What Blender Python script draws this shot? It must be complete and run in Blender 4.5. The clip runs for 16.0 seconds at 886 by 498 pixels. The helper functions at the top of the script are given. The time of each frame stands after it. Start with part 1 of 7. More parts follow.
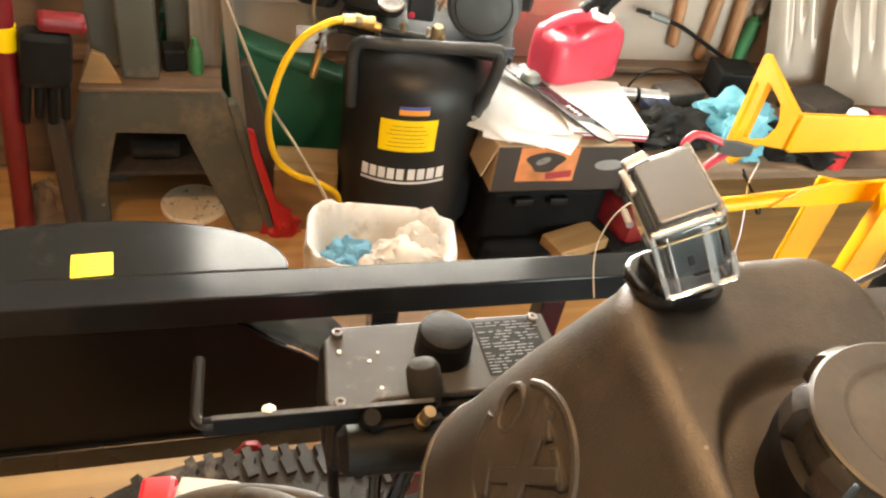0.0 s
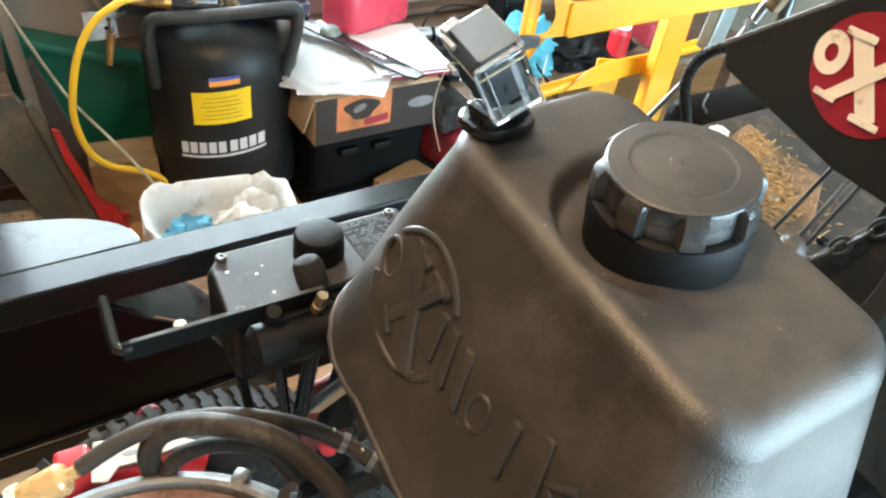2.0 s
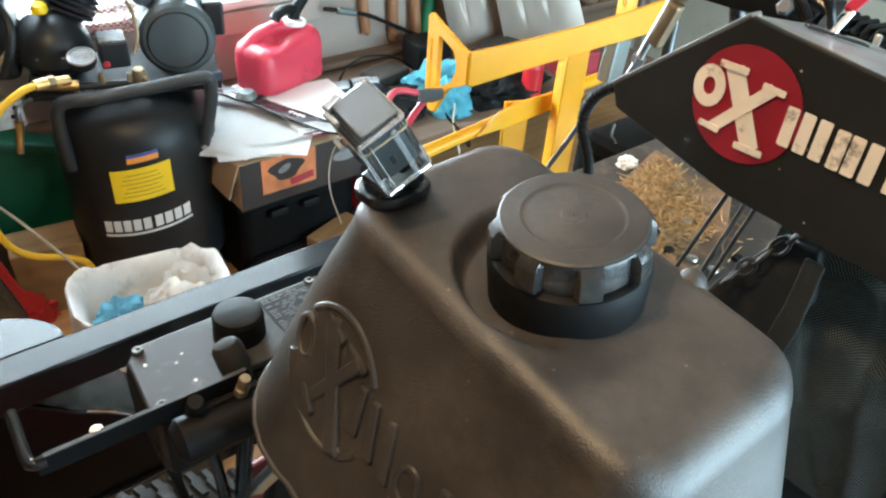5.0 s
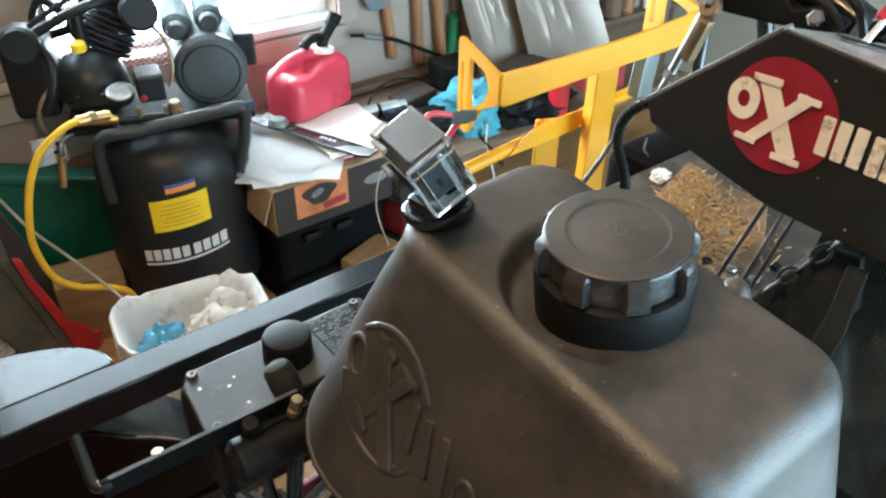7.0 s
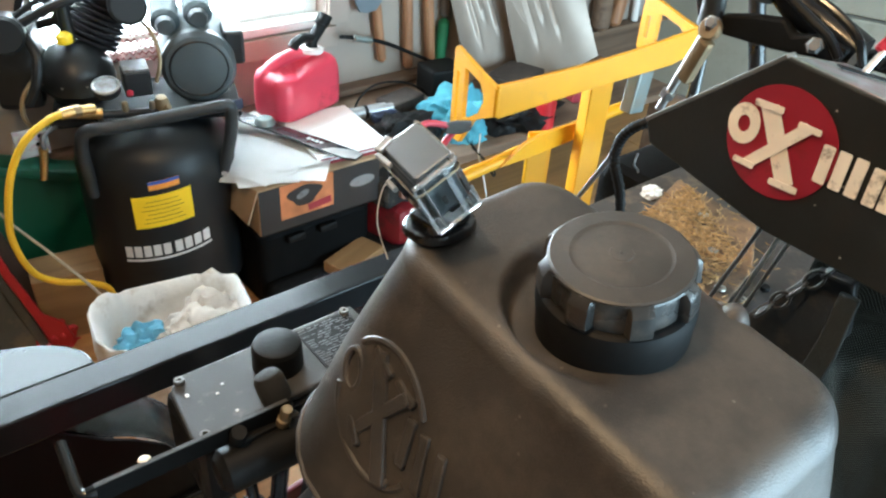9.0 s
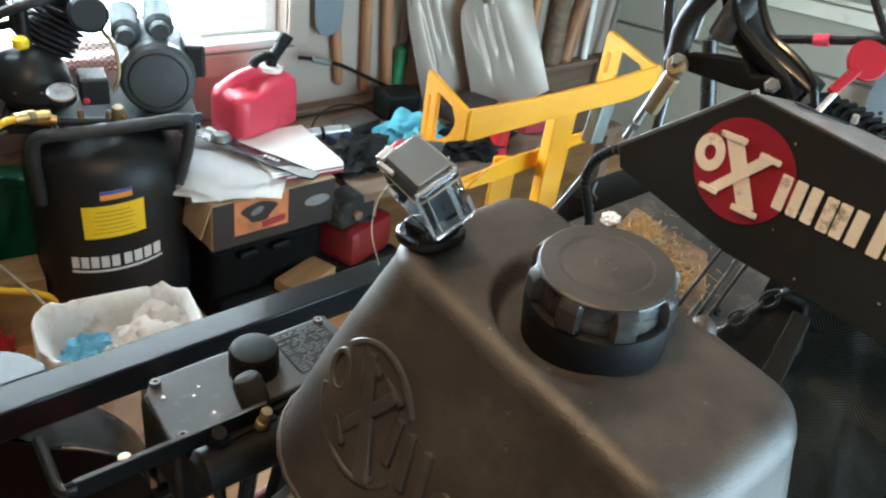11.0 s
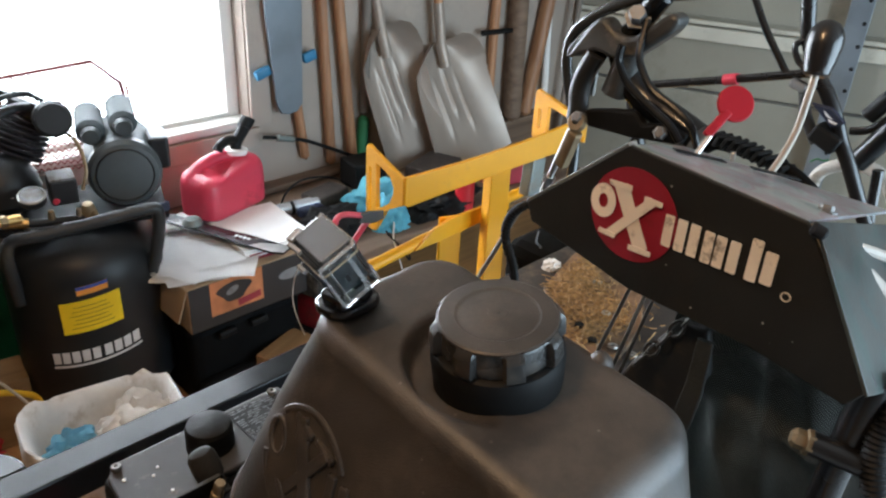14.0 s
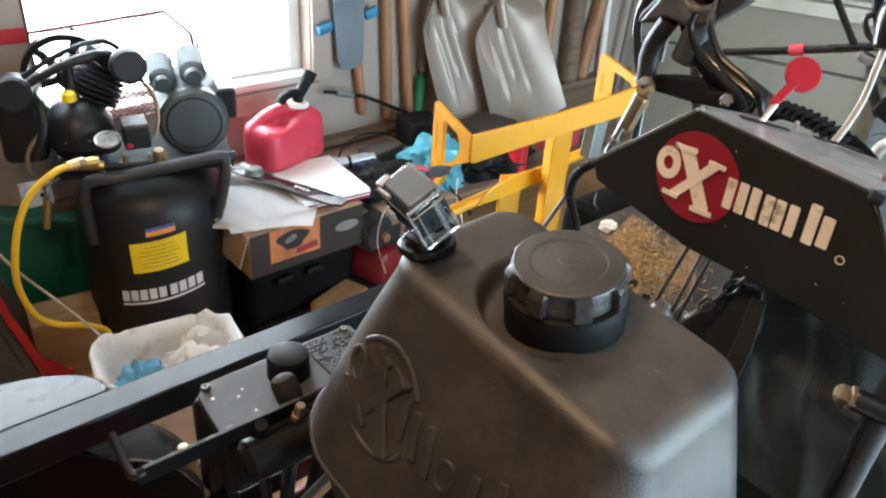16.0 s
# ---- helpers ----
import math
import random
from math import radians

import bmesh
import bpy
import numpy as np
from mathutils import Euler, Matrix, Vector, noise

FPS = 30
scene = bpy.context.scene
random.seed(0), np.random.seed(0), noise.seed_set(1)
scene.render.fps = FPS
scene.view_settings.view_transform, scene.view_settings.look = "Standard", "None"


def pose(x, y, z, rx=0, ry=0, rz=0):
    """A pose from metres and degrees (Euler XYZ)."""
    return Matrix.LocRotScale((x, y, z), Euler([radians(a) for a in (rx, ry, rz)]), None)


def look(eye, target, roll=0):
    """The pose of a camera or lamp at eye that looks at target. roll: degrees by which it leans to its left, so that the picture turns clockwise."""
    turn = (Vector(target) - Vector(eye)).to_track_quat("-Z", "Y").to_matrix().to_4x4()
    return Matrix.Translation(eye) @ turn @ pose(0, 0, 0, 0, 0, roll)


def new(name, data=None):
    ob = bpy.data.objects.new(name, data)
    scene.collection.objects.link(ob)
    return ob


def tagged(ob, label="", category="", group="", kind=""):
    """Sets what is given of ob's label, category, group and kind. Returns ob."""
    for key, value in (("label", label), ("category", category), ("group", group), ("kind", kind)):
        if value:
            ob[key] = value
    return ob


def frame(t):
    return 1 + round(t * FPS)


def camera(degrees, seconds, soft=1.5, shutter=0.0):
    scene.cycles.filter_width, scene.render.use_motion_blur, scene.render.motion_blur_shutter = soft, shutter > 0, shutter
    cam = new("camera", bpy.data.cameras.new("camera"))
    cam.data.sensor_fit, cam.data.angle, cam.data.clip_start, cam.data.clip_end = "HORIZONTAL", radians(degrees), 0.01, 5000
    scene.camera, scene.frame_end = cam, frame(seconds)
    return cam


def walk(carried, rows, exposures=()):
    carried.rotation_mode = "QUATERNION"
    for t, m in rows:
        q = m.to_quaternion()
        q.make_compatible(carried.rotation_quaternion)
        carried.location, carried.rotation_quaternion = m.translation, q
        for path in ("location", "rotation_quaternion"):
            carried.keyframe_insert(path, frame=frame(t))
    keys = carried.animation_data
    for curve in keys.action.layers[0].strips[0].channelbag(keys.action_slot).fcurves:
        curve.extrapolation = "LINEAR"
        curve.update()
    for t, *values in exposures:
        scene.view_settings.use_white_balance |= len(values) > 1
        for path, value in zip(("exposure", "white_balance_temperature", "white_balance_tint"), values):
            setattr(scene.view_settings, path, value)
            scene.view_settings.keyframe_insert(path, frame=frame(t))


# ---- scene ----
cam = camera(60.1, 16.0, soft=2.3)
PATH = [
    (0, (0.0665, 0.0290, 1.3872), (0.3434, 0.7549, 0.7576), 10.97),
    (0.5, (0.0125, -0.0304, 1.4050), (0.3816, 0.6556, 0.7781), 8.77),
    (1, (0.0032, -0.0582, 1.3776), (0.4117, 0.5832, 0.7281), 7.50),
    (1.5, (0.0089, -0.0670, 1.3920), (0.4561, 0.5506, 0.7451), 8.47),
    (2, (0.0057, -0.0613, 1.3920), (0.4727, 0.5569, 0.7598), 8.82),
    (2.5, (0.0018, -0.0629, 1.3921), (0.4798, 0.5549, 0.7677), 9.52),
    (3, (-0.0089, -0.0681, 1.3914), (0.4582, 0.5464, 0.7558), 10.27),
    (3.5, (-0.0085, -0.0627, 1.3868), (0.4472, 0.5566, 0.7475), 9.00),
    (4, (0.0143, -0.0607, 1.4101), (0.5119, 0.5689, 0.8134), 8.01),
    (4.5, (0.0278, -0.0623, 1.4086), (0.5586, 0.5467, 0.8191), 6.53),
    (4.7, (0.0325, -0.0641, 1.4070), (0.5695, 0.5399, 0.8181), 5.52),
    (6.8, (0.0198, -0.0668, 1.4113), (0.5414, 0.5720, 0.8458), 1.32),
    (7, (0.0165, -0.0669, 1.4149), (0.5324, 0.5754, 0.8480), 1.32),
    (7.5, (0.0214, -0.0753, 1.4079), (0.5375, 0.5569, 0.8299), 2.12),
    (8, (0.0279, -0.0757, 1.4140), (0.5561, 0.5439, 0.8334), 2.86),
    (8.5, (0.0206, -0.0630, 1.4179), (0.5549, 0.5581, 0.8445), 3.45),
    (8.7, (0.0158, -0.0572, 1.4188), (0.5513, 0.5679, 0.8510), 3.80),
    (10.8, (-0.0305, -0.0454, 1.4275), (0.5643, 0.5596, 0.8982), 8.26),
    (11, (-0.0352, -0.0539, 1.4201), (0.5737, 0.5405, 0.8948), 8.99),
    (11.5, (-0.0303, -0.0727, 1.4236), (0.5979, 0.5102, 0.9083), 9.54),
    (12, (-0.0366, -0.0839, 1.4276), (0.5942, 0.5031, 0.9201), 9.32),
    (12.5, (-0.0314, -0.0910, 1.4322), (0.6045, 0.5079, 0.9455), 9.16),
    (13, (-0.0288, -0.1151, 1.4489), (0.6085, 0.4957, 0.9789), 7.47),
    (13.5, (-0.0228, -0.1197, 1.4501), (0.6154, 0.4924, 0.9832), 4.88),
    (14, (-0.0222, -0.1235, 1.4557), (0.6138, 0.4956, 0.9950), 3.14),
    (14.5, (-0.0267, -0.1330, 1.4537), (0.5838, 0.5086, 0.9892), 1.65),
    (15, (-0.0464, -0.1360, 1.4578), (0.5518, 0.5078, 0.9806), 2.07),
    (15.5, (-0.0583, -0.1373, 1.4578), (0.5311, 0.4991, 0.9602), 3.59),
    (16, (-0.0737, -0.1409, 1.4682), (0.5063, 0.4965, 0.9608), 4.13),
]
EXPOSURES = [(0.0, 0.75, 7900, 8), (0.5, 0.3, 7400, 10), (1.0, 0.34, 6400, 7), (1.5, 0.71, 5820, -3), (2.5, 0.63, 5770, -3), (4.0, 0.74, 5720, -3), (4.5, 0.34, 5670, -3), (7.0, 0.15, 5570, -4), (7.5, 0.13, 5570, -4), (8.0, 0.65, 5620, -3), (8.5, 0.44, 5620, -3), (11.0, -0.04, 5670, -3), (11.5, -0.02, 5670, -3), (12.0, 0.08, 5720, -3), (12.5, -0.13, 5870, 2), (13.0, -0.48, 5950, 3), (14.0, -0.6, 6000, 7), (14.5, -0.8, 6000, 7), (15.0, -0.77, 6000, 7), (15.5, -0.57, 6000, 5), (16.0, -0.1, 5950, 4)]
walk(cam, [(t, look(eye, target, roll)) for t, eye, target, roll in PATH], EXPOSURES)

# ---- light ----
world = bpy.data.worlds.new("sky")
scene.world = world
world.use_nodes = True
sky = world.node_tree.nodes.new("ShaderNodeTexSky")
sky.sky_type, sky.sun_disc = "NISHITA", False
sky.sun_elevation, sky.sun_rotation = radians(38), radians(20)
world.node_tree.links.new(sky.outputs[0], world.node_tree.nodes["Background"].inputs[0])
world.node_tree.nodes["Background"].inputs[1].default_value = 0.12


def area_lamp(name, place, target, size, power, colour):
    lamp = bpy.data.lights.new(name, "AREA")
    lamp.shape, lamp.size, lamp.size_y, lamp.energy, lamp.color = "RECTANGLE", size[0], size[1], power, colour
    ob = new(name, lamp)
    ob.matrix_world = look(place, target)
    return ob


area_lamp("window_daylight", (0.63, 2.23, 1.20), (0.63, 0.0, 1.10), (1.44, 1.66), 150, (0.93, 0.97, 1.0))
area_lamp("open_doorway_daylight", (1.45, -1.88, 1.05), (0.9, 0.0, 0.7), (2.3, 2.0), 172, (0.74, 0.89, 1.0))
bulb = bpy.data.lights.new("ceiling_bulb", "POINT")
bulb.energy, bulb.shadow_soft_size, bulb.color = 36, 0.05, (1.0, 0.60, 0.30)
new("ceiling_bulb", bulb).location = (-0.20, 0.26, 2.17)

# ---- materials ----


def surface(name, colour, rough=0.5, metal=0.0, vary=0.15, scale=12.0, grain=0.1, grain_scale=160.0, coat=0.0, spec=0.5, stain=None, stain_amount=0.0, stain_scale=5.0, rough_vary=0.12):
    """A painted, moulded, cast or bare surface: two scales of variation, optional stains and fine relief."""
    m = bpy.data.materials.new(name)
    m.use_nodes = True
    nodes, links = m.node_tree.nodes, m.node_tree.links
    bsdf = nodes["Principled BSDF"]
    at = nodes.new("ShaderNodeTexCoord")
    large, fine = nodes.new("ShaderNodeTexNoise"), nodes.new("ShaderNodeTexNoise")
    large.inputs["Scale"].default_value, large.inputs["Detail"].default_value = scale, 5
    fine.inputs["Scale"].default_value, fine.inputs["Detail"].default_value = grain_scale, 3
    links.new(at.outputs["Object"], large.inputs["Vector"])
    links.new(at.outputs["Object"], fine.inputs["Vector"])
    ramp = nodes.new("ShaderNodeMapRange")
    ramp.inputs["From Min"].default_value, ramp.inputs["From Max"].default_value = 0.3, 0.7
    ramp.inputs["To Min"].default_value, ramp.inputs["To Max"].default_value = 1 - vary, 1 + vary
    links.new(large.outputs["Fac"], ramp.inputs["Value"])
    tint = nodes.new("ShaderNodeMix")
    tint.data_type, tint.blend_type = "RGBA", "MULTIPLY"
    tint.inputs["Factor"].default_value = 1.0
    tint.inputs["A"].default_value = (*colour, 1)
    links.new(ramp.outputs["Result"], tint.inputs["B"])
    out = tint.outputs["Result"]
    if stain:
        spots = nodes.new("ShaderNodeTexNoise")
        spots.inputs["Scale"].default_value, spots.inputs["Detail"].default_value, spots.inputs["Roughness"].default_value = stain_scale, 8, 0.7
        links.new(at.outputs["Object"], spots.inputs["Vector"])
        cut = nodes.new("ShaderNodeMapRange")
        cut.inputs["From Min"].default_value, cut.inputs["From Max"].default_value = 0.62 - 0.3 * stain_amount, 0.72 - 0.2 * stain_amount
        links.new(spots.outputs["Fac"], cut.inputs["Value"])
        mix = nodes.new("ShaderNodeMix")
        mix.data_type = "RGBA"
        links.new(cut.outputs["Result"], mix.inputs["Factor"])
        links.new(out, mix.inputs["A"])
        mix.inputs["B"].default_value = (*stain, 1)
        out = mix.outputs["Result"]
    links.new(out, bsdf.inputs["Base Color"])
    worn = nodes.new("ShaderNodeMapRange")
    worn.inputs["To Min"].default_value, worn.inputs["To Max"].default_value = max(0.03, rough - rough_vary), min(1, rough + rough_vary)
    links.new(large.outputs["Fac"], worn.inputs["Value"])
    links.new(worn.outputs["Result"], bsdf.inputs["Roughness"])
    bump = nodes.new("ShaderNodeBump")
    bump.inputs["Strength"].default_value, bump.inputs["Distance"].default_value = grain, 0.002
    links.new(fine.outputs["Fac"], bump.inputs["Height"])
    links.new(bump.outputs["Normal"], bsdf.inputs["Normal"])
    bsdf.inputs["Metallic"].default_value = metal
    bsdf.inputs["Specular IOR Level"].default_value = spec
    bsdf.inputs["Coat Weight"].default_value = coat
    bsdf.inputs["Coat Roughness"].default_value = 0.12
    return m


def wood(name, light, dark, rough=0.6, along=0, scale=6.0):
    """Long-grained timber; the grain runs along the given axis of the object."""
    m = surface(name, light, rough, vary=0.1, scale=3, grain=0.15, grain_scale=90)
    nodes, links = m.node_tree.nodes, m.node_tree.links
    bsdf = nodes["Principled BSDF"]
    at, warp, grain = nodes.new("ShaderNodeTexCoord"), nodes.new("ShaderNodeMapping"), nodes.new("ShaderNodeTexNoise")
    stretch = [scale * 6] * 3
    stretch[along] = scale * 0.4
    warp.inputs["Scale"].default_value = stretch
    grain.inputs["Scale"].default_value, grain.inputs["Detail"].default_value, grain.inputs["Distortion"].default_value = 1.0, 6, 0.6
    links.new(at.outputs["Object"], warp.inputs["Vector"])
    links.new(warp.outputs["Vector"], grain.inputs["Vector"])
    old = bsdf.inputs["Base Color"].links[0].from_socket
    mix, fac, info = nodes.new("ShaderNodeMix"), nodes.new("ShaderNodeMapRange"), nodes.new("ShaderNodeObjectInfo")
    mix.data_type = "RGBA"
    fac.inputs["From Min"].default_value, fac.inputs["From Max"].default_value = 0.35, 0.7
    links.new(grain.outputs["Fac"], fac.inputs["Value"])
    links.new(fac.outputs["Result"], mix.inputs["Factor"])
    links.new(old, mix.inputs["A"])
    mix.inputs["B"].default_value = (*dark, 1)
    tone, shade = nodes.new("ShaderNodeMix"), nodes.new("ShaderNodeMapRange")
    tone.data_type, tone.blend_type = "RGBA", "MULTIPLY"
    tone.inputs["Factor"].default_value = 1
    shade.inputs["To Min"].default_value, shade.inputs["To Max"].default_value = 0.8, 1.12
    links.new(info.outputs["Random"], shade.inputs["Value"])
    links.new(mix.outputs["Result"], tone.inputs["A"])
    links.new(shade.outputs["Result"], tone.inputs["B"])
    links.new(tone.outputs["Result"], bsdf.inputs["Base Color"])
    return m


def clear(name, tint=(1, 1, 1), rough=0.03, ior=1.49):
    m = bpy.data.materials.new(name)
    m.use_nodes = True
    b = m.node_tree.nodes["Principled BSDF"]
    b.inputs["Base Color"].default_value = (*tint, 1)
    b.inputs["Roughness"].default_value, b.inputs["IOR"].default_value, b.inputs["Transmission Weight"].default_value = rough, ior, 1.0
    return m


tank_plastic = surface("tank_plastic", (0.038, 0.034, 0.031), 0.42, vary=0.25, scale=9, grain=0.25, grain_scale=760, stain=(0.070, 0.060, 0.051), stain_amount=0.48, stain_scale=8, rough_vary=0.17)
cap_plastic = surface("cap_plastic", (0.024, 0.023, 0.022), 0.28, vary=0.2, scale=25, grain=0.12, grain_scale=300, stain=(0.07, 0.06, 0.05), stain_amount=0.3, stain_scale=18)
neck_rubber = surface("neck_rubber", (0.006, 0.006, 0.006), 0.55, spec=0.14, grain=0.15)
panel_paint = surface("panel_paint", (0.017, 0.0168, 0.0150), 0.36, spec=0.3, vary=0.2, scale=8, grain=0.12, grain_scale=260, stain=(0.022, 0.019, 0.015), stain_amount=0.22, stain_scale=30)
black_paint = surface("black_paint", (0.008, 0.008, 0.009), 0.28, vary=0.2, scale=6, grain=0.05, coat=0.3)
cast_black = surface("cast_black", (0.020, 0.021, 0.021), 0.42, spec=0.5, vary=0.2, scale=14, grain=0.15, stain=(0.06, 0.05, 0.04), stain_amount=0.15, stain_scale=20)
bar_gloss = surface("bar_gloss", (0.030, 0.034, 0.037), 0.22, spec=0.6, vary=0.2, scale=8, grain=0.04, coat=0.4)
gloss_black = surface("gloss_black", (0.007, 0.008, 0.009), 0.26, spec=0.3, vary=0.15, scale=5, grain=0.03, coat=0.15)
plate_black = surface("plate_black", (0.0055, 0.0055, 0.006), 0.34, spec=0.12, vary=0.2, scale=6, grain=0.04)
drum_black = surface("drum_black", (0.010, 0.011, 0.011), 0.12, spec=0.20, vary=0.15, scale=5, grain=0.02, stain=(0.03, 0.028, 0.025), stain_amount=0.1, stain_scale=9)
rail_black = surface("rail_black", (0.012, 0.013, 0.014), 0.17, spec=0.14, vary=0.2, scale=6, grain=0.03)
shell_steel = surface("shell_steel", (0.20, 0.21, 0.215), 0.22, metal=0.85, vary=0.2, scale=6, grain=0.03)
deep_black = surface("deep_black", (0.0045, 0.0045, 0.0045), 0.7, spec=0.08, vary=0.3, scale=14, grain=0.2)
dark_steel = surface("dark_steel", (0.20, 0.19, 0.18), 0.38, metal=0.9, vary=0.2, scale=30, grain=0.15)
matt_black = surface("matt_black", (0.007, 0.007, 0.007), 0.55, spec=0.17, vary=0.25, scale=14, grain=0.2)
rubber = surface("rubber", (0.022, 0.022, 0.022), 0.78, spec=0.2, vary=0.3, scale=20, grain=0.4, stain=(0.09, 0.08, 0.065), stain_amount=0.25, stain_scale=12)
hose_rubber = surface("hose_rubber", (0.036, 0.029, 0.022), 0.55, spec=0.3, vary=0.25, scale=18, grain=0.25, stain=(0.10, 0.08, 0.06), stain_amount=0.3, stain_scale=16)
cast_grey = surface("cast_grey", (0.21, 0.22, 0.23), 0.46, metal=0.3, vary=0.15, scale=12, grain=0.3, stain=(0.09, 0.07, 0.05), stain_amount=0.35, stain_scale=14)
chain_steel = surface("chain_steel", (0.075, 0.07, 0.065), 0.42, metal=0.8, vary=0.2, scale=30, grain=0.15)
deck_brown = surface("deck_brown", (0.038, 0.034, 0.032), 0.6, vary=0.25, scale=18, grain=0.25, stain=(0.11, 0.085, 0.06), stain_amount=0.3, stain_scale=25)
grey_plate = surface("grey_plate", (0.050, 0.050, 0.049), 0.48, spec=0.25, metal=0.2, vary=0.15, scale=20, grain=0.07, grain_scale=500, stain=(0.13, 0.12, 0.105), stain_amount=0.15, stain_scale=40)
rust_brown = surface("rust_brown", (0.20, 0.10, 0.07), 0.66, vary=0.35, scale=16, grain=0.5, stain=(0.10, 0.045, 0.03), stain_amount=0.45, stain_scale=20)
bright_zinc = surface("bright_zinc", (0.40, 0.43, 0.44), 0.36, metal=0.5, vary=0.35, scale=14, grain=0.10, rough_vary=0.2)
steel = surface("steel", (0.52, 0.51, 0.49), 0.32, metal=1.0, vary=0.15, scale=14, grain=0.12)
zinc = surface("zinc", (0.20, 0.225, 0.215), 0.44, metal=0.6, vary=0.2, scale=10, grain=0.1, stain=(0.20, 0.18, 0.15), stain_amount=0.3, stain_scale=16)
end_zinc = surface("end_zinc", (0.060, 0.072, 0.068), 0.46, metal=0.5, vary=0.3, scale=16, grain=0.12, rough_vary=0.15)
yoke_grey = surface("yoke_grey", (0.050, 0.052, 0.050), 0.40, spec=0.5, vary=0.25, scale=18, grain=0.2, stain=(0.13, 0.12, 0.10), stain_amount=0.22, stain_scale=26)
aluminium = surface("aluminium", (0.38, 0.32, 0.27), 0.48, metal=0.45, vary=0.10, scale=7, grain=0.03)
brass = surface("brass", (0.60, 0.40, 0.16), 0.35, metal=0.95, vary=0.2, scale=30, grain=0.15)
dull_gold = surface("dull_gold", (0.30, 0.23, 0.14), 0.45, metal=0.7, vary=0.2, scale=30, grain=0.2)
yellow_paint = surface("yellow_paint", (0.60, 0.280, 0.003), 0.40, spec=0.28, vary=0.12, scale=10, grain=0.08, stain=(0.50, 0.25, 0.02), stain_amount=0.22, stain_scale=14)
yellow_hose = surface("yellow_hose", (0.80, 0.50, 0.02), 0.45, vary=0.1, grain=0.1)
yellow_label = surface("yellow_label", (0.88, 0.62, 0.01), 0.5, vary=0.06, grain=0.02)
orange_label = surface("orange_label", (0.80, 0.32, 0.05), 0.5, vary=0.08, grain=0.02)
tag_blue = surface("tag_blue", (0.010, 0.016, 0.040), 0.45, vary=0.1, grain=0.05)
blue_label = surface("blue_label", (0.05, 0.10, 0.42), 0.5, vary=0.08, grain=0.02)
label_ink = surface("label_ink", (0.30, 0.20, 0.02), 0.6, vary=0.1, grain=0.02)
red_plastic = surface("red_plastic", (0.52, 0.040, 0.072), 0.38, vary=0.1, scale=8, grain=0.08, stain=(0.34, 0.025, 0.04), stain_amount=0.25, stain_scale=9)
red_paint = surface("red_paint", (0.42, 0.015, 0.024), 0.38, vary=0.12, grain=0.06)
disc_red = surface("disc_red", (0.25, 0.006, 0.018), 0.48, vary=0.1, scale=20, grain=0.05, stain=(0.20, 0.01, 0.015), stain_amount=0.15, stain_scale=40)
cream = surface("cream", (0.80, 0.70, 0.56), 0.52, vary=0.08, scale=25, grain=0.05, stain=(0.14, 0.09, 0.05), stain_amount=0.2, stain_scale=45)
white_paint = surface("white_paint", (0.78, 0.77, 0.74), 0.5, vary=0.06, grain=0.05)
white_print = surface("white_print", (0.72, 0.72, 0.72), 0.5, vary=0.06, grain=0.03)
dusty_white = surface("dusty_white", (0.40, 0.37, 0.33), 0.55, vary=0.2, scale=25, grain=0.1, stain=(0.20, 0.17, 0.13), stain_amount=0.3, stain_scale=30)
paper = surface("paper", (0.90, 0.90, 0.89), 0.7, vary=0.04, grain=0.05)
bag_white = surface("bag_white", (0.70, 0.69, 0.67), 0.42, vary=0.12, scale=14, grain=0.35, grain_scale=60, stain=(0.46, 0.42, 0.37), stain_amount=0.3, stain_scale=9)
wad_paper = surface("wad_paper", (0.52, 0.48, 0.43), 0.6, vary=0.18, scale=18, grain=0.3, grain_scale=90, stain=(0.36, 0.31, 0.26), stain_amount=0.3, stain_scale=14)
rag_blue = surface("rag_blue", (0.11, 0.30, 0.43), 0.75, vary=0.2, scale=30, grain=0.5, grain_scale=400)
cyan_cloth = surface("cyan_cloth", (0.11, 0.33, 0.41), 0.85, spec=0.2, vary=0.2, scale=25, grain=0.4)
wall_paint = surface("wall_paint", (0.36, 0.305, 0.258), 0.75, vary=0.12, scale=2.5, grain=0.25, grain_scale=70, stain=(0.30, 0.26, 0.22), stain_amount=0.35, stain_scale=2.5)
trim_paint = surface("trim_paint", (0.56, 0.54, 0.50), 0.5, vary=0.08, scale=6, grain=0.1)
door_paint = surface("door_paint", (0.255, 0.244, 0.198), 0.6, vary=0.12, scale=3, grain=0.15, stain=(0.205, 0.195, 0.155), stain_amount=0.3, stain_scale=3)
strut_paint = surface("strut_paint", (0.50, 0.485, 0.41), 0.5, vary=0.1, scale=6, grain=0.1, stain=(0.34, 0.32, 0.26), stain_amount=0.25, stain_scale=7)
brown_board = wood("brown_board", (0.175, 0.118, 0.078), (0.10, 0.064, 0.042), 0.7, along=0, scale=5)
plywood = wood("plywood", (0.36, 0.22, 0.10), (0.24, 0.14, 0.06), 0.55, along=0, scale=4)
concrete = surface("concrete", (0.40, 0.40, 0.39), 0.75, vary=0.12, scale=3, grain=0.3, grain_scale=120, stain=(0.28, 0.27, 0.25), stain_amount=0.35, stain_scale=2.0)
floor_wood = wood("floor_wood", (0.50, 0.28, 0.11), (0.34, 0.18, 0.07), 0.5, along=0, scale=4)
handle_wood = wood("handle_wood", (0.42, 0.22, 0.11), (0.28, 0.13, 0.06), 0.5, along=2, scale=10)
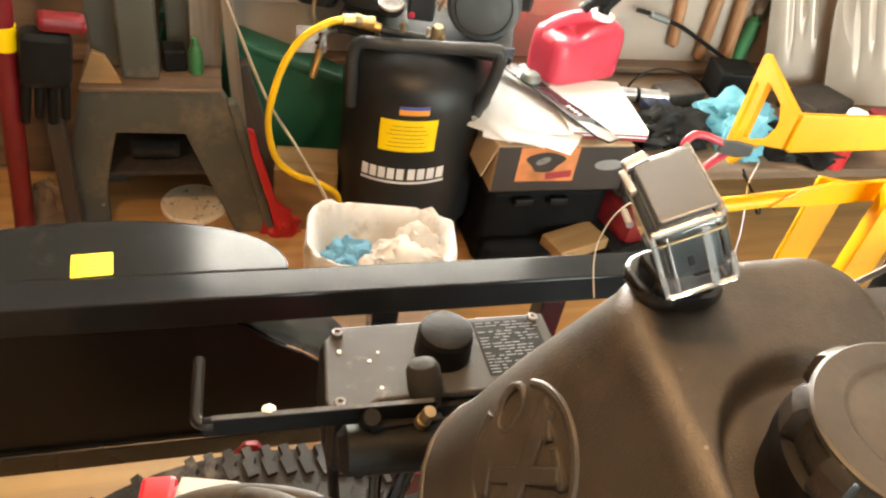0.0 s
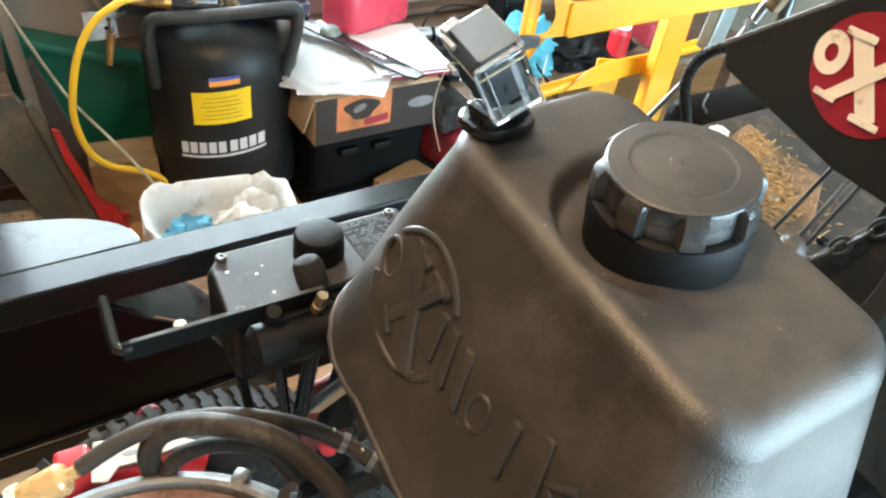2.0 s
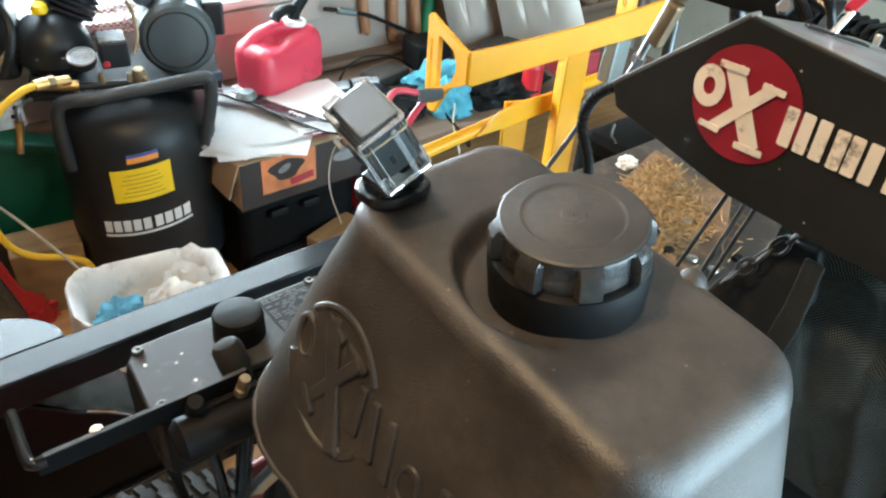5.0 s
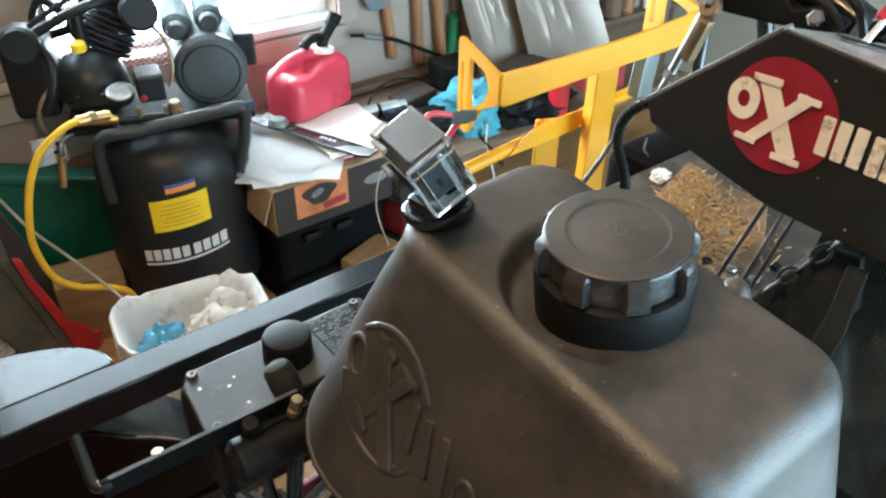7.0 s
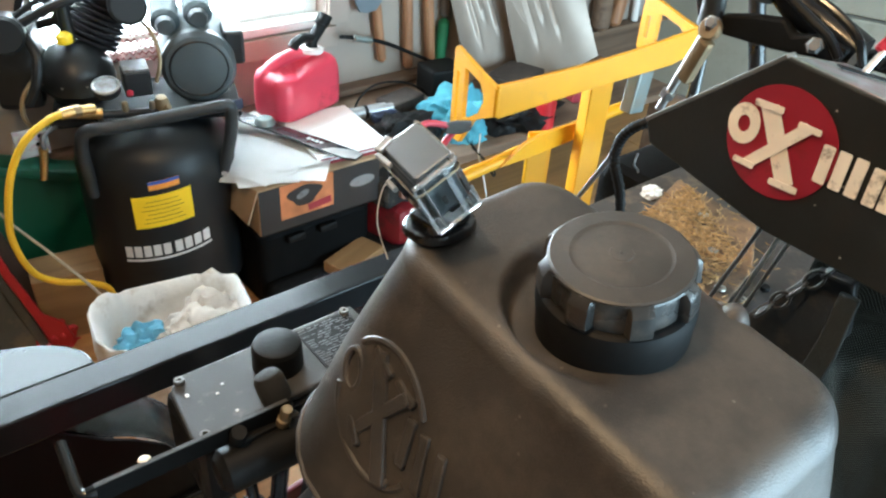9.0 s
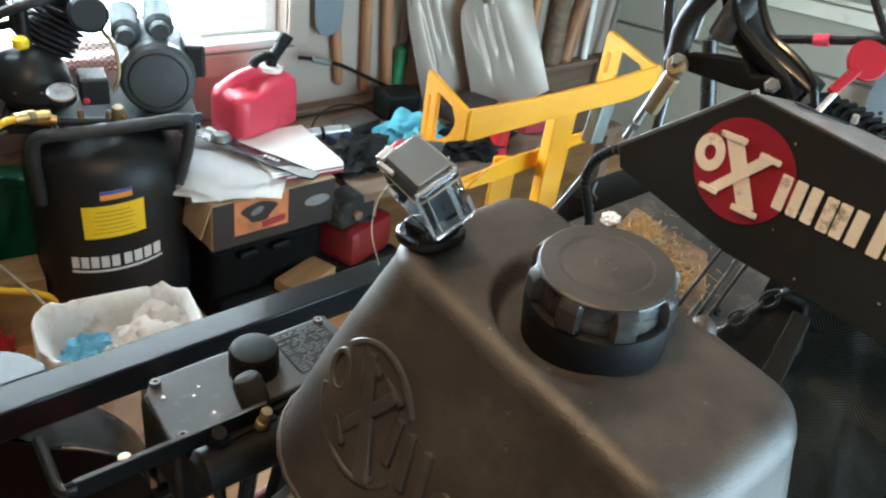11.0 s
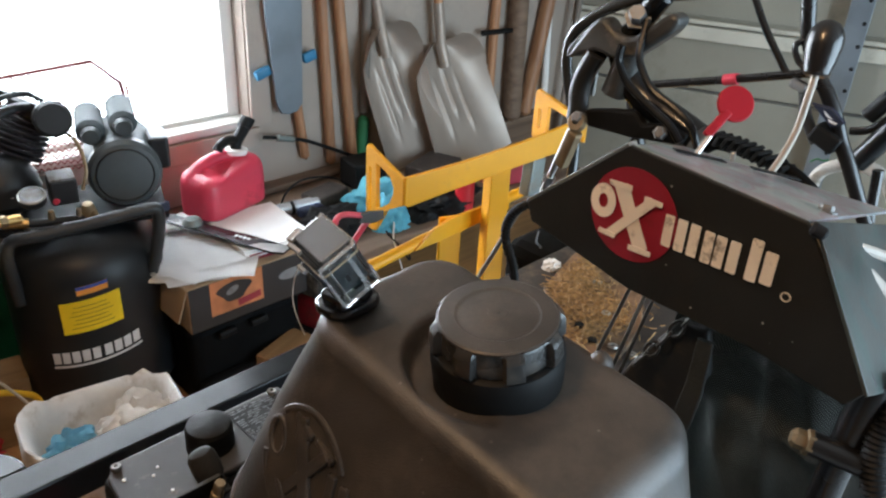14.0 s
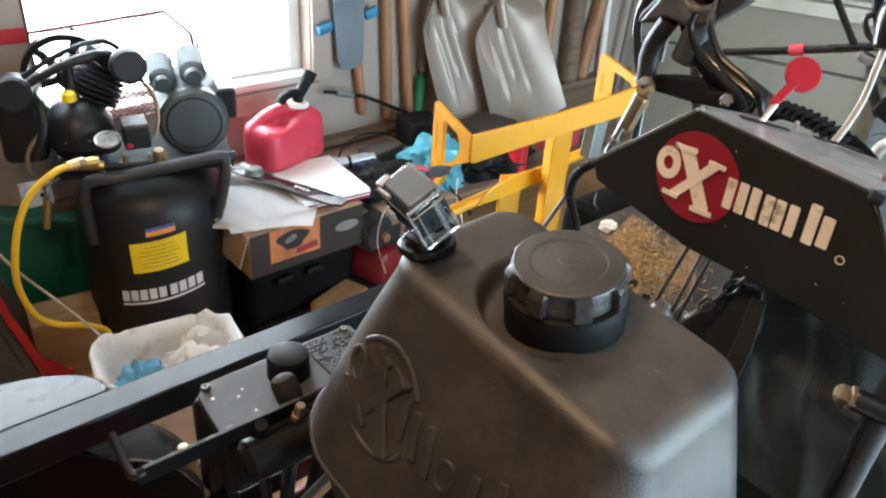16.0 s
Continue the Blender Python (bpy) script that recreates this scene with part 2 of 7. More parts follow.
grey_wood = wood("grey_wood", (0.22, 0.19, 0.16), (0.13, 0.11, 0.09), 0.75, along=2, scale=6)
cardboard = surface("cardboard", (0.36, 0.25, 0.15), 0.8, vary=0.12, scale=6, grain=0.15)
box_print = surface("box_print", (0.020, 0.018, 0.018), 0.45, vary=0.2, scale=9, grain=0.05)
paddle_red = surface("paddle_red", (0.30, 0.005, 0.014), 0.45, spec=0.25, vary=0.1, grain=0.05)
latch_silver = surface("latch_silver", (0.50, 0.51, 0.52), 0.20, metal=0.6, vary=0.1, grain=0.05)
box_red = surface("box_red", (0.27, 0.02, 0.035), 0.5, vary=0.2, scale=12, grain=0.05)
box_orange = surface("box_orange", (0.45, 0.16, 0.06), 0.5, vary=0.3, scale=20, grain=0.05)
lever_steel = surface("lever_steel", (0.30, 0.27, 0.235), 0.55, metal=0.6, vary=0.2, scale=30, grain=0.1)
dark_red = surface("dark_red", (0.15, 0.006, 0.012), 0.42, vary=0.2, scale=8, grain=0.1, stain=(0.06, 0.01, 0.01), stain_amount=0.3, stain_scale=8)
dark_timber = wood("dark_timber", (0.055, 0.042, 0.034), (0.03, 0.022, 0.018), 0.75, along=2, scale=6)
horse_grey = surface("horse_grey", (0.075, 0.080, 0.070), 0.58, metal=0.1, vary=0.2, scale=6, grain=0.25, stain=(0.17, 0.14, 0.10), stain_amount=0.35, stain_scale=7)
green_tub = surface("green_tub", (0.008, 0.095, 0.055), 0.45, vary=0.15, scale=5, grain=0.06)
# base lightened for the window haze over the motor end; camera body shares it
motor_end_grey = surface("motor_end_grey", (0.060, 0.070, 0.075), 0.45, vary=0.2, scale=9, grain=0.15)
# compressor black, its base lifted towards grey to carry the window haze
hazed_black = surface("hazed_black", (0.022, 0.025, 0.027), 0.45, vary=0.2, scale=9, grain=0.12)
motor_grey = surface("motor_grey", (0.075, 0.090, 0.096), 0.55, spec=0.2, metal=0.0, vary=0.15, scale=9, grain=0.2)
comp_black = surface("comp_black", (0.011, 0.012, 0.013), 0.40, spec=0.4, vary=0.2, scale=7, grain=0.08)
amber = surface("amber_plastic", (0.64, 0.42, 0.18), 0.28, vary=0.1, scale=30, grain=0.05, coat=0.3)
amber.node_tree.nodes["Principled BSDF"].inputs["Transmission Weight"].default_value = 0.25
clear_plastic = clear("clear_plastic", (0.97, 0.98, 0.99), 0.04)
frosted = clear("frosted_edge", (0.93, 0.94, 0.94), 0.12)
frosted.node_tree.nodes["Principled BSDF"].inputs["Transmission Weight"].default_value = 0.86
glass = clear("window_glass", (1, 1, 1), 0.0, 1.45)
lcd_grey = surface("lcd_grey", (0.062, 0.061, 0.058), 0.36, vary=0.06, grain=0.05)
dusty_cap = surface("dusty_cap", (0.042, 0.038, 0.034), 0.46, vary=0.25, scale=30, grain=0.12, grain_scale=300, stain=(0.065, 0.057, 0.048), stain_amount=0.35, stain_scale=22)
fin_black = surface("fin_black", (0.012, 0.012, 0.013), 0.7, spec=0.15, vary=0.2, grain=0.2)
straw_gold = surface("straw_gold", (0.33, 0.20, 0.075), 0.75, vary=0.45, scale=120, grain=0.2)
deck_rust = surface("deck_rust", (0.20, 0.12, 0.065), 0.7, vary=0.35, scale=30, grain=0.4, stain=(0.05, 0.036, 0.026), stain_amount=0.35, stain_scale=22)
mesh_cloth = surface("mesh_cloth", (0.026, 0.028, 0.025), 0.5, spec=0.4, vary=0.5, scale=20, grain=0.6, grain_scale=900)


def weave(m, pitch, thread):
    """Open weave: pale threads on a square grid across the object's y and z."""
    nodes, links = m.node_tree.nodes, m.node_tree.links
    bsdf = nodes["Principled BSDF"]
    old = bsdf.inputs["Base Color"].links[0].from_socket
    at, split = nodes.new("ShaderNodeTexCoord"), nodes.new("ShaderNodeSeparateXYZ")
    links.new(at.outputs["Object"], split.inputs["Vector"])
    waves = []
    for axis in ("Y", "Z"):
        turn, sine = nodes.new("ShaderNodeMath"), nodes.new("ShaderNodeMath")
        turn.operation, sine.operation = "MULTIPLY", "SINE"
        turn.inputs[1].default_value = 2 * math.pi / pitch
        links.new(split.outputs[axis], turn.inputs[0])
        links.new(turn.outputs[0], sine.inputs[0])
        waves.append(sine)
    both, fac, mix = nodes.new("ShaderNodeMath"), nodes.new("ShaderNodeMapRange"), nodes.new("ShaderNodeMix")
    both.operation, mix.data_type = "MULTIPLY", "RGBA"
    links.new(waves[0].outputs[0], both.inputs[0])
    links.new(waves[1].outputs[0], both.inputs[1])
    fac.inputs["From Min"].default_value, fac.inputs["From Max"].default_value = 0.25, 0.75
    links.new(both.outputs[0], fac.inputs["Value"])
    links.new(fac.outputs["Result"], mix.inputs["Factor"])
    links.new(old, mix.inputs["A"])
    mix.inputs["B"].default_value = (*thread, 1)
    links.new(mix.outputs["Result"], bsdf.inputs["Base Color"])


def specks(m, scale, colour, size=0.10, share=0.52):
    """Sparse small nicks and dust specks scattered over a surface."""
    nodes, links = m.node_tree.nodes, m.node_tree.links
    bsdf = nodes["Principled BSDF"]
    old = bsdf.inputs["Base Color"].links[0].from_socket
    at, cells, field = nodes.new("ShaderNodeTexCoord"), nodes.new("ShaderNodeTexVoronoi"), nodes.new("ShaderNodeTexNoise")
    cells.inputs["Scale"].default_value = scale
    field.inputs["Scale"].default_value, field.inputs["Detail"].default_value = scale * 0.45, 2
    links.new(at.outputs["Object"], cells.inputs["Vector"])
    links.new(at.outputs["Object"], field.inputs["Vector"])
    near, some, both = nodes.new("ShaderNodeMapRange"), nodes.new("ShaderNodeMapRange"), nodes.new("ShaderNodeMath")
    near.inputs["From Min"].default_value, near.inputs["From Max"].default_value = size, size * 0.6
    some.inputs["From Min"].default_value, some.inputs["From Max"].default_value = share, share + 0.06
    both.operation = "MULTIPLY"
    links.new(cells.outputs["Distance"], near.inputs["Value"])
    links.new(field.outputs["Fac"], some.inputs["Value"])
    links.new(near.outputs["Result"], both.inputs[0])
    links.new(some.outputs["Result"], both.inputs[1])
    mix = nodes.new("ShaderNodeMix")
    mix.data_type = "RGBA"
    links.new(both.outputs[0], mix.inputs["Factor"])
    links.new(old, mix.inputs["A"])
    mix.inputs["B"].default_value = (*colour, 1)
    links.new(mix.outputs["Result"], bsdf.inputs["Base Color"])


def passivated(m, colours, scale=9.0):
    """Cloudy tints of a plated sheet: the colours follow one another along a warped noise."""
    nodes, links = m.node_tree.nodes, m.node_tree.links
    bsdf = nodes["Principled BSDF"]
    old = bsdf.inputs["Base Color"].links[0].from_socket
    at, cloud, ramp, mix = nodes.new("ShaderNodeTexCoord"), nodes.new("ShaderNodeTexNoise"), nodes.new("ShaderNodeValToRGB"), nodes.new("ShaderNodeMix")
    cloud.inputs["Scale"].default_value, cloud.inputs["Detail"].default_value, cloud.inputs["Distortion"].default_value = scale, 5, 1.2
    links.new(at.outputs["Object"], cloud.inputs["Vector"])
    links.new(cloud.outputs["Fac"], ramp.inputs["Fac"])
    steps = ramp.color_ramp.elements
    while len(steps) < len(colours):
        steps.new(0.5)
    for k, c in enumerate(colours):
        steps[k].position, steps[k].color = 0.28 + 0.44 * k / (len(colours) - 1), (*c, 1)
    mix.data_type, mix.blend_type = "RGBA", "MULTIPLY"
    mix.inputs["Factor"].default_value = 1.0
    links.new(old, mix.inputs["A"])
    links.new(ramp.outputs["Color"], mix.inputs["B"])
    links.new(mix.outputs["Result"], bsdf.inputs["Base Color"])


passivated(bright_zinc, ((0.55, 0.68, 0.62), (0.9, 0.95, 1.0), (0.85, 0.62, 0.68), (0.95, 1.0, 0.95), (0.55, 0.72, 0.78)), 22)
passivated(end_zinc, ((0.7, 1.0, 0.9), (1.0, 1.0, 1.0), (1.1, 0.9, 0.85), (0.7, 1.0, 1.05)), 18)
specks(panel_paint, 85, (0.48, 0.45, 0.40), 0.10, 0.53)
specks(tank_plastic, 70, (0.15, 0.135, 0.12), 0.09, 0.55)
specks(bright_zinc, 60, (0.75, 0.72, 0.68), 0.09, 0.55)
specks(cast_black, 110, (0.12, 0.11, 0.10), 0.10, 0.52)
weave(mesh_cloth, 0.0028, (0.26, 0.27, 0.25))
bag_cloth = surface("bag_cloth", (0.026, 0.028, 0.026), 0.6, spec=0.3, vary=0.35, scale=14, grain=0.3, grain_scale=300)
rope_tan = surface("rope_tan", (0.34, 0.29, 0.22), 0.8, vary=0.15, scale=30, grain=0.4, grain_scale=400)
green_handle = surface("green_handle", (0.03, 0.16, 0.06), 0.5, vary=0.15, grain=0.1)
saw_blue = surface("saw_blue", (0.20, 0.23, 0.26), 0.42, metal=0.6, vary=0.2, scale=6, grain=0.2)
bright_blue = surface("bright_blue", (0.03, 0.17, 0.32), 0.45, vary=0.1, grain=0.05)
guard_red = surface("guard_red", (0.22, 0.05, 0.04), 0.5, vary=0.2, grain=0.1)

# ---- mesh helpers ----


def crisp(bm, degrees=32):
    for f in bm.faces:
        f.smooth = True
    for e in bm.edges:
        if len(e.link_faces) == 2:
            turn = e.calc_face_angle(0)
            a, b = sorted(f.calc_area() for f in e.link_faces)
            if turn > radians(degrees) or (degrees <= 32 and turn > radians(13) and b > 5 * a):
                e.smooth = False


def part(name, bm, material, parent=None, label="", degrees=32, fix=True):
    """Links a bmesh as one mesh object under a thing or a part."""
    if fix:
        bmesh.ops.recalc_face_normals(bm, faces=bm.faces)
    crisp(bm, degrees)
    data = bpy.data.meshes.new(name)
    bm.to_mesh(data)
    bm.free()
    data.materials.append(material)
    ob = new(name, data)
    if parent:
        ob.parent = parent
    if label:
        ob["label"] = label
    return ob


def thing(name, label, category, m=None, group="", kind=""):
    ob = new(name)
    ob.empty_display_size = 0.05
    if m is not None:
        ob.matrix_world = m
    return tagged(ob, label, category, group, kind)


def solo(name, bm, material, label, category, m=None, group="", kind="", degrees=32):
    """A thing that is one plain mesh."""
    ob = part(name, bm, material, degrees=degrees)
    if m is not None:
        ob.matrix_world = m
    return tagged(ob, label, category, group, kind)


def box(size, place=(0, 0, 0), turn=(0, 0, 0), bevel=0.0, seg=2, bm=None):
    own = bmesh.new()
    bmesh.ops.create_cube(own, size=1.0, matrix=Matrix.Diagonal((*size, 1)))
    if bevel:
        bmesh.ops.bevel(own, geom=own.edges[:], offset=bevel, segments=seg, affect="EDGES", profile=0.5)
    own.transform(pose(*place, *turn))
    return join(bm, own)


def join(bm, own):
    if bm is None:
        return own
    tmp = bpy.data.meshes.new("tmp")
    own.to_mesh(tmp)
    own.free()
    bm.from_mesh(tmp)
    bpy.data.meshes.remove(tmp)
    return bm


def frame_of(direction):
    return Vector(direction).to_track_quat("Z", "Y").to_matrix().to_4x4()


def lathe(profile, place=(0, 0, 0), axis=(0, 0, 1), seg=32, bm=None, wave=None):
    """Turned about an axis: profile of (radius, height). wave(angle, index) scales the radius."""
    own = bmesh.new()
    rings = []
    for k, (r, h) in enumerate(profile):
        if r < 1e-6:
            rings.append([own.verts.new((0, 0, h))])
            continue
        ring = []
        for i in range(seg):
            a = 2 * math.pi * i / seg
            q = r * (wave(a, k) if wave else 1)
            ring.append(own.verts.new((q * math.cos(a), q * math.sin(a), h)))
        rings.append(ring)
    for a, b in zip(rings, rings[1:]):
        for i in range(seg):
            j = (i + 1) % seg
            if len(a) == 1 and len(b) > 1:
                own.faces.new((a[0], b[i], b[j]))
            elif len(b) == 1 and len(a) > 1:
                own.faces.new((a[i], a[j], b[0]))
            elif len(a) > 1:
                own.faces.new((a[i], a[j], b[j], b[i]))
    own.transform(Matrix.Translation(place) @ frame_of(axis))
    return join(bm, own)


def rod(a, b, r, r2=None, seg=16, bm=None, round_end=0.0):
    d = Vector(b) - Vector(a)
    r2 = r if r2 is None else r2
    e = min(round_end, r * 0.9, r2 * 0.9)
    prof = [(0, 0), (r - e, 0), (r, e), (r2, d.length - e), (r2 - e, d.length), (0, d.length)] if e else [(0, 0), (r, 0), (r2, d.length), (0, d.length)]
    return lathe(prof, a, d, seg, bm)


def smooth_path(points, steps=6):
    p = [Vector(q) for q in points]
    p = [2 * p[0] - p[1]] + p + [2 * p[-1] - p[-2]]
    out = []
    for i in range(1, len(p) - 2):
        for k in range(steps):
            t = k / steps
            out.append(0.5 * (2 * p[i] + (p[i + 1] - p[i - 1]) * t + (2 * p[i - 1] - 5 * p[i] + 4 * p[i + 1] - p[i + 2]) * t * t + (3 * p[i] - p[i - 1] - 3 * p[i + 1] + p[i + 2]) * t ** 3))
    return out + [p[-2]]


def tube(points, r, seg=10, steps=6, bm=None, ribs=0.0, closed=False):
    """A round hose, bar or cable along a smooth line; ribs make it corrugated."""
    path = smooth_path(points, steps) if steps > 1 else [Vector(q) for q in points]
    own = bmesh.new()
    rings, normal = [], None
    for i, p in enumerate(path):
        d = (path[min(i + 1, len(path) - 1)] - path[max(i - 1, 0)]).normalized()
        if normal is None:
            normal = d.orthogonal().normalized()
        normal = (normal - d * normal.dot(d)).normalized()
        side = d.cross(normal)
        q = r * (1 + ribs * (1 if i % 2 else -1))
        rings.append([own.verts.new(p + (normal * math.cos(a) + side * math.sin(a)) * q) for a in (2 * math.pi * k / seg for k in range(seg))])
    for a, b in zip(rings, rings[1:]):
        for k in range(seg):
            own.faces.new((a[k], a[(k + 1) % seg], b[(k + 1) % seg], b[k]))
    own.faces.new(rings[0][::-1])
    own.faces.new(rings[-1])
    return join(bm, own)


def prism(outline, depth, m=None, bevel=0.0, bm=None, seg=2):
    """A flat outline in its own xy plane, given a thickness along z (from 0 to depth)."""
    own = bmesh.new()
    low = [own.verts.new((x, y, 0)) for x, y in outline]
    own.faces.new(low)
    got = bmesh.ops.extrude_face_region(own, geom=own.faces[:])
    bmesh.ops.translate(own, vec=(0, 0, depth), verts=[v for v in got["geom"] if isinstance(v, bmesh.types.BMVert)])
    bmesh.ops.recalc_face_normals(own, faces=own.faces)
    if bevel:
        bmesh.ops.bevel(own, geom=[e for e in own.edges], offset=bevel, segments=seg, affect="EDGES", profile=0.5)
    if m is not None:
        own.transform(m)
    return join(bm, own)


def rounded(w, h, r, n=5, cx=0.0, cy=0.0):
    """The outline of a rectangle with round corners."""
    out = []
    for sx, sy, start in ((1, 1, 0), (-1, 1, 90), (-1, -1, 180), (1, -1, 270)):
        for k in range(n + 1):
            a = radians(start + 90 * k / n)
            out.append((cx + sx * (w / 2 - r) + r * math.cos(a), cy + sy * (h / 2 - r) + r * math.sin(a)))
    return out


def ring_prism(outer, inner, depth, m=None, bm=None):
    """A flat ring between two outlines of the same count."""
    own = bmesh.new()
    n = len(outer)
    v = [[own.verts.new((x, y, z)) for x, y in line] for line in (outer, inner) for z in (0, depth)]
    for i in range(n):
        j = (i + 1) % n
        own.faces.new((v[0][i], v[0][j], v[1][j], v[1][i]))
        own.faces.new((v[2][j], v[2][i], v[3][i], v[3][j]))
        own.faces.new((v[1][i], v[1][j], v[3][j], v[3][i]))
        own.faces.new((v[0][j], v[0][i], v[2][i], v[2][j]))
    if m is not None:
        own.transform(m)
    return join(bm, own)


def basis(origin, x, y):
    """A pose with its x axis along x and its y axis as near y as it can be."""
    x = Vector(x).normalized()
    z = x.cross(Vector(y)).normalized()
    y = z.cross(x)
    m = Matrix((x, y, z)).transposed().to_4x4()
    m.translation = origin
    return m

# ---- the garage ----


def slab(name, size, place, material, label, turn=0.0, category="wall", bevel=0.0):
    ob = part(name, box(size, (0, 0, 0), bevel=bevel), material)
    ob.matrix_world = pose(*place, 0, 0, turn)
    return tagged(ob, label, category, kind="structure")


# unseen concrete, kept pale and neutral to bounce daylight onto the tank front
slab("floor", (7.4, 5.6, 0.10), (0.85, -0.45, -0.066), concrete, "unseen pale concrete floor that bounces daylight on the tank", category="floor")
floor_boards = thing("floor_boards", "brown plywood sheets laid on the concrete under the machines", "floor boards", kind="structure")
for k in range(5):
    part("board", box((1.216, 2.42, 0.012), (-1.72 + 1.22 * k, 0.86, -0.0062), bevel=0.0015, seg=1), floor_wood, floor_boards)
ceiling = slab("ceiling", (7.4, 5.6, 0.10), (0.85, -0.45, 2.45), wall_paint, "plain painted garage ceiling", category="ceiling")
slab("wall_west", (0.12, 5.4, 2.4), (-2.46, -0.45, 1.2), brown_board, "plain brown timber garage side wall")

# the window wall, built round its opening
WY, WT = 2.08, 0.14
WIN = (-0.05, 1.276, 0.625, 1.98)
wall_north = thing("wall_north", "grey-brown painted wall, timber at one end, bright window", "wall", kind="structure")
for x0, x1, z0, z1 in ((-2.4, WIN[0], 0, 2.4), (WIN[1], 3.3, 0, 2.4), (WIN[0], WIN[1], 0, WIN[2]), (WIN[0], WIN[1], WIN[3], 2.4)):
    part("wall_panel", box((x1 - x0, WT, z1 - z0), ((x0 + x1) / 2, WY + WT / 2, (z0 + z1) / 2)), brown_board if x0 < -1 else wall_paint, wall_north)
window_1 = thing("window_1", "wide white-framed window blown out by daylight", "window", kind="structure")
fw = 0.045
for x0, x1, z0, z1 in ((WIN[0], WIN[0] + fw, WIN[2], WIN[3]), (WIN[1] - fw, WIN[1], WIN[2], WIN[3]), (WIN[0] + fw, WIN[1] - fw, WIN[2], WIN[2] + 0.018), (WIN[0] + fw, WIN[1] - fw, WIN[3] - fw, WIN[3])):
    part("window_frame", box((x1 - x0 - 0.001, 0.05, z1 - z0 - 0.001), ((x0 + x1) / 2, WY + 0.085, (z0 + z1) / 2), bevel=0.004), trim_paint, window_1)
part("window_sill", box((WIN[1] - WIN[0] + 0.10, 0.075, 0.026), ((WIN[0] + WIN[1]) / 2, WY + 0.0245, WIN[2] - 0.009), bevel=0.005), trim_paint, window_1)
part("sash_bar", box((WIN[1] - WIN[0] - 2 * fw - 0.002, 0.03, 0.035), ((WIN[0] + WIN[1]) / 2, WY + 0.085, 1.32), bevel=0.004), trim_paint, window_1)
pane = part("pane", box((WIN[1] - WIN[0] - 2 * fw + 0.01, 0.004, WIN[3] - WIN[2] - fw - 0.008), ((WIN[0] + WIN[1]) / 2, WY + 0.098, (WIN[2] + 0.013 + WIN[3] - fw + 0.005) / 2)), glass, window_1)
pane.visible_shadow = False
part("casing", box((0.075, 0.016, 1.42), (WIN[1] + 0.04, WY - 0.009, 1.31), bevel=0.004), wall_paint, window_1)
part("apron", box((WIN[1] - WIN[0] + 0.06, 0.018, 0.07), ((WIN[0] + WIN[1]) / 2, WY - 0.010, WIN[2] - 0.063), bevel=0.004), wall_paint, window_1)

# added panel: covers the window's low left while daylight still enters above it
window_mask = thing("window_mask", "beige panel added over the window's lower left, with a red strip", "board", pose(0.20, 2.092, 0.629))
part("board_sheet", box((0.44, 0.014, 0.42), (0, 0, 0.21), bevel=0.003), wall_paint, window_mask)
part("red_strip", box((0.436, 0.003, 0.040), (0, -0.009, 0.235), bevel=0.001), red_paint, window_mask)
part("dark_edge", box((0.007, 0.018, 0.42), (0.2240, 0, 0.21), bevel=0.002), brown_board, window_mask)

# ledge that runs along the foot of the wall
trim = thing("trim", "long timber ledge along the foot of the wall", "ledge", kind="structure")
part("ledge_face", box((3.6, 0.035, 0.36), (1.35, WY - 0.02, 0.185), bevel=0.004), brown_board, trim)
part("ledge_cap", box((3.6, 0.06, 0.022), (1.35, WY - 0.032, 0.377), bevel=0.005), brown_board, trim)

# sectional garage door on the side, its panels, struts and track
door_1 = thing("door_1", "grey sectional garage door with pale strut and steel track", "garage door", pose(3.02, 2.08, 0, 0, 0, 20), kind="structure")
for k in range(4):
    part("door_panel", box((0.045, 3.3, 0.505), (0.03, -1.66, 0.285 + 0.515 * k), bevel=0.008), door_paint, door_1)
    for j in range(3 if k else 0):
        part("raised_field", prism(rounded(0.92, 0.15 if k == 1 else 0.36, 0.03), 0.008, basis((0.0075, -0.62 - 1.06 * j, 0.945 if k == 1 else 0.285 + 0.515 * k), (0, -1, 0), (0, 0, 1)), bevel=0.003), door_paint, door_1)
for z in (0.80, 1.46):
    part("strut", box((0.030, 3.25, 0.060), (-0.010, -1.66, z), bevel=0.005), strut_paint, door_1)
    part("strut_lip", box((0.012, 3.25, 0.018), (-0.031, -1.66, z + 0.05), bevel=0.003), strut_paint, door_1)
track = part("track", box((0.035, 0.03, 2.2), (-0.062, -1.19, 1.12), bevel=0.004), saw_blue, door_1, "galvanised perforated door track")
part("track_lip", box((0.006, 0.085, 2.2), (-0.084, -1.19, 1.12), bevel=0.002), saw_blue, track)
for k in range(22):
    part("track_hole", lathe([(0, 0.0008), (0.008, 0.0008), (0.0085, 0)], (-0.0872, -1.215, 0.12 + 0.09 * k), (-1, 0, 0), 14), fin_black, track)
part("door_jamb", box((0.12, 0.10, 2.35), (0.06, 0.045, 1.18), bevel=0.004), wall_paint, door_1)
wall_east = thing("wall_east", "plain painted garage wall beside the doorway", "wall", kind="structure")
for x, y, turn, long in ((3.80, -2.06, -20, 2.25),):
    bm = box((0.12, long, 2.4))
    bm.transform(pose(x, y, 1.2, 0, 0, turn))
    part("wall_panel", bm, wall_paint, wall_east)
wall_south = thing("wall_south", "garage wall round the open vehicle doorway", "wall", kind="structure")
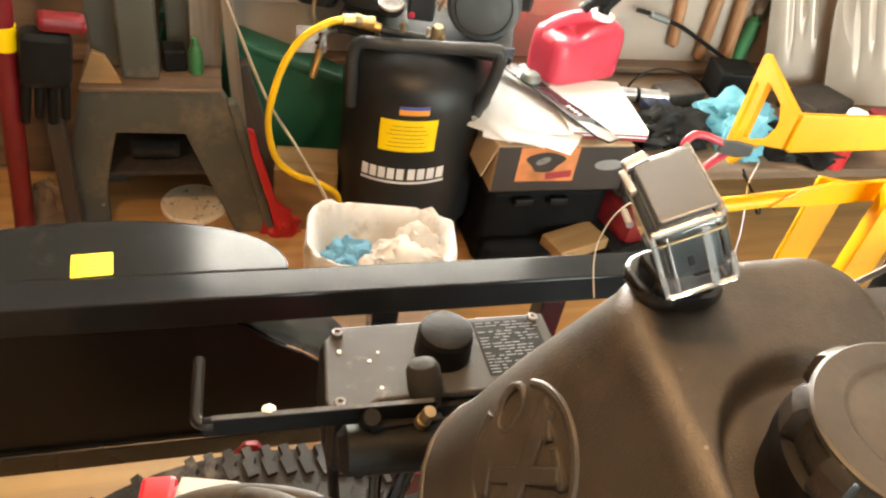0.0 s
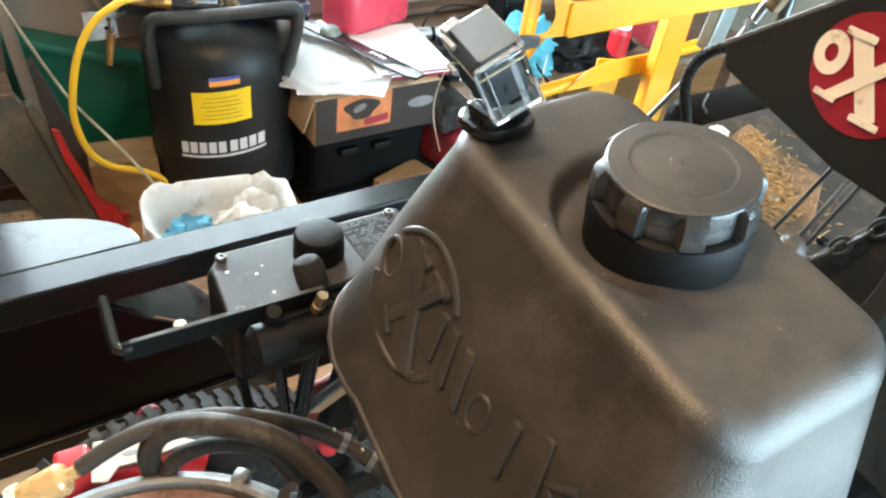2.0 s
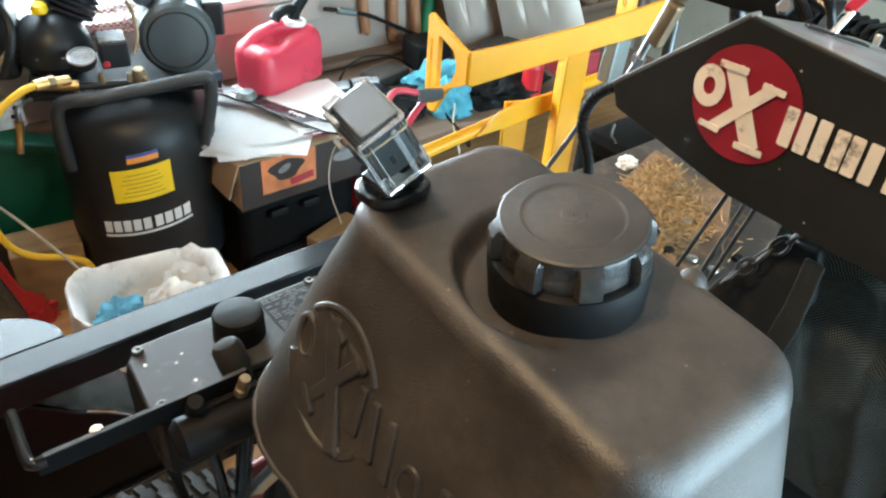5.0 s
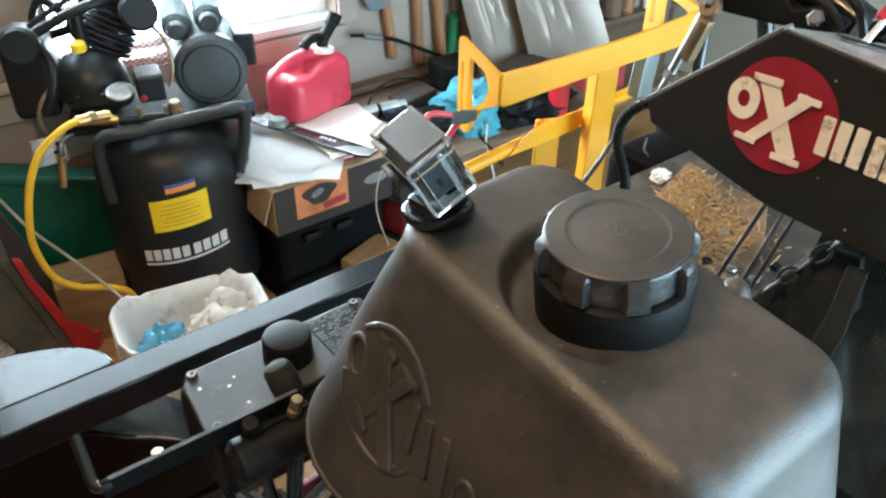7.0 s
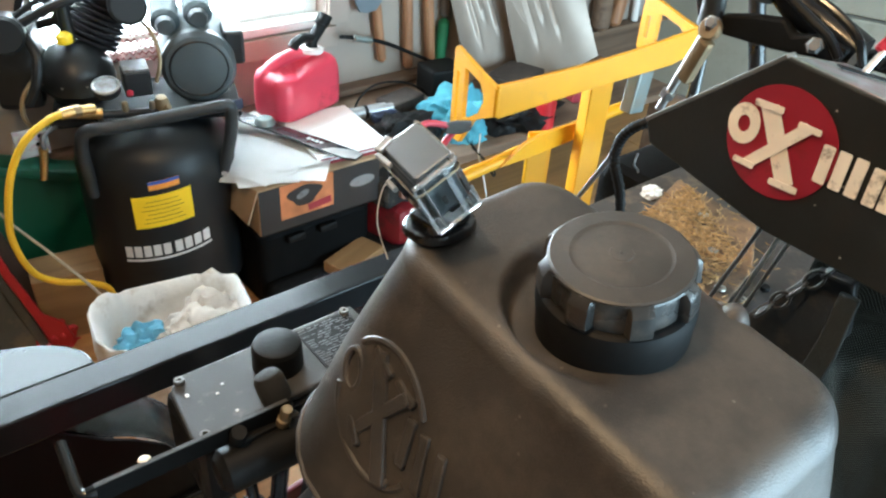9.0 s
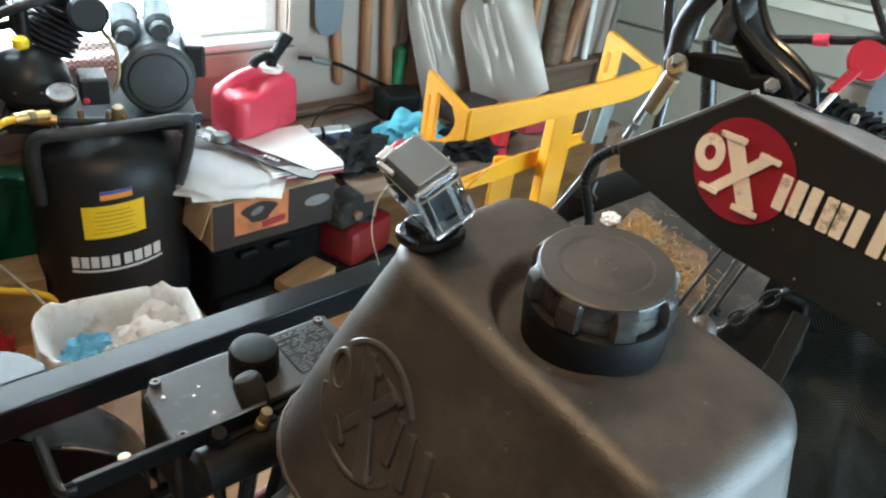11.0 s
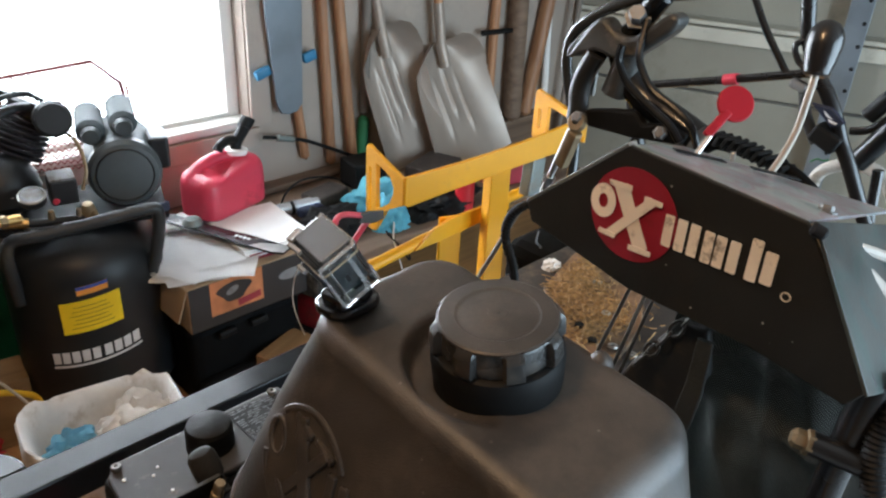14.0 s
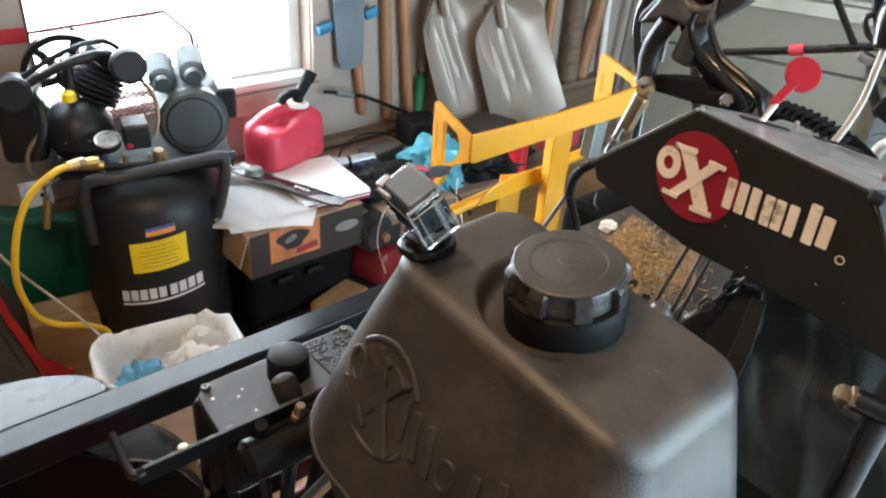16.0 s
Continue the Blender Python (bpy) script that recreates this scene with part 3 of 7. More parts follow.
for x0, x1, z0, z1 in ((-2.4, 0.25, 0, 2.4), (2.65, 3.70, 0, 2.4), (0.25, 2.65, 2.10, 2.4)):
    part("wall_panel", box((x1 - x0, 0.12, z1 - z0), ((x0 + x1) / 2, -2.02, (z0 + z1) / 2)), wall_paint, wall_south)

# the lamp on the ceiling
lamp = thing("ceiling_lamp", "bare warm bulb in a white porcelain ceiling holder", "lamp", pose(-0.20, 0.26, 0))
part("holder", lathe([(0, 2.40), (0.055, 2.40), (0.05, 2.37), (0.028, 2.33), (0.022, 2.27), (0, 2.27)]), white_paint, lamp)
part("chain", rod((0.03, 0, 2.33), (0.03, 0, 2.20), 0.0012), steel, lamp)

# ---- the walk-behind mower ----
mower = thing("walk_behind_mower", "dusty black walk-behind lawn mower with a moulded fuel tank", "lawn mower", pose(0, 0, 0))


def top_z(x, y):
    return 1.1063 + 0.04275 * x + 0.1175 * y


def low_z(y):
    return 0.978 - 0.38 * (0.318 - y)


TX, TY, HX, HY, ROUND = 0.322, 0.1555, 0.064, 0.1205, 0.025


def rim(a):
    """Where a ray at this angle from the tank's middle leaves its flat top, and the outward direction there."""
    d = Vector((math.cos(a), math.sin(a)))
    lo, hi = 0.0, 0.3
    for _ in range(30):
        r = (lo + hi) / 2
        qx, qy = max(abs(d.x * r) - HX + ROUND, 0), max(abs(d.y * r) - HY + ROUND, 0)
        inside = math.hypot(qx, qy) < ROUND
        lo, hi = (r, hi) if inside else (lo, r)
    p = d * lo
    qx, qy = max(abs(p.x) - HX + ROUND, 0), max(abs(p.y) - HY + ROUND, 0)
    n = Vector((math.copysign(qx, p.x), math.copysign(qy, p.y)))
    return p, n.normalized()


def flare(n):
    return (0.062 * max(-n.x, 0) + 0.016 * max(n.x, 0)) + (0.036 * max(n.y, 0) + 0.052 * max(-n.y, 0))


def soft(n):
    """The rounding of the top edge, widest towards the operator."""
    t = min(max((-n.y - 0.45) / 0.55, 0), 1)
    return 0.016 + 0.006 * t * t * (3 - 2 * t)


def hollow(x, y):
    """The dished well round the filler neck."""
    r = math.hypot(x - 0.322, y - 0.159)
    t = min(max((0.0640 - r) / 0.010, 0), 1)
    deep = 0.0040 + 0.0135 * (-0.55 * (x - 0.322) + 0.83 * (y - 0.159)) / max(r, 0.01)
    return max(deep, 0.0) * t * t * (3 - 2 * t)


def fuel_tank():
    bm = bmesh.new()
    seg, edge = 240, 0.011
    angles = [2 * math.pi * i / seg for i in range(seg)]
    rims = [rim(a) for a in angles]
    rings = [[bm.verts.new((TX, TY, top_z(TX, TY) - 0.010))]]
    for k in range(1, 49):
        f = k / 48
        ring = []
        for p, n in rims:
            q = p - n * (soft(n) - 0.011)
            x, y = TX + q.x * f, TY + q.y * f
            ring.append(bm.verts.new((x, y, top_z(x, y) - hollow(x, y))))
        rings.append(ring)
    for k in range(1, 12):
        a = radians(90 * k / 11)
        ring = []
        for p, n in rims:
            e = soft(n)
            x, y = TX + p.x - n.x * (e - edge) + n.x * e * math.sin(a), TY + p.y - n.y * (e - edge) + n.y * e * math.sin(a)
            ring.append(bm.verts.new((x, y, top_z(x, y) - hollow(x, y) * 0.9 - e * (1 - math.cos(a)))))
        rings.append(ring)
    for k in range(1, 13):
        f = k / 12
        ring = []
        for p, n in rims:
            x0, y0 = TX + p.x + n.x * edge, TY + p.y + n.y * edge
            z0 = top_z(x0, y0) - hollow(x0, y0) * 0.9 * (1 - f) - soft(n)
            x1, y1 = x0 + n.x * flare(n) * f, y0 + n.y * flare(n) * f
            belly = 0.003 * math.sin(math.pi * f)
            ring.append(bm.verts.new((x1 + n.x * belly, y1 + n.y * belly, z0 + (low_z(y0 + n.y * flare(n)) - z0) * f)))
        rings.append(ring)
    for dx, dz in ((0.0025, -0.004), (0.001, -0.009), (-0.006, -0.012), (-0.012, -0.016), (-0.014, -0.06)):
        ring = []
        for p, n in rims:
            s = 0.011 + flare(n) + dx
            y = TY + p.y + n.y * (0.011 + flare(n))
            ring.append(bm.verts.new((TX + p.x + n.x * s, TY + p.y + n.y * s, low_z(y) + dz)))
        rings.append(ring)
    first = rings[1]
    for i in range(seg):
        bm.faces.new((rings[0][0], first[i], first[(i + 1) % seg]))
    for a, b in zip(rings[1:], rings[2:]):
        for i in range(seg):
            j = (i + 1) % seg
            bm.faces.new((a[i], b[i], b[j], a[j]))
    bm.faces.new(rings[-1][::-1])
    return part("fuel_tank", bm, tank_plastic, mower, "matt black moulded plastic fuel tank with dust smears", degrees=70)


tank = fuel_tank()
seam = []
for k in range(241):
    p, n = rim(2 * math.pi * (k % 240) / 240)
    s = 0.0125 + flare(n)
    seam.append((TX + p.x + n.x * s, TY + p.y + n.y * s, low_z(TY + p.y + n.y * (0.011 + flare(n))) - 0.002))
part("parting_seam", tube(seam, 0.0021, 8, 1), tank_plastic, tank, "raised moulding seam round the tank")


def face_point(y, z):
    """A point of the tank's sloping side that carries the raised emblem."""
    zt, zb = top_z(0.25, y) - 0.014, low_z(y)
    f = (zt - z) / (zt - zb)
    return Vector((TX - HX - 0.011 - 0.062 * f - 0.003 * math.sin(math.pi * f), y, z))


def on_face(y, z):
    up = face_point(y, z + 0.01) - face_point(y, z - 0.01)
    return basis(face_point(y, z), (0, -1, 0), up)


def raised(name, outline, x, y, turn=0.0, height=0.0026):
    """A low relief on the sloping side, x along it and y up it from the middle of the oval."""
    m = on_face(0.2385 - x, 1.043 + y * 0.94)
    return part(name, prism(outline, height + 0.004, m @ pose(0, 0, -0.004, 0, 0, turn), bevel=0.0018), tank_plastic, tank)


def raised_bar(a, b, w=0.0088, height=0.0022):
    dx, dy = b[0] - a[0], b[1] - a[1]
    return raised("emblem_bar", rounded(math.hypot(dx, dy) + w, w, 0.0018, 3), (a[0] + b[0]) / 2, (a[1] + b[1]) / 2, math.degrees(math.atan2(dy, dx)), height)


def raised_arc(name, cx, cy, rx, ry, tilt, start, stop, w=0.0026):
    """Part of an oval bead lying half sunk in the sloping side."""
    pts = []
    for k in range(41):
        a = radians(start + (stop - start) * k / 40)
        p = Matrix.Rotation(radians(tilt), 3, "Z") @ Vector((rx * math.cos(a), ry * math.sin(a), 0))
        q = on_face(0.2385 - cx - p.x, 1.043 + (cy + p.y) * 0.94)
        pts.append(q @ Vector((0, 0, -0.0008)))
    return part(name, tube(pts, w, 8, 1), tank_plastic, tank)


def oval(rx, ry, n=40):
    return [(rx * math.cos(2 * math.pi * k / n), ry * math.sin(2 * math.pi * k / n)) for k in range(n)]


# oval of the moulded emblem, open where the other shapes cross it
raised_arc("emblem_oval", 0, 0, 0.0505, 0.0405, 117, -88, 18, 0.0028)
raised_arc("emblem_oval", 0, 0, 0.0505, 0.0405, 117, 68, 208, 0.0028)
raised_arc("emblem_small_oval", -0.0335, 0.0155, 0.0140, 0.0078, 108, 0, 360)
raised_bar((-0.0125, 0.034), (0.0170, -0.038), 0.0135)
raised_bar((-0.0150, -0.022), (0.0170, 0.024), 0.0095)
raised_bar((-0.0180, 0.039), (-0.0020, 0.032), 0.0062)
raised_bar((0.0075, 0.030), (0.0230, 0.025), 0.0062)
raised_bar((-0.0215, -0.018), (-0.0105, -0.030), 0.0062)
raised_bar((0.0110, -0.043), (0.0235, -0.040), 0.0062)
for top, foot in (((0.0285, 0.012), (0.0300, -0.016)), ((0.0420, 0.009), (0.0475, -0.024)), ((0.0590, 0.006), (0.0640, -0.028)), ((0.1105, -0.004), (0.1120, -0.038)), ((0.1330, 0.006), (0.1405, -0.034))):
    raised_bar(top, foot)
raised_arc("emblem_small_oval", 0.0820, -0.020, 0.0085, 0.0125, 0, 0, 360)
raised_bar((0.1440, -0.014), (0.1600, -0.003), 0.0050)
raised_bar((0.1460, -0.018), (0.1640, -0.034), 0.0050)

# filler neck and cap, square to the tank's top
cap_m = basis((0.3156, 0.151, 1.1845), (1, 0, 0.129), (0, 1, 0.0113)) @ Matrix.Scale(1.035, 4)
FLUTES = 8


def flute(a, k):
    """Eight deep square pockets round the skirt of the cap, floored by a sloping lip."""
    u = ((a - radians(214.3)) * FLUTES / (2 * math.pi) + 0.5) % 1.0
    pocket = min(max((0.315 - abs(u - 0.5)) / 0.035, 0), 1)
    return 1 - ((0.014, 0.085, 0.116, 0.124, 0.124, 0.122, 0.118, 0.080)[k - 6] * pocket if 6 <= k <= 13 else 0)


neck_bm = lathe([(0.030, -0.0215), (0.0405, -0.0215), (0.0436, -0.0232), (0.0450, -0.0280), (0.0452, -0.0340), (0.0446, -0.0420), (0.0440, -0.0660), (0.030, -0.0660)], seg=72)
neck_bm.transform(cap_m)
part("filler_neck", neck_bm, neck_rubber, tank, "thick black rubber filler neck")
cap_bm = lathe([(0, -0.0014), (0.0262, -0.0014), (0.0270, -0.0014), (0.0280, -0.0014), (0.0370, -0.0014), (0.0398, -0.0016), (0.0408, -0.0026), (0.0424, -0.0040), (0.0443, -0.0066), (0.0448, -0.0120), (0.0451, -0.0150), (0.0452, -0.0188), (0.0448, -0.0206), (0.0425, -0.0218), (0, -0.0218)], seg=256, wave=flute)
cap_bm.transform(cap_m)
cap = part("fuel_cap", cap_bm, cap_plastic, mower, "round black fluted plastic fuel cap", degrees=26)
top_bm = lathe([(0, 0.0006), (0.0235, 0.0003), (0.0258, -0.0002), (0.0268, -0.0001), (0.0282, 0.0006), (0.0385, -0.0001), (0.0398, -0.0010), (0.0386, -0.0020), (0, -0.0020)], seg=96)
top_bm.transform(cap_m)
part("cap_top", top_bm, dusty_cap, cap, "dusty matt cap top")
boss = lathe([(0, 0.0016), (0.0009, 0.0016), (0.0014, 0.0009), (0.0050, 0.0011), (0.0066, 0.0009), (0.0074, 0.0)], seg=28)
boss.transform(cap_m)
part("cap_boss", boss, dusty_cap, cap)
bump = lathe([(0, 0.0075), (0.0030, 0.0070), (0.0062, 0.0045), (0.0085, 0.0015), (0.0105, -0.004), (0, -0.004)], (0.3900, 0.112, top_z(0.3900, 0.112) - 0.003), (0.1, 0.05, 1), 28)
part("moulded_lug", bump, tank_plastic, tank, "small moulded lug at the tank's edge")

# ---- control console with its round emblem ----
console = part("console_side", prism([(-0.287, 1.165), (-0.189, 1.250), (-0.038, 1.236), (0.038, 1.135), (0.023, 1.110), (-0.055, 1.121), (-0.166, 1.123), (-0.280, 1.147)], 0.005, Matrix(((0, 0, 1, 0.510), (-1, 0, 0, 0), (0, 1, 0, 0), (0, 0, 0, 1))), bevel=0.0015), panel_paint, mower, "black painted sheet-steel console side, scuffed")


def on_console(y, z, lift):
    return basis((0.510 - lift, y, z), (0, -1, 0), (0, 0, 1))


def sticker(name, outline, y, z, lift, material, turn=0.0, parent=None):
    return part(name, prism(outline, 0.0006, on_console(y, z, lift) @ pose(0, 0, 0, 0, 0, turn)), material, parent or console)


sticker("emblem_disc", oval(0.0415, 0.0415, 56), 0.174, 1.192, 0.0004, disc_red)
ring_o, ring_i = oval(0.0125, 0.0155, 32), oval(0.0048, 0.0065, 32)
part("emblem_ring", ring_prism(ring_o, ring_i, 0.0006, on_console(0.2035, 1.196, 0.0014)), cream, console)
sticker("emblem_bar", rounded(0.058, 0.0135, 0.001), 0.1745, 1.190, 0.0014, cream, -61)
sticker("emblem_bar", rounded(0.056, 0.0085, 0.001), 0.1745, 1.190, 0.0022, cream, 50)
for y0, z0, w, h, turn in ((0.1880, 1.2155, 0.022, 0.0050, 2), (0.1610, 1.1645, 0.022, 0.0050, 2), (0.1560, 1.2110, 0.017, 0.0046, -2), (0.1945, 1.1690, 0.017, 0.0046, -2)):
    sticker("emblem_bar", rounded(w, h, 0.001), y0, z0, 0.0030, cream, turn)
for y0, z0, w, h in ((0.1395, 1.191, 0.0085, 0.028), (0.1280, 1.191, 0.0085, 0.028), (0.1165, 1.191, 0.0085, 0.028), (0.1040, 1.190, 0.0085, 0.027), (0.0940, 1.190, 0.0085, 0.027), (0.0825, 1.190, 0.0085, 0.027), (0.0665, 1.194, 0.0090, 0.035), (0.0545, 1.192, 0.0095, 0.027)):
    sticker("emblem_bar", rounded(w, h, 0.0012), y0, z0, 0.0014, cream)
part("emblem_mark", ring_prism(oval(0.0040, 0.0040, 24), oval(0.0029, 0.0029, 24), 0.0005, on_console(0.0375, 1.1755, 0.0012)), cream, console)
# flanges, top plate and end plate
part("edge_flange", box((0.012, 0.131, 0.004), (0.516, 0.238, 1.2075), (-40.9, 0, 0), bevel=0.001), steel, console)
top_plate = part("console_top", prism([(0, 0), (0.100, 0.004), (0.235, -0.150), (0.004, -0.151)], 0.003, basis((0.513, 0.189, 1.2475), (0.97, 0, -0.245), (0, 1, 0.095)), bevel=0.001), bright_zinc, mower, "galvanised steel console top plate")
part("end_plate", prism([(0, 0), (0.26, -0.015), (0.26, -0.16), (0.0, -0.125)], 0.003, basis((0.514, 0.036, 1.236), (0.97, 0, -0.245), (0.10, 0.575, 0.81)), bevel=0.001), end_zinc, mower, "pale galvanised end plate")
for p, up, metal in (((0.545, -0.004, 1.150), (-0.1, -0.7, 0.6), dull_gold), ((0.585, 0.050, 1.2195), (0.24, 0.09, 0.97), cast_grey)):
    part("bolt", lathe([(0, 0.005), (0.005, 0.005), (0.006, 0.003), (0.006, 0.0), (0.009, 0.0), (0.009, -0.002), (0, -0.002)], p, up, 6), metal, mower)
for k in range(2):
    part("lever_slot", box((0.052, 0.007, 0.0012), (0.580 + 0.060 * k, 0.160 - 0.045 * k, 1.2335 - 0.017 * k), (0, 14, -32)), matt_black, top_plate)
part("plate_tab", box((0.016, 0.004, 0.008), (0.617, 0.147, 1.228), (0, 14, 24), bevel=0.001), steel, top_plate)
part("corner_plug", rod((0.508, 0.034, 1.2345), (0.512, 0.024, 1.2305), 0.0050, round_end=0.002), fin_black, console)
# red paddle knob
part("choke_stalk", rod((0.580, 0.167, 1.226), (0.600, 0.164, 1.246), 0.0028, 0.0024), steel, mower)
m = basis((0.628, 0.161, 1.270), Vector((0.52, -0.12, 0.45)), Vector((-0.4, 0.75, 0.45)))
bm = prism(oval(0.0165, 0.0165, 36), 0.004, m, bevel=0.0012)
prism(rounded(0.030, 0.0085, 0.002, cx=-0.024), 0.005, m @ pose(0, 0, -0.0006), bevel=0.0012, bm=bm)
part("choke_paddle", bm, paddle_red, mower, "bright red round plastic paddle knob")
# throttle lever
lever = part("throttle_lever", tube([(0.656, 0.128, 1.203), (0.676, 0.126, 1.222), (0.694, 0.126, 1.245), (0.702, 0.127, 1.270), (0.712, 0.129, 1.296)], 0.0034, 12), lever_steel, mower, "bent bright steel lever")
m = Matrix.Translation((0.7105, 0.1285, 1.290)) @ frame_of((0.012, 0.004, 0.032))
bm = lathe([(0, 0), (0.0085, 0.0), (0.0110, 0.002), (0.0138, 0.014), (0.0160, 0.027), (0.0160, 0.035), (0.0140, 0.042), (0.0095, 0.048), (0.0045, 0.0505), (0, 0.051)], seg=32)
bm.transform(m)
part("lever_knob", bm, black_paint, lever, "glossy black plastic lever knob")

# ---- handle castings and linkage beside the console ----
SIDE = basis((0.640, 0, 0), (0, -1, 0), (0, 0, 1))


def along(points, x=0.640):
    return [(x, y, z) for y, z in points]


part("fork_plate", prism([(-0.359, 1.270), (-0.344, 1.273), (-0.322, 1.281), (-0.298, 1.281), (-0.282, 1.289), (-0.284, 1.294), (-0.299, 1.297), (-0.312, 1.305), (-0.326, 1.309), (-0.340, 1.300), (-0.356, 1.282)], 0.012, SIDE @ pose(0, 0, -0.012), bevel=0.003), cast_black, mower, "satin black cast fork plate")
part("handle_yoke", prism([(-0.347, 1.273), (-0.334, 1.294), (-0.321, 1.313), (-0.312, 1.320), (-0.304, 1.319), (-0.298, 1.313), (-0.289, 1.307), (-0.277, 1.307), (-0.267, 1.311), (-0.259, 1.318), (-0.250, 1.326), (-0.240, 1.335), (-0.232, 1.336), (-0.226, 1.330), (-0.233, 1.318), (-0.252, 1.302), (-0.268, 1.289), (-0.290, 1.284), (-0.312, 1.287), (-0.330, 1.279)], 0.024, SIDE @ pose(0, 0, -0.008), bevel=0.0048, seg=3), yoke_grey, mower, "worn grey-black cast handle yoke")
part("barrel_bolt", lathe([(0, 0.010), (0.0075, 0.010), (0.0085, 0.008), (0.0085, 0), (0.0125, 0), (0.0125, -0.003), (0, -0.003)], (0.628, 0.272, 1.327), (-0.75, -0.35, 0.55), 6), cast_grey, mower)
part("handle_barrel", rod((0.645, 0.293, 1.297), (0.640, 0.254, 1.350), 0.0112, 0.0108, round_end=0.002), gloss_black, mower, "glossy black handle barrel")
part("yoke_arm", tube(along([(0.277, 1.300), (0.283, 1.279), (0.288, 1.261), (0.292, 1.247)]), 0.0135, 16), yoke_grey, mower, "thick grey-black casting arm")
part("handle_lever", tube(along([(0.296, 1.290), (0.284, 1.268), (0.268, 1.252), (0.246, 1.241), (0.222, 1.233), (0.198, 1.224)], 0.648), 0.0150, 18), gloss_black, mower, "glossy black cast handle lever")
part("side_arm", tube(along([(0.312, 1.284), (0.322, 1.264), (0.327, 1.245), (0.326, 1.228), (0.327, 1.213)], 0.630), 0.0105, 14), cast_black, mower, "satin black side arm")
part("control_cable", tube(along([(0.280, 1.300), (0.281, 1.285), (0.270, 1.268), (0.254, 1.257), (0.233, 1.246), (0.215, 1.237), (0.202, 1.224)], 0.622), 0.0040, 10), gloss_black, mower)
part("outer_bar", tube(along([(0.265, 1.350), (0.290, 1.338), (0.323, 1.322), (0.354, 1.297), (0.361, 1.270), (0.354, 1.238), (0.337, 1.186), (0.334, 1.08)], 0.648), 0.0058, 12), bar_gloss, mower, "glossy black bent outer bar")
part("inner_loop", tube(along([(0.326, 1.235), (0.325, 1.255), (0.325, 1.271), (0.320, 1.279), (0.312, 1.279)], 0.652), 0.0030, 8), dark_steel, mower)
part("spring_link", box((0.006, 0.014, 0.030), (0.652, 0.334, 1.256), (6, 0, 0), bevel=0.002), matt_black, mower)
part("pivot_plate", prism([(-0.316, 1.226), (-0.285, 1.234), (-0.258, 1.238), (-0.247, 1.228), (-0.224, 1.236), (-0.199, 1.230), (-0.205, 1.218), (-0.262, 1.211), (-0.312, 1.209)], 0.012, basis((0.640, 0, 0), (0, -1, 0), (0, 0, 1)), bevel=0.003), matt_black, mower)
part("control_cable", tube([(0.630, 0.262, 1.325), (0.615, 0.256, 1.300), (0.612, 0.250, 1.287), (0.61, 0.233, 1.269), (0.61, 0.207, 1.258), (0.61, 0.188, 1.246), (0.61, 0.178, 1.228)], 0.0036, 10), gloss_black, mower)
part("outer_bar", tube([(0.645, 0.330, 1.225), (0.645, 0.334, 1.262), (0.645, 0.320, 1.288), (0.645, 0.305, 1.290)], 0.0028, 8), zinc, mower)
for p, ax in (((0.612, 0.3125, 1.2215), (-0.9, -0.1, 0.4)), ((0.618, 0.222, 1.229), (-0.9, -0.3, 0.3))):
    part("pivot_bolt", lathe([(0, 0.005), (0.0045, 0.005), (0.0062, 0.003), (0.0062, -0.001), (0.0072, -0.001), (0.0072, -0.003), (0, -0.003)], p, ax, 6), cast_grey, mower)
link = part("clevis_rod", rod((0.605, 0.340, 1.132), (0.612, 0.318, 1.208), 0.0040), steel, mower, "zinc clevis rod with brass ends")
part("clevis", box((0.013, 0.014, 0.044), (0.611, 0.3190, 1.186), (18, 0, 0), bevel=0.003), dull_gold, link)
part("clevis_eye", lathe([(0.003, -0.005), (0.0085, -0.005), (0.0098, -0.003), (0.0098, 0.003), (0.0085, 0.005), (0.003, 0.005), (0.003, -0.005)], (0.6125, 0.3125, 1.2165), (-0.9, -0.1, 0.3), 22), dull_gold, link)
part("lock_nut", lathe([(0, 0), (0.007, 0), (0.007, 0.007), (0, 0.007)], (0.606, 0.3365, 1.145), (0.1, -0.3, 1), 6), steel, link)
part("corrugated_hose", tube([(0.535, 0.285, 1.160), (0.520, 0.300, 1.152), (0.52, 0.314, 1.134), (0.52, 0.317, 1.111), (0.52, 0.302, 1.079), (0.52, 0.295, 1.03), (0.52, 0.29, 0.96)], 0.0048, 10, 10, ribs=0.10), matt_black, mower, "black corrugated cable conduit")
tyre_edge = part("tyre_edge", tube([(0.752, 0.238, 1.180), (0.755, 0.222, 1.189), (0.756, 0.180, 1.187), (0.756, 0.138, 1.179), (0.756, 0.105, 1.160)], 0.0075, 12), deep_black, mower, "black tyre edge with tread lugs")
for k in range(10):
    f = k / 9
    part("tread_lug", box((0.024, 0.0052, 0.014), (0.752, 0.228 - 0.080 * f, 1.1945 + 0.004 * math.sin(math.pi * f) - 0.013 * f), (24 + 8 * f, 0, -14), bevel=0.0015), matt_black, tyre_edge)
part("silver_strut", tube([(0.56, 0.390, 1.010), (0.56, 0.360, 1.070), (0.56, 0.337, 1.118), (0.565, 0.329, 1.130)], 0.0026, 10, 2), steel, mower)

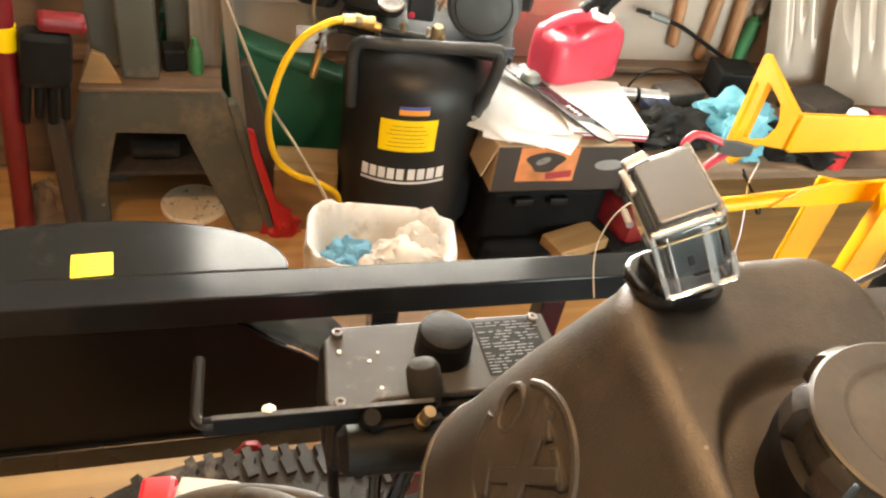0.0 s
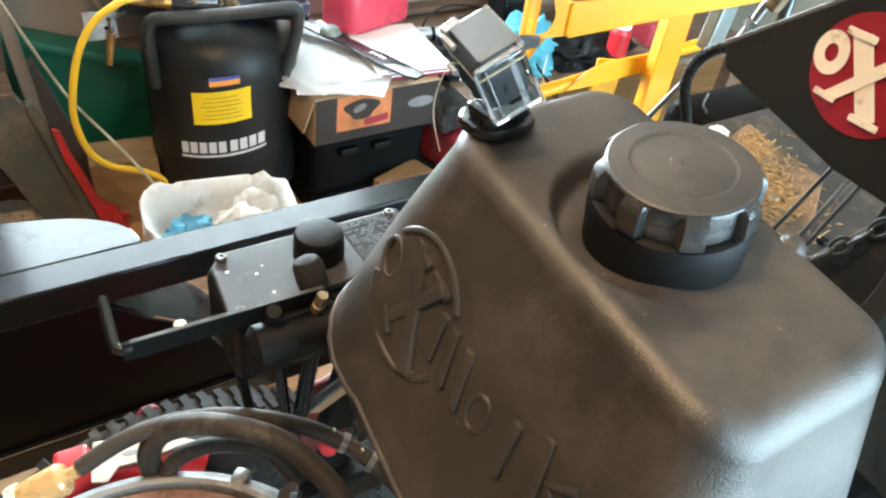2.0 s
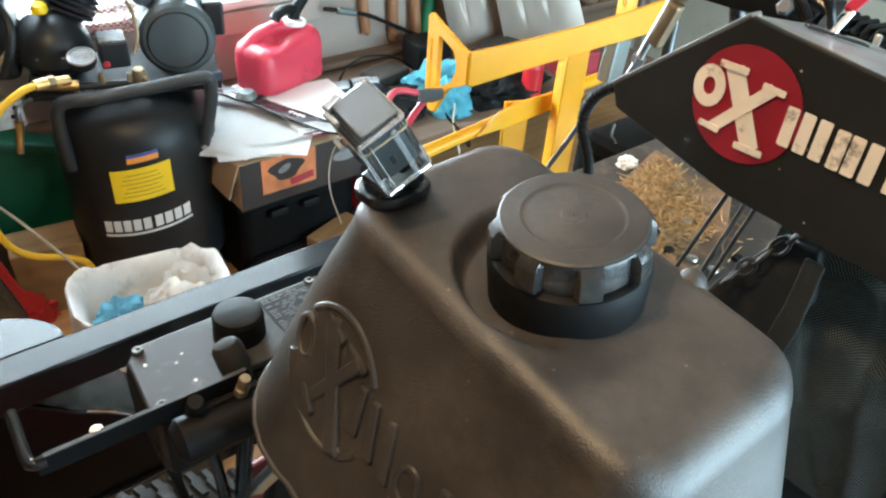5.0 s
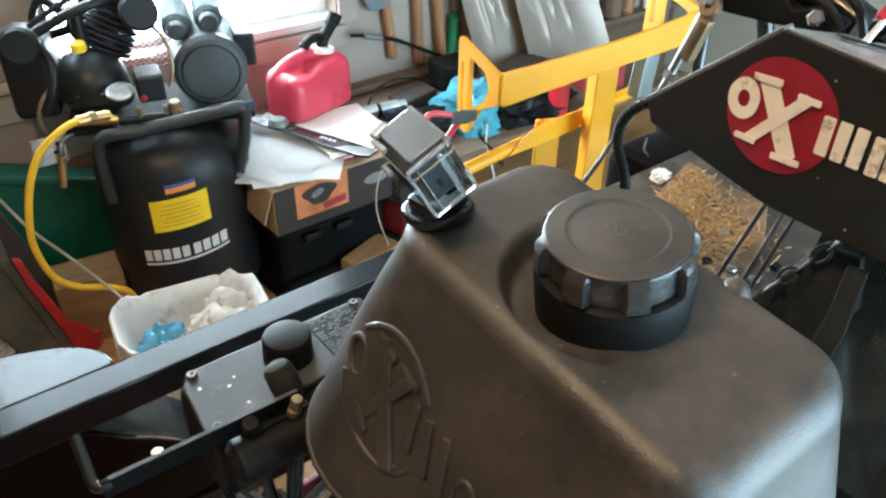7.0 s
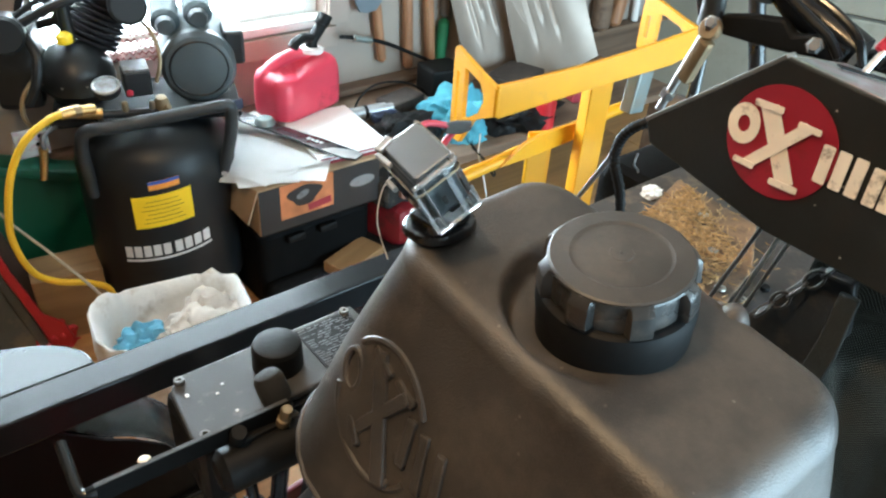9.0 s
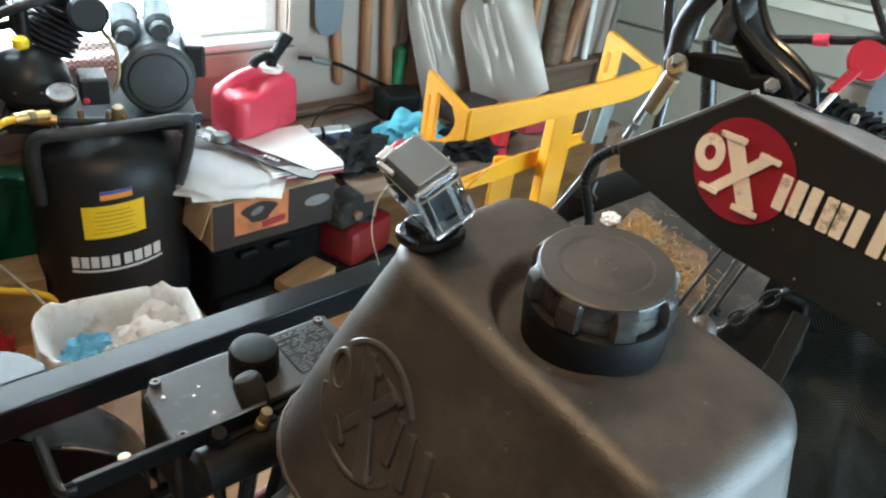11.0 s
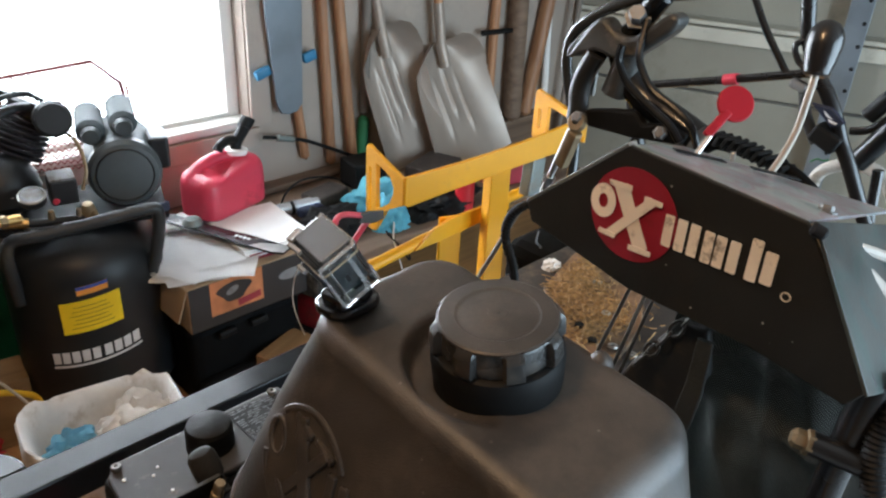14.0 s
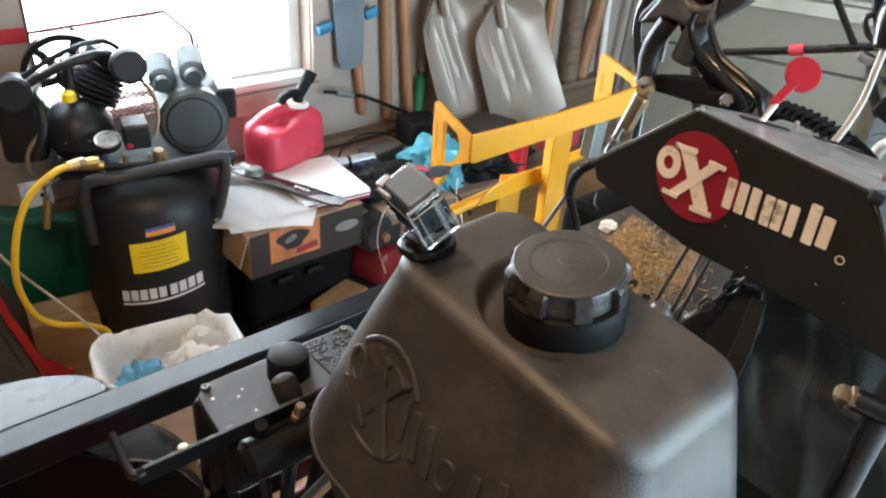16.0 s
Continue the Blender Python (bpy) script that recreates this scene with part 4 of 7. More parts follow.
# ---- deck plate with clippings, rods and chain ----
deck = part("deck_plate", box((0.46, 0.285, 0.008), (0.72, 0.3075, 0.944), (0, 0, 0), bevel=0.002), deck_brown, mower, "brown-grey steel deck plate strewn with dry grass")
part("deck_board", prism([(0.700, 0.391), (0.812, 0.424), (0.800, 0.300), (0.715, 0.250), (0.640, 0.232), (0.585, 0.258)], 0.006, pose(0, 0, 0.9485), bevel=0.002), deck_rust, deck, "rusty brown plate covered in clippings")
rng = random.Random(5)
bm = bmesh.new()
for _ in range(1500):
    u, v = rng.random(), rng.random() ** 0.8
    near, far = Vector((0.592, 0.252, 0)).lerp(Vector((0.715, 0.256, 0)), u), Vector((0.705, 0.386, 0)).lerp(Vector((0.806, 0.400, 0)), u)
    x, y, _z = near.lerp(far, v)
    if rng.random() < 0.08:
        x, y = x + rng.uniform(-0.02, 0.06), y - rng.uniform(0, 0.05)
    a, l = rng.uniform(0, math.pi), rng.uniform(0.004, 0.011) if rng.random() < 0.75 else rng.uniform(0.012, 0.028)
    z = 0.9555 + rng.random() * 0.003
    d, w = Vector((math.cos(a), math.sin(a), rng.uniform(-0.12, 0.12))) * l, Vector((-math.sin(a), math.cos(a), 0)) * 0.0007
    q = Vector((x, y, z))
    lift = Vector((0, 0, 0.0007))
    vs = [bm.verts.new(q + s) for s in (-w, w, w + d, -w + d, lift, lift + d)]
    for f in ((0, 1, 4), (2, 3, 5), (1, 2, 5, 4), (3, 0, 4, 5)):
        bm.faces.new([vs[i] for i in f])
tagged(part("grass_litter", bm, straw_gold, deck, "dry straw-coloured grass clippings"), kind="stuff")
for p in ((0.655, 0.300, 0.956), (0.640, 0.270, 0.956), (0.700, 0.225, 0.949), (0.720, 0.200, 0.949)):
    part("deck_bolt", lathe([(0, 0.004), (0.005, 0.004), (0.006, 0.002), (0.006, 0)], p, (0, 0, 1), 10), matt_black, deck)
for p in ((0.760, 0.347, 0.956), (0.704, 0.295, 0.956), (0.650, 0.248, 0.956), (0.658, 0.226, 0.952)):
    part("deck_washer", lathe([(0.0026, 0.0005), (0.0030, 0.0022), (0.0060, 0.0022), (0.0064, 0.0), (0.0026, 0.0005)], p, (0.1, 0.05, 1), 16), steel, deck)
part("control_rod", rod((0.54, 0.220, 0.96), (0.53, 0.172, 1.125), 0.0019), dark_steel, mower)
part("control_rod", rod((0.54, 0.193, 0.97), (0.53, 0.157, 1.125), 0.0019), steel, mower)
part("control_rod", rod((0.545, 0.186, 0.97), (0.535, 0.150, 1.125), 0.0017), dark_steel, mower)
chain = part("chain_link", tube([Vector((0.0075 * math.cos(a) * 1.25, 0.0056 * math.sin(a), 0)) for a in (2 * math.pi * k / 16 for k in range(17))], 0.0015, 8, 1), chain_steel, mower, "dull steel chain link")
chain.matrix_world = basis((0.520, 0.147, 1.055), (0.1, -0.45, 0.89), (1, 0.2, 0))
for k in range(1, 7):
    ob = chain.copy()
    scene.collection.objects.link(ob)
    ob.matrix_world = basis((0.520 + 0.004 * k, 0.147 - 0.0075 * k, 1.055 + 0.0128 * k), (0.1, -0.45, 0.89), (1, 0.2, 0) if k % 2 == 0 else (0, 0.9, 0.45))
part("hitch_pin_clip", tube([(0.822, 0.50, 0.955), (0.820, 0.50, 0.938), (0.830, 0.498, 0.925), (0.818, 0.496, 0.915), (0.832, 0.496, 0.905), (0.822, 0.496, 0.893)], 0.0014, 8), dark_steel, mower)

# ---- woven grass bag and posts under the console ----
bag_bm = bmesh.new()
n = 48
grid = [[bag_bm.verts.new((0.558 + 0.010 * math.sin(7 * u + 2 * v) + 0.010 * abs(math.sin(5 * u - 4 * v + 0.6)) + 0.012 * noise.noise(Vector((2.5 * u, 3.0 * v, 2.0))) + 0.004 * noise.noise(Vector((9 * u, 9 * v, 7.0))) + 0.03 * v - 0.016 * math.exp(-((v - 0.27 + 0.22 * u) / 0.035) ** 2) * (1 - u) - 0.014 * math.exp(-((u - 0.20 + 0.35 * v) / 0.06) ** 2) - 0.010 * math.exp(-((v - 0.42 + 0.10 * u) / 0.030) ** 2) * u - 0.007 * math.exp(-((u - 0.42 - 0.3 * v) / 0.05) ** 2), 0.140 - 0.190 * u, 1.125 - 0.30 * v + 0.008 * math.sin(5 * u + v))) for u in (i / n for i in range(n + 1))] for v in (j / n for j in range(n + 1))]
for j in range(n):
    for i in range(n):
        bag_bm.faces.new((grid[j][i], grid[j][i + 1], grid[j + 1][i + 1], grid[j + 1][i]))
bmesh.ops.solidify(bag_bm, geom=bag_bm.faces[:], thickness=0.004)
bag = part("grass_bag", bag_bm, mesh_cloth, mower, "black woven mesh grass bag")
part("bag_strap", prism([(-0.104, 1.096), (-0.089, 1.097), (-0.088, 1.040), (-0.091, 1.012), (-0.100, 0.960), (-0.116, 0.960), (-0.109, 1.013), (-0.105, 1.050)], 0.004, basis((0.5335, 0, 0), (0, -1, 0), (0, 0, 1)), bevel=0.0015), bag_cloth, bag, "folded black webbing edge of the bag")
part("bracket_plate", prism([(-0.175, 1.006), (-0.163, 1.035), (-0.143, 1.070), (-0.127, 1.100), (-0.098, 1.104), (-0.088, 1.060), (-0.100, 1.040), (-0.104, 1.000), (-0.130, 0.975), (-0.150, 0.950), (-0.175, 0.960)], 0.010, basis((0.545, 0, 0), (0, -1, 0), (0, 0, 1)), bevel=0.003), cast_black, mower, "black pressed steel bracket")
part("side_post", tube([(0.535, -0.034, 1.128), (0.530, -0.030, 1.077), (0.530, -0.027, 1.016), (0.53, -0.024, 0.90)], 0.0122, 18), black_paint, mower, "glossy black tubular side post")
part("cross_stub", rod((0.508, -0.010, 1.068), (0.530, -0.060, 1.058), 0.0100), black_paint, mower)
part("stub_nut", lathe([(0, 0.010), (0.005, 0.010), (0.008, 0.007), (0.008, 0.0), (0.0105, -0.001), (0.0105, -0.006), (0, -0.006)], (0.506, -0.006, 1.0685), (-0.4, 0.85, 0.15), 6), dull_gold, mower)
part("corrugated_hose", tube([(0.545, -0.050, 1.135), (0.532, -0.048, 1.105), (0.523, -0.050, 1.075), (0.518, -0.060, 1.045)], 0.0090, 12, 14, ribs=0.09), matt_black, mower)
part("lower_body", box((0.34, 0.52, 0.30), (0.50, 0.10, 0.62), bevel=0.03), deep_black, mower)
part("side_shroud", box((0.10, 0.34, 0.22), (0.455, 0.16, 0.83), (0, 8, 0), bevel=0.03), deep_black, mower)
part("deck_back", box((0.205, 0.11, 0.16), (0.9125, 0.502, 0.845), bevel=0.02), deep_black, mower)

# ---- hydraulic valve block, handle and fittings beside the tank ----
valve = part("valve_block", box((0.20, 0.085, 0.075), (0.238, 0.415, 0.893), bevel=0.010), matt_black, mower, "black cast hydraulic valve block")
part("cover_plate", prism([(0.140, 0.440), (0.151, 0.455), (0.330, 0.455), (0.330, 0.378), (0.172, 0.378), (0.163, 0.372), (0.137, 0.370), (0.134, 0.384)], 0.008, pose(0, 0, 0.932), bevel=0.0022), grey_plate, mower, "worn grey cover plate with chipped paint")
for x, y in ((0.151, 0.446), (0.144, 0.377), (0.318, 0.448)):
    part("cover_screw", lathe([(0, 0.002), (0.0018, 0.0016), (0.0022, 0.0042), (0.0042, 0.0042), (0.0048, 0.003), (0.0048, 0)], (x, y, 0.940), (0, 0, 1), 14), dark_steel, mower)
rng = random.Random(3)
for x, y, s in ((0.150, 0.428, 0.0026), (0.172, 0.416, 0.0018), (0.180, 0.424, 0.0015), (0.177, 0.389, 0.0018)):
    part("paint_chip", prism([(s * rng.uniform(0.6, 1.1) * math.cos(a), s * rng.uniform(0.6, 1.1) * math.sin(a)) for a in (k * math.pi / 3.5 for k in range(7))], 0.0005, pose(x, y, 0.9403)), white_print, mower)
spec = part("spec_label", box((0.056, 0.058, 0.0006), (0.292, 0.420, 0.9404)), matt_black, mower, "black specification label with fine white print")
rng = random.Random(19)
for k in range(17):
    x = 0.266
    while x < 0.316:
        w = rng.uniform(0.003, 0.010)
        if rng.random() > 0.18:
            part("print_line", box((w, 0.0008, 0.0003), (x + w / 2, 0.3935 + 0.0033 * k, 0.9409)), cast_grey, spec)
        x += w + rng.uniform(0.0012, 0.004)
knob_bm = lathe([(0, 0.0030), (0.0165, 0.0026), (0.0205, 0.0010), (0.0220, -0.0030), (0.0226, -0.0240), (0.0200, -0.0260), (0, -0.0260)], (0.2315, 0.420, 0.9640), (0, 0, 1), 40)
part("filler_knob", knob_bm, matt_black, mower, "round black plastic filler knob")
part("rubber_boot", lathe([(0, 0.019), (0.0060, 0.0185), (0.0100, 0.0165), (0.0125, 0.012), (0.0130, 0.0), (0.0126, -0.008), (0.0100, -0.010), (0.0100, -0.018), (0, -0.018)], (0.204, 0.374, 0.960), (-0.16, 0.36, 0.9), 28), rubber, mower, "grey rubber boot on the spool")
part("fitting", lathe([(0, 0.008), (0.0044, 0.008), (0.0050, 0.006), (0.0044, -0.004), (0.0056, -0.005), (0.0056, -0.012), (0, -0.012)], (0.198, 0.343, 0.962), (0.15, -0.25, 1), 12), dull_gold, mower)
lever2 = part("bypass_lever", box((0.158, 0.0040, 0.017), (0.128, 0.3545, 0.9575), (0, 0, -1.2), bevel=0.0008), deep_black, mower, "long black bar lever with bent end")
part("lever_end", tube([(0.056, 0.3562, 0.9600), (0.049, 0.3572, 0.9602), (0.0455, 0.3625, 0.9606), (0.0462, 0.380, 0.9640), (0.0478, 0.407, 0.9670)], 0.0044, 12, 5), gloss_black, lever2)
part("lever_pivot", lathe([(0, 0.010), (0.006, 0.010), (0.007, 0.006), (0.007, -0.012), (0, -0.012)], (0.160, 0.350, 0.955), (0, -0.5, 1), 12), matt_black, mower)
part("lever_link", box((0.056, 0.008, 0.010), (0.186, 0.350, 0.946), (0, 4, 4), bevel=0.002), matt_black, mower)
part("spool_body", rod((0.138, 0.345, 0.930), (0.240, 0.340, 0.930), 0.0185, round_end=0.006), matt_black, mower)
part("lever_edge", box((0.150, 0.0036, 0.0008), (0.130, 0.3545, 0.9663), (0, 0, -1.2)), grey_plate, lever2, "worn bare top edge")
part("lever_cap", lathe([(0, 0.002), (0.003, 0.0018), (0.005, 0)], (0.092, 0.3600, 0.9655), (0, 0.2, 1), 7), cream, lever2)
part("wire_loop", tube([(0.152, 0.380, 0.760), (0.146, 0.392, 0.84), (0.140, 0.396, 0.880), (0.150, 0.392, 0.897), (0.168, 0.388, 0.900)], 0.0048, 10), matt_black, mower)
part("link_rod", rod((0.182, 0.400, 0.875), (0.192, 0.404, 0.735), 0.0058), gloss_black, mower)
part("link_collar", lathe([(0, 0), (0.0085, 0), (0.0090, 0.010), (0, 0.010)], (0.182, 0.400, 0.848), (0, 0, 1), 12), dull_gold, mower)
part("link_rod", rod((0.226, 0.405, 0.88), (0.204, 0.400, 0.735), 0.0082), gloss_black, mower)
part("frame_strut", box((0.016, 0.012, 0.18), (0.262, 0.372, 0.820), (20, 30, 0), bevel=0.002), steel, mower)
part("frame_strut", box((0.040, 0.020, 0.24), (0.285, 0.43, 0.78), (0, 12, 0), bevel=0.004), matt_black, mower)

# ---- engine shroud with radial grille, hoses and fuel filter ----
ENG = Vector((0.004, 0.224, 0.758))
shroud = part("engine_shroud", lathe([(0.154, -0.004), (0.158, 0.006), (0.163, 0.007), (0.172, 0.001), (0.186, -0.018), (0.192, -0.045), (0.192, -0.16), (0.12, -0.17)], ENG, (0, 0, 1), 96), cast_grey, mower, "grey cast engine shroud with oily dust")
part("shroud_lug", box((0.020, 0.016, 0.016), ENG + Vector((0.120, 0.124, 0.0)), (0, 0, 45), bevel=0.005), cast_grey, shroud)
part("lug_bolt", lathe([(0, 0.010), (0.007, 0.010), (0.008, 0.007), (0.008, 0), (0.012, 0), (0.012, -0.003), (0, -0.003)], ENG + Vector((0.152, 0.085, 0.006)), (0.2, 0.1, 1), 6), dark_steel, shroud)
part("screen_floor", lathe([(0, -0.022), (0.146, -0.022), (0.149, -0.004)], ENG, (0, 0, 1), 64), matt_black, shroud)
part("screen_rim", lathe([(0.137, -0.001), (0.139, 0.003), (0.152, 0.004), (0.156, -0.003), (0.152, -0.008), (0.139, -0.006), (0.137, -0.001)], ENG, (0, 0, 1), 96), rust_brown, shroud, "rusty brown pressed-steel screen rim")
part("screen_hub", lathe([(0, 0.006), (0.050, 0.004), (0.056, 0.0), (0.056, -0.006), (0, -0.006)], ENG, (0, 0, 1), 48), rust_brown, shroud)
bar = bpy.data.meshes.new("screen_bar")
bm = box((0.092, 0.0088, 0.006), (0.094, 0, 0), bevel=0.0012, seg=1)
crisp(bm)
bm.to_mesh(bar)
bm.free()
bar.materials.append(rust_brown)
for k in range(44):
    ob = new("screen_bar", bar)
    ob.parent = shroud
    ob.matrix_world = Matrix.Translation(ENG + Vector((0, 0, -0.0005))) @ pose(0, 0, 0, 0, 0, k * 360 / 44)
part("engine_block", box((0.30, 0.30, 0.34), (-0.005, 0.227, 0.46), bevel=0.03), matt_black, mower)
part("fuel_hose", tube([(0.000, 0.398, 0.792), (0.040, 0.400, 0.806), (0.080, 0.396, 0.812), (0.130, 0.380, 0.812), (0.180, 0.353, 0.802), (0.215, 0.329, 0.784), (0.240, 0.296, 0.768), (0.262, 0.25, 0.745)], 0.0080, 12), hose_rubber, mower, "dusty black rubber fuel hose")
part("fuel_hose", tube([(0.058, 0.392, 0.745), (0.057, 0.398, 0.775), (0.070, 0.393, 0.806), (0.098, 0.377, 0.822), (0.130, 0.352, 0.826), (0.158, 0.328, 0.818), (0.180, 0.294, 0.800), (0.192, 0.262, 0.778), (0.20, 0.22, 0.74)], 0.0105, 12), hose_rubber, mower, "thick black rubber hose loop")
part("fuel_hose", tube([(0.064, 0.384, 0.752), (0.080, 0.384, 0.775), (0.112, 0.374, 0.787), (0.150, 0.350, 0.785), (0.17, 0.32, 0.76)], 0.0082, 12), hose_rubber, mower)
for p, d in (((0.218, 0.327, 0.7825), (0.7, -0.6, -0.35)), ((0.236, 0.303, 0.7705), (0.6, -0.75, -0.3))):
    part("hose_clamp", lathe([(0.0078, -0.003), (0.0098, -0.003), (0.0098, 0.003), (0.0078, 0.003), (0.0078, -0.003)], p, d, 20), steel, mower)
    part("clamp_tang", box((0.0022, 0.0035, 0.016), (p[0] - 0.006, p[1] + 0.008, p[2] + 0.012), (20, -15, 0), bevel=0.0006), steel, mower)
part("red_plug", lathe([(0, 0.006), (0.0080, 0.006), (0.0098, 0.003), (0.0098, -0.010), (0, -0.010)], (0.206, 0.334, 0.776), (-0.3, -0.55, 0.75), 20), red_plastic, mower, "small red plastic plug")
axis = Vector((0.053, -0.003, 0.020)).normalized()
base = Vector((-0.052, 0.401, 0.771))
filt = part("fuel_filter", lathe([(0, 0), (0.0105, 0), (0.0140, 0.003), (0.0150, 0.010), (0.0150, 0.040), (0.0130, 0.044), (0.006, 0.046), (0.006, 0.054), (0, 0.054)], base, axis, 28), amber, mower, "amber translucent in-line fuel filter")
part("filter_paper", lathe([(0, 0.008), (0.0098, 0.008), (0.0098, 0.038), (0, 0.038)], base, axis, 24, wave=lambda a, k: 1 - 0.08 * math.cos(12 * a)), cream, filt, "pleated cream filter paper")
part("filter_collar", lathe([(0.0148, -0.002), (0.0165, -0.002), (0.0165, 0.006), (0.0148, 0.006), (0.0148, -0.002)], base, axis, 28), cream, filt)
part("filter_nipple", lathe([(0, -0.016), (0.0050, -0.016), (0.0060, -0.010), (0.0060, 0.0), (0, 0.0)], base, axis, 16), hose_rubber, filt)
# red body panel with its pale decal behind the shroud
part("red_cowl", tube([(-0.030, 0.478, 0.655), (0.006, 0.486, 0.668), (0.050, 0.474, 0.671), (0.085, 0.462, 0.669), (0.112, 0.450, 0.655)], 0.019, 14), red_paint, mower, "glossy red painted cowl tube")
part("red_box", box((0.036, 0.032, 0.034), (-0.004, 0.494, 0.670), (0, -6, -8), bevel=0.006), red_paint, mower)
decal = part("cowl_decal", prism([(0.006, 0.452), (0.020, 0.446), (0.034, 0.459), (0.056, 0.455), (0.080, 0.456), (0.112, 0.456), (0.098, 0.468), (0.071, 0.487), (0.018, 0.500), (0.012, 0.480)], 0.003, pose(0, 0, 0.6905), bevel=0.001), dusty_white, mower, "dusty cream panel, partly peeled")
part("decal_slot", prism([(0.009 * math.cos(a), 0.003 * math.sin(a)) for a in (math.pi * k / 8 for k in range(16))], 0.0008, pose(0.048, 0.470, 0.6934, 0, 0, -12)), cast_grey, decal)
part("red_plate", box((0.070, 0.008, 0.125), (0.266, 0.470, 0.636), (0, 0, 6), bevel=0.002), dark_red, mower, "dark red painted frame plate")

# drive wheels
def wheel(place, r=0.285, w=0.12):
    tyre = part("tyre", lathe([(r * 0.52, -w * 0.42), (r * 0.72, -w * 0.5), (r * 0.9, -w * 0.48), (r * 0.97, -w * 0.36), (r * 0.975, 0), (r * 0.97, w * 0.36), (r * 0.9, w * 0.48), (r * 0.72, w * 0.5), (r * 0.52, w * 0.42)], place, (0, 1, 0), 64), rubber, mower, "black treaded rubber tyre")
    for k in range(84):
        a = 2 * math.pi * k / 84
        for side in (-1, 1):
            b = a + side * math.pi / 168
            q = Vector(place) + Vector((math.cos(b) * r * 0.975, side * w * 0.22, math.sin(b) * r * 0.975))
            m = basis(q, (math.sin(b), 0, -math.cos(b)), (0, side, 0)) @ pose(0, 0, 0, 0, 180 if side < 0 else 0, 18)
            if -0.2 < math.cos(b) and math.sin(b) > 0.0 or k % 3 == 0:
                bm = prism([(-0.0075, -0.019), (0.0035, -0.019), (0.0040, -0.004), (0.0080, 0.001), (0.0080, 0.019), (-0.0020, 0.019), (-0.0025, 0.006), (-0.0075, 0.002)], 0.009, m @ pose(0, 0, -0.004))
                part("tread_block", bm, rubber, tyre)
    hub = part("wheel_rim", lathe([(0, -w * 0.30), (r * 0.18, -w * 0.34), (r * 0.2, -w * 0.2), (r * 0.46, -w * 0.18), (r * 0.55, -w * 0.44), (r * 0.55, w * 0.44), (0, w * 0.3)], place, (0, 1, 0), 48), red_paint, mower, "red steel wheel rim")
    return tyre, hub


wheel((0.090, 0.515, 0.372), 0.278, 0.115)
part("red_tab", prism([(-0.021, -0.006), (0.021, -0.006), (0.007, 0.010), (-0.007, 0.010)], 0.010, basis((0.090, 0.605, 0.584), (1, -0.1, 0), (0, 0.3, 1)), bevel=0.002), dark_red, mower)
wheel((0.62, 0.595, 0.287))
part("axle", rod((0.05, 0.42, 0.325), (0.05, 0.62, 0.325), 0.022), matt_black, mower)
part("frame_rail", box((0.62, 0.05, 0.05), (0.36, 0.46, 0.50), bevel=0.006), matt_black, mower)
part("front_caster", lathe([(0.05, -0.03), (0.12, -0.04), (0.133, -0.02), (0.133, 0.02), (0.12, 0.04), (0.05, 0.03), (0.05, -0.03)], (0.30, -0.10, 0.133), (0, 1, 0), 32), rubber, mower)
part("caster_stem", rod((0.30, -0.10, 0.13), (0.30, -0.10, 0.50), 0.02), matt_black, mower)

# ---- action camera in a clear housing on the tank ----
cam_m = basis((0.2617, 0.2601, 1.1977), (0.8516, -0.1477, 0.5030), (0.1477, 0.989, 0))
action = thing("action_camera", "small action camera in a scuffed clear plastic housing", "camera", pose(0.272, 0.262, 1.149))


def at_cam(bm):
    bm.transform(pose(-0.272, -0.262, -1.149) @ cam_m)
    return bm


part("clear_housing", at_cam(box((0.0318, 0.052, 0.0405), (0, 0, -0.0002), bevel=0.0036, seg=3)), clear_plastic, action, "scuffed clear plastic housing")
part("camera_body", at_cam(box((0.0236, 0.040, 0.030), (0.0005, 0.002, 0.0005), bevel=0.003)), motor_end_grey, action, "dark grey camera body")
part("rear_door", at_cam(prism(rounded(0.0255, 0.041, 0.0018), 0.0022, pose(0.0022, -0.0015, 0.0202), bevel=0.0008)), lcd_grey, action, "flat grey housing door")
part("latch", at_cam(box((0.012, 0.007, 0.005), (-0.0085, 0.0225, 0.0205), (0, 0, 12), bevel=0.0012)), latch_silver, action, "silvery latch")
part("latch_arm", at_cam(box((0.0035, 0.017, 0.004), (-0.0150, 0.012, 0.0195), (0, 0, 4), bevel=0.0010)), latch_silver, action)
part("latch_pin", at_cam(rod((-0.0205, -0.004, 0.010), (-0.0205, 0.006, 0.010), 0.0018)), latch_silver, action)
for a, b, r in (((0.0150, -0.0245, 0.0192), (0.0150, 0.0245, 0.0192), 0.0018), ((-0.0152, -0.0252, -0.0192), (0.0152, -0.0252, -0.0192), 0.0016), ((0.0152, -0.0252, -0.0192), (0.0152, -0.0252, -0.004), 0.0012), ((-0.0152, -0.0252, -0.0192), (-0.0152, -0.0252, 0.018), 0.0012), ((-0.0152, -0.0250, 0.0192), (0.0152, -0.0250, 0.0192), 0.0013)):
    part("housing_edge", at_cam(rod(a, b, r, seg=8, round_end=0.0006)), frosted, action, "frosted bright housing edge")
part("housing_seal", at_cam(ring_prism(rounded(0.0326, 0.0528, 0.0042), rounded(0.029, 0.0495, 0.004), 0.0010, pose(0, 0, 0.0125))), dull_gold, action)
for x, w in ((-0.0095, 0.0010), (0.0060, 0.0034)):
    part("housing_rib", at_cam(box((w, 0.0020, 0.034), (x, -0.0264, -0.0005), bevel=0.0007)), frosted, action)
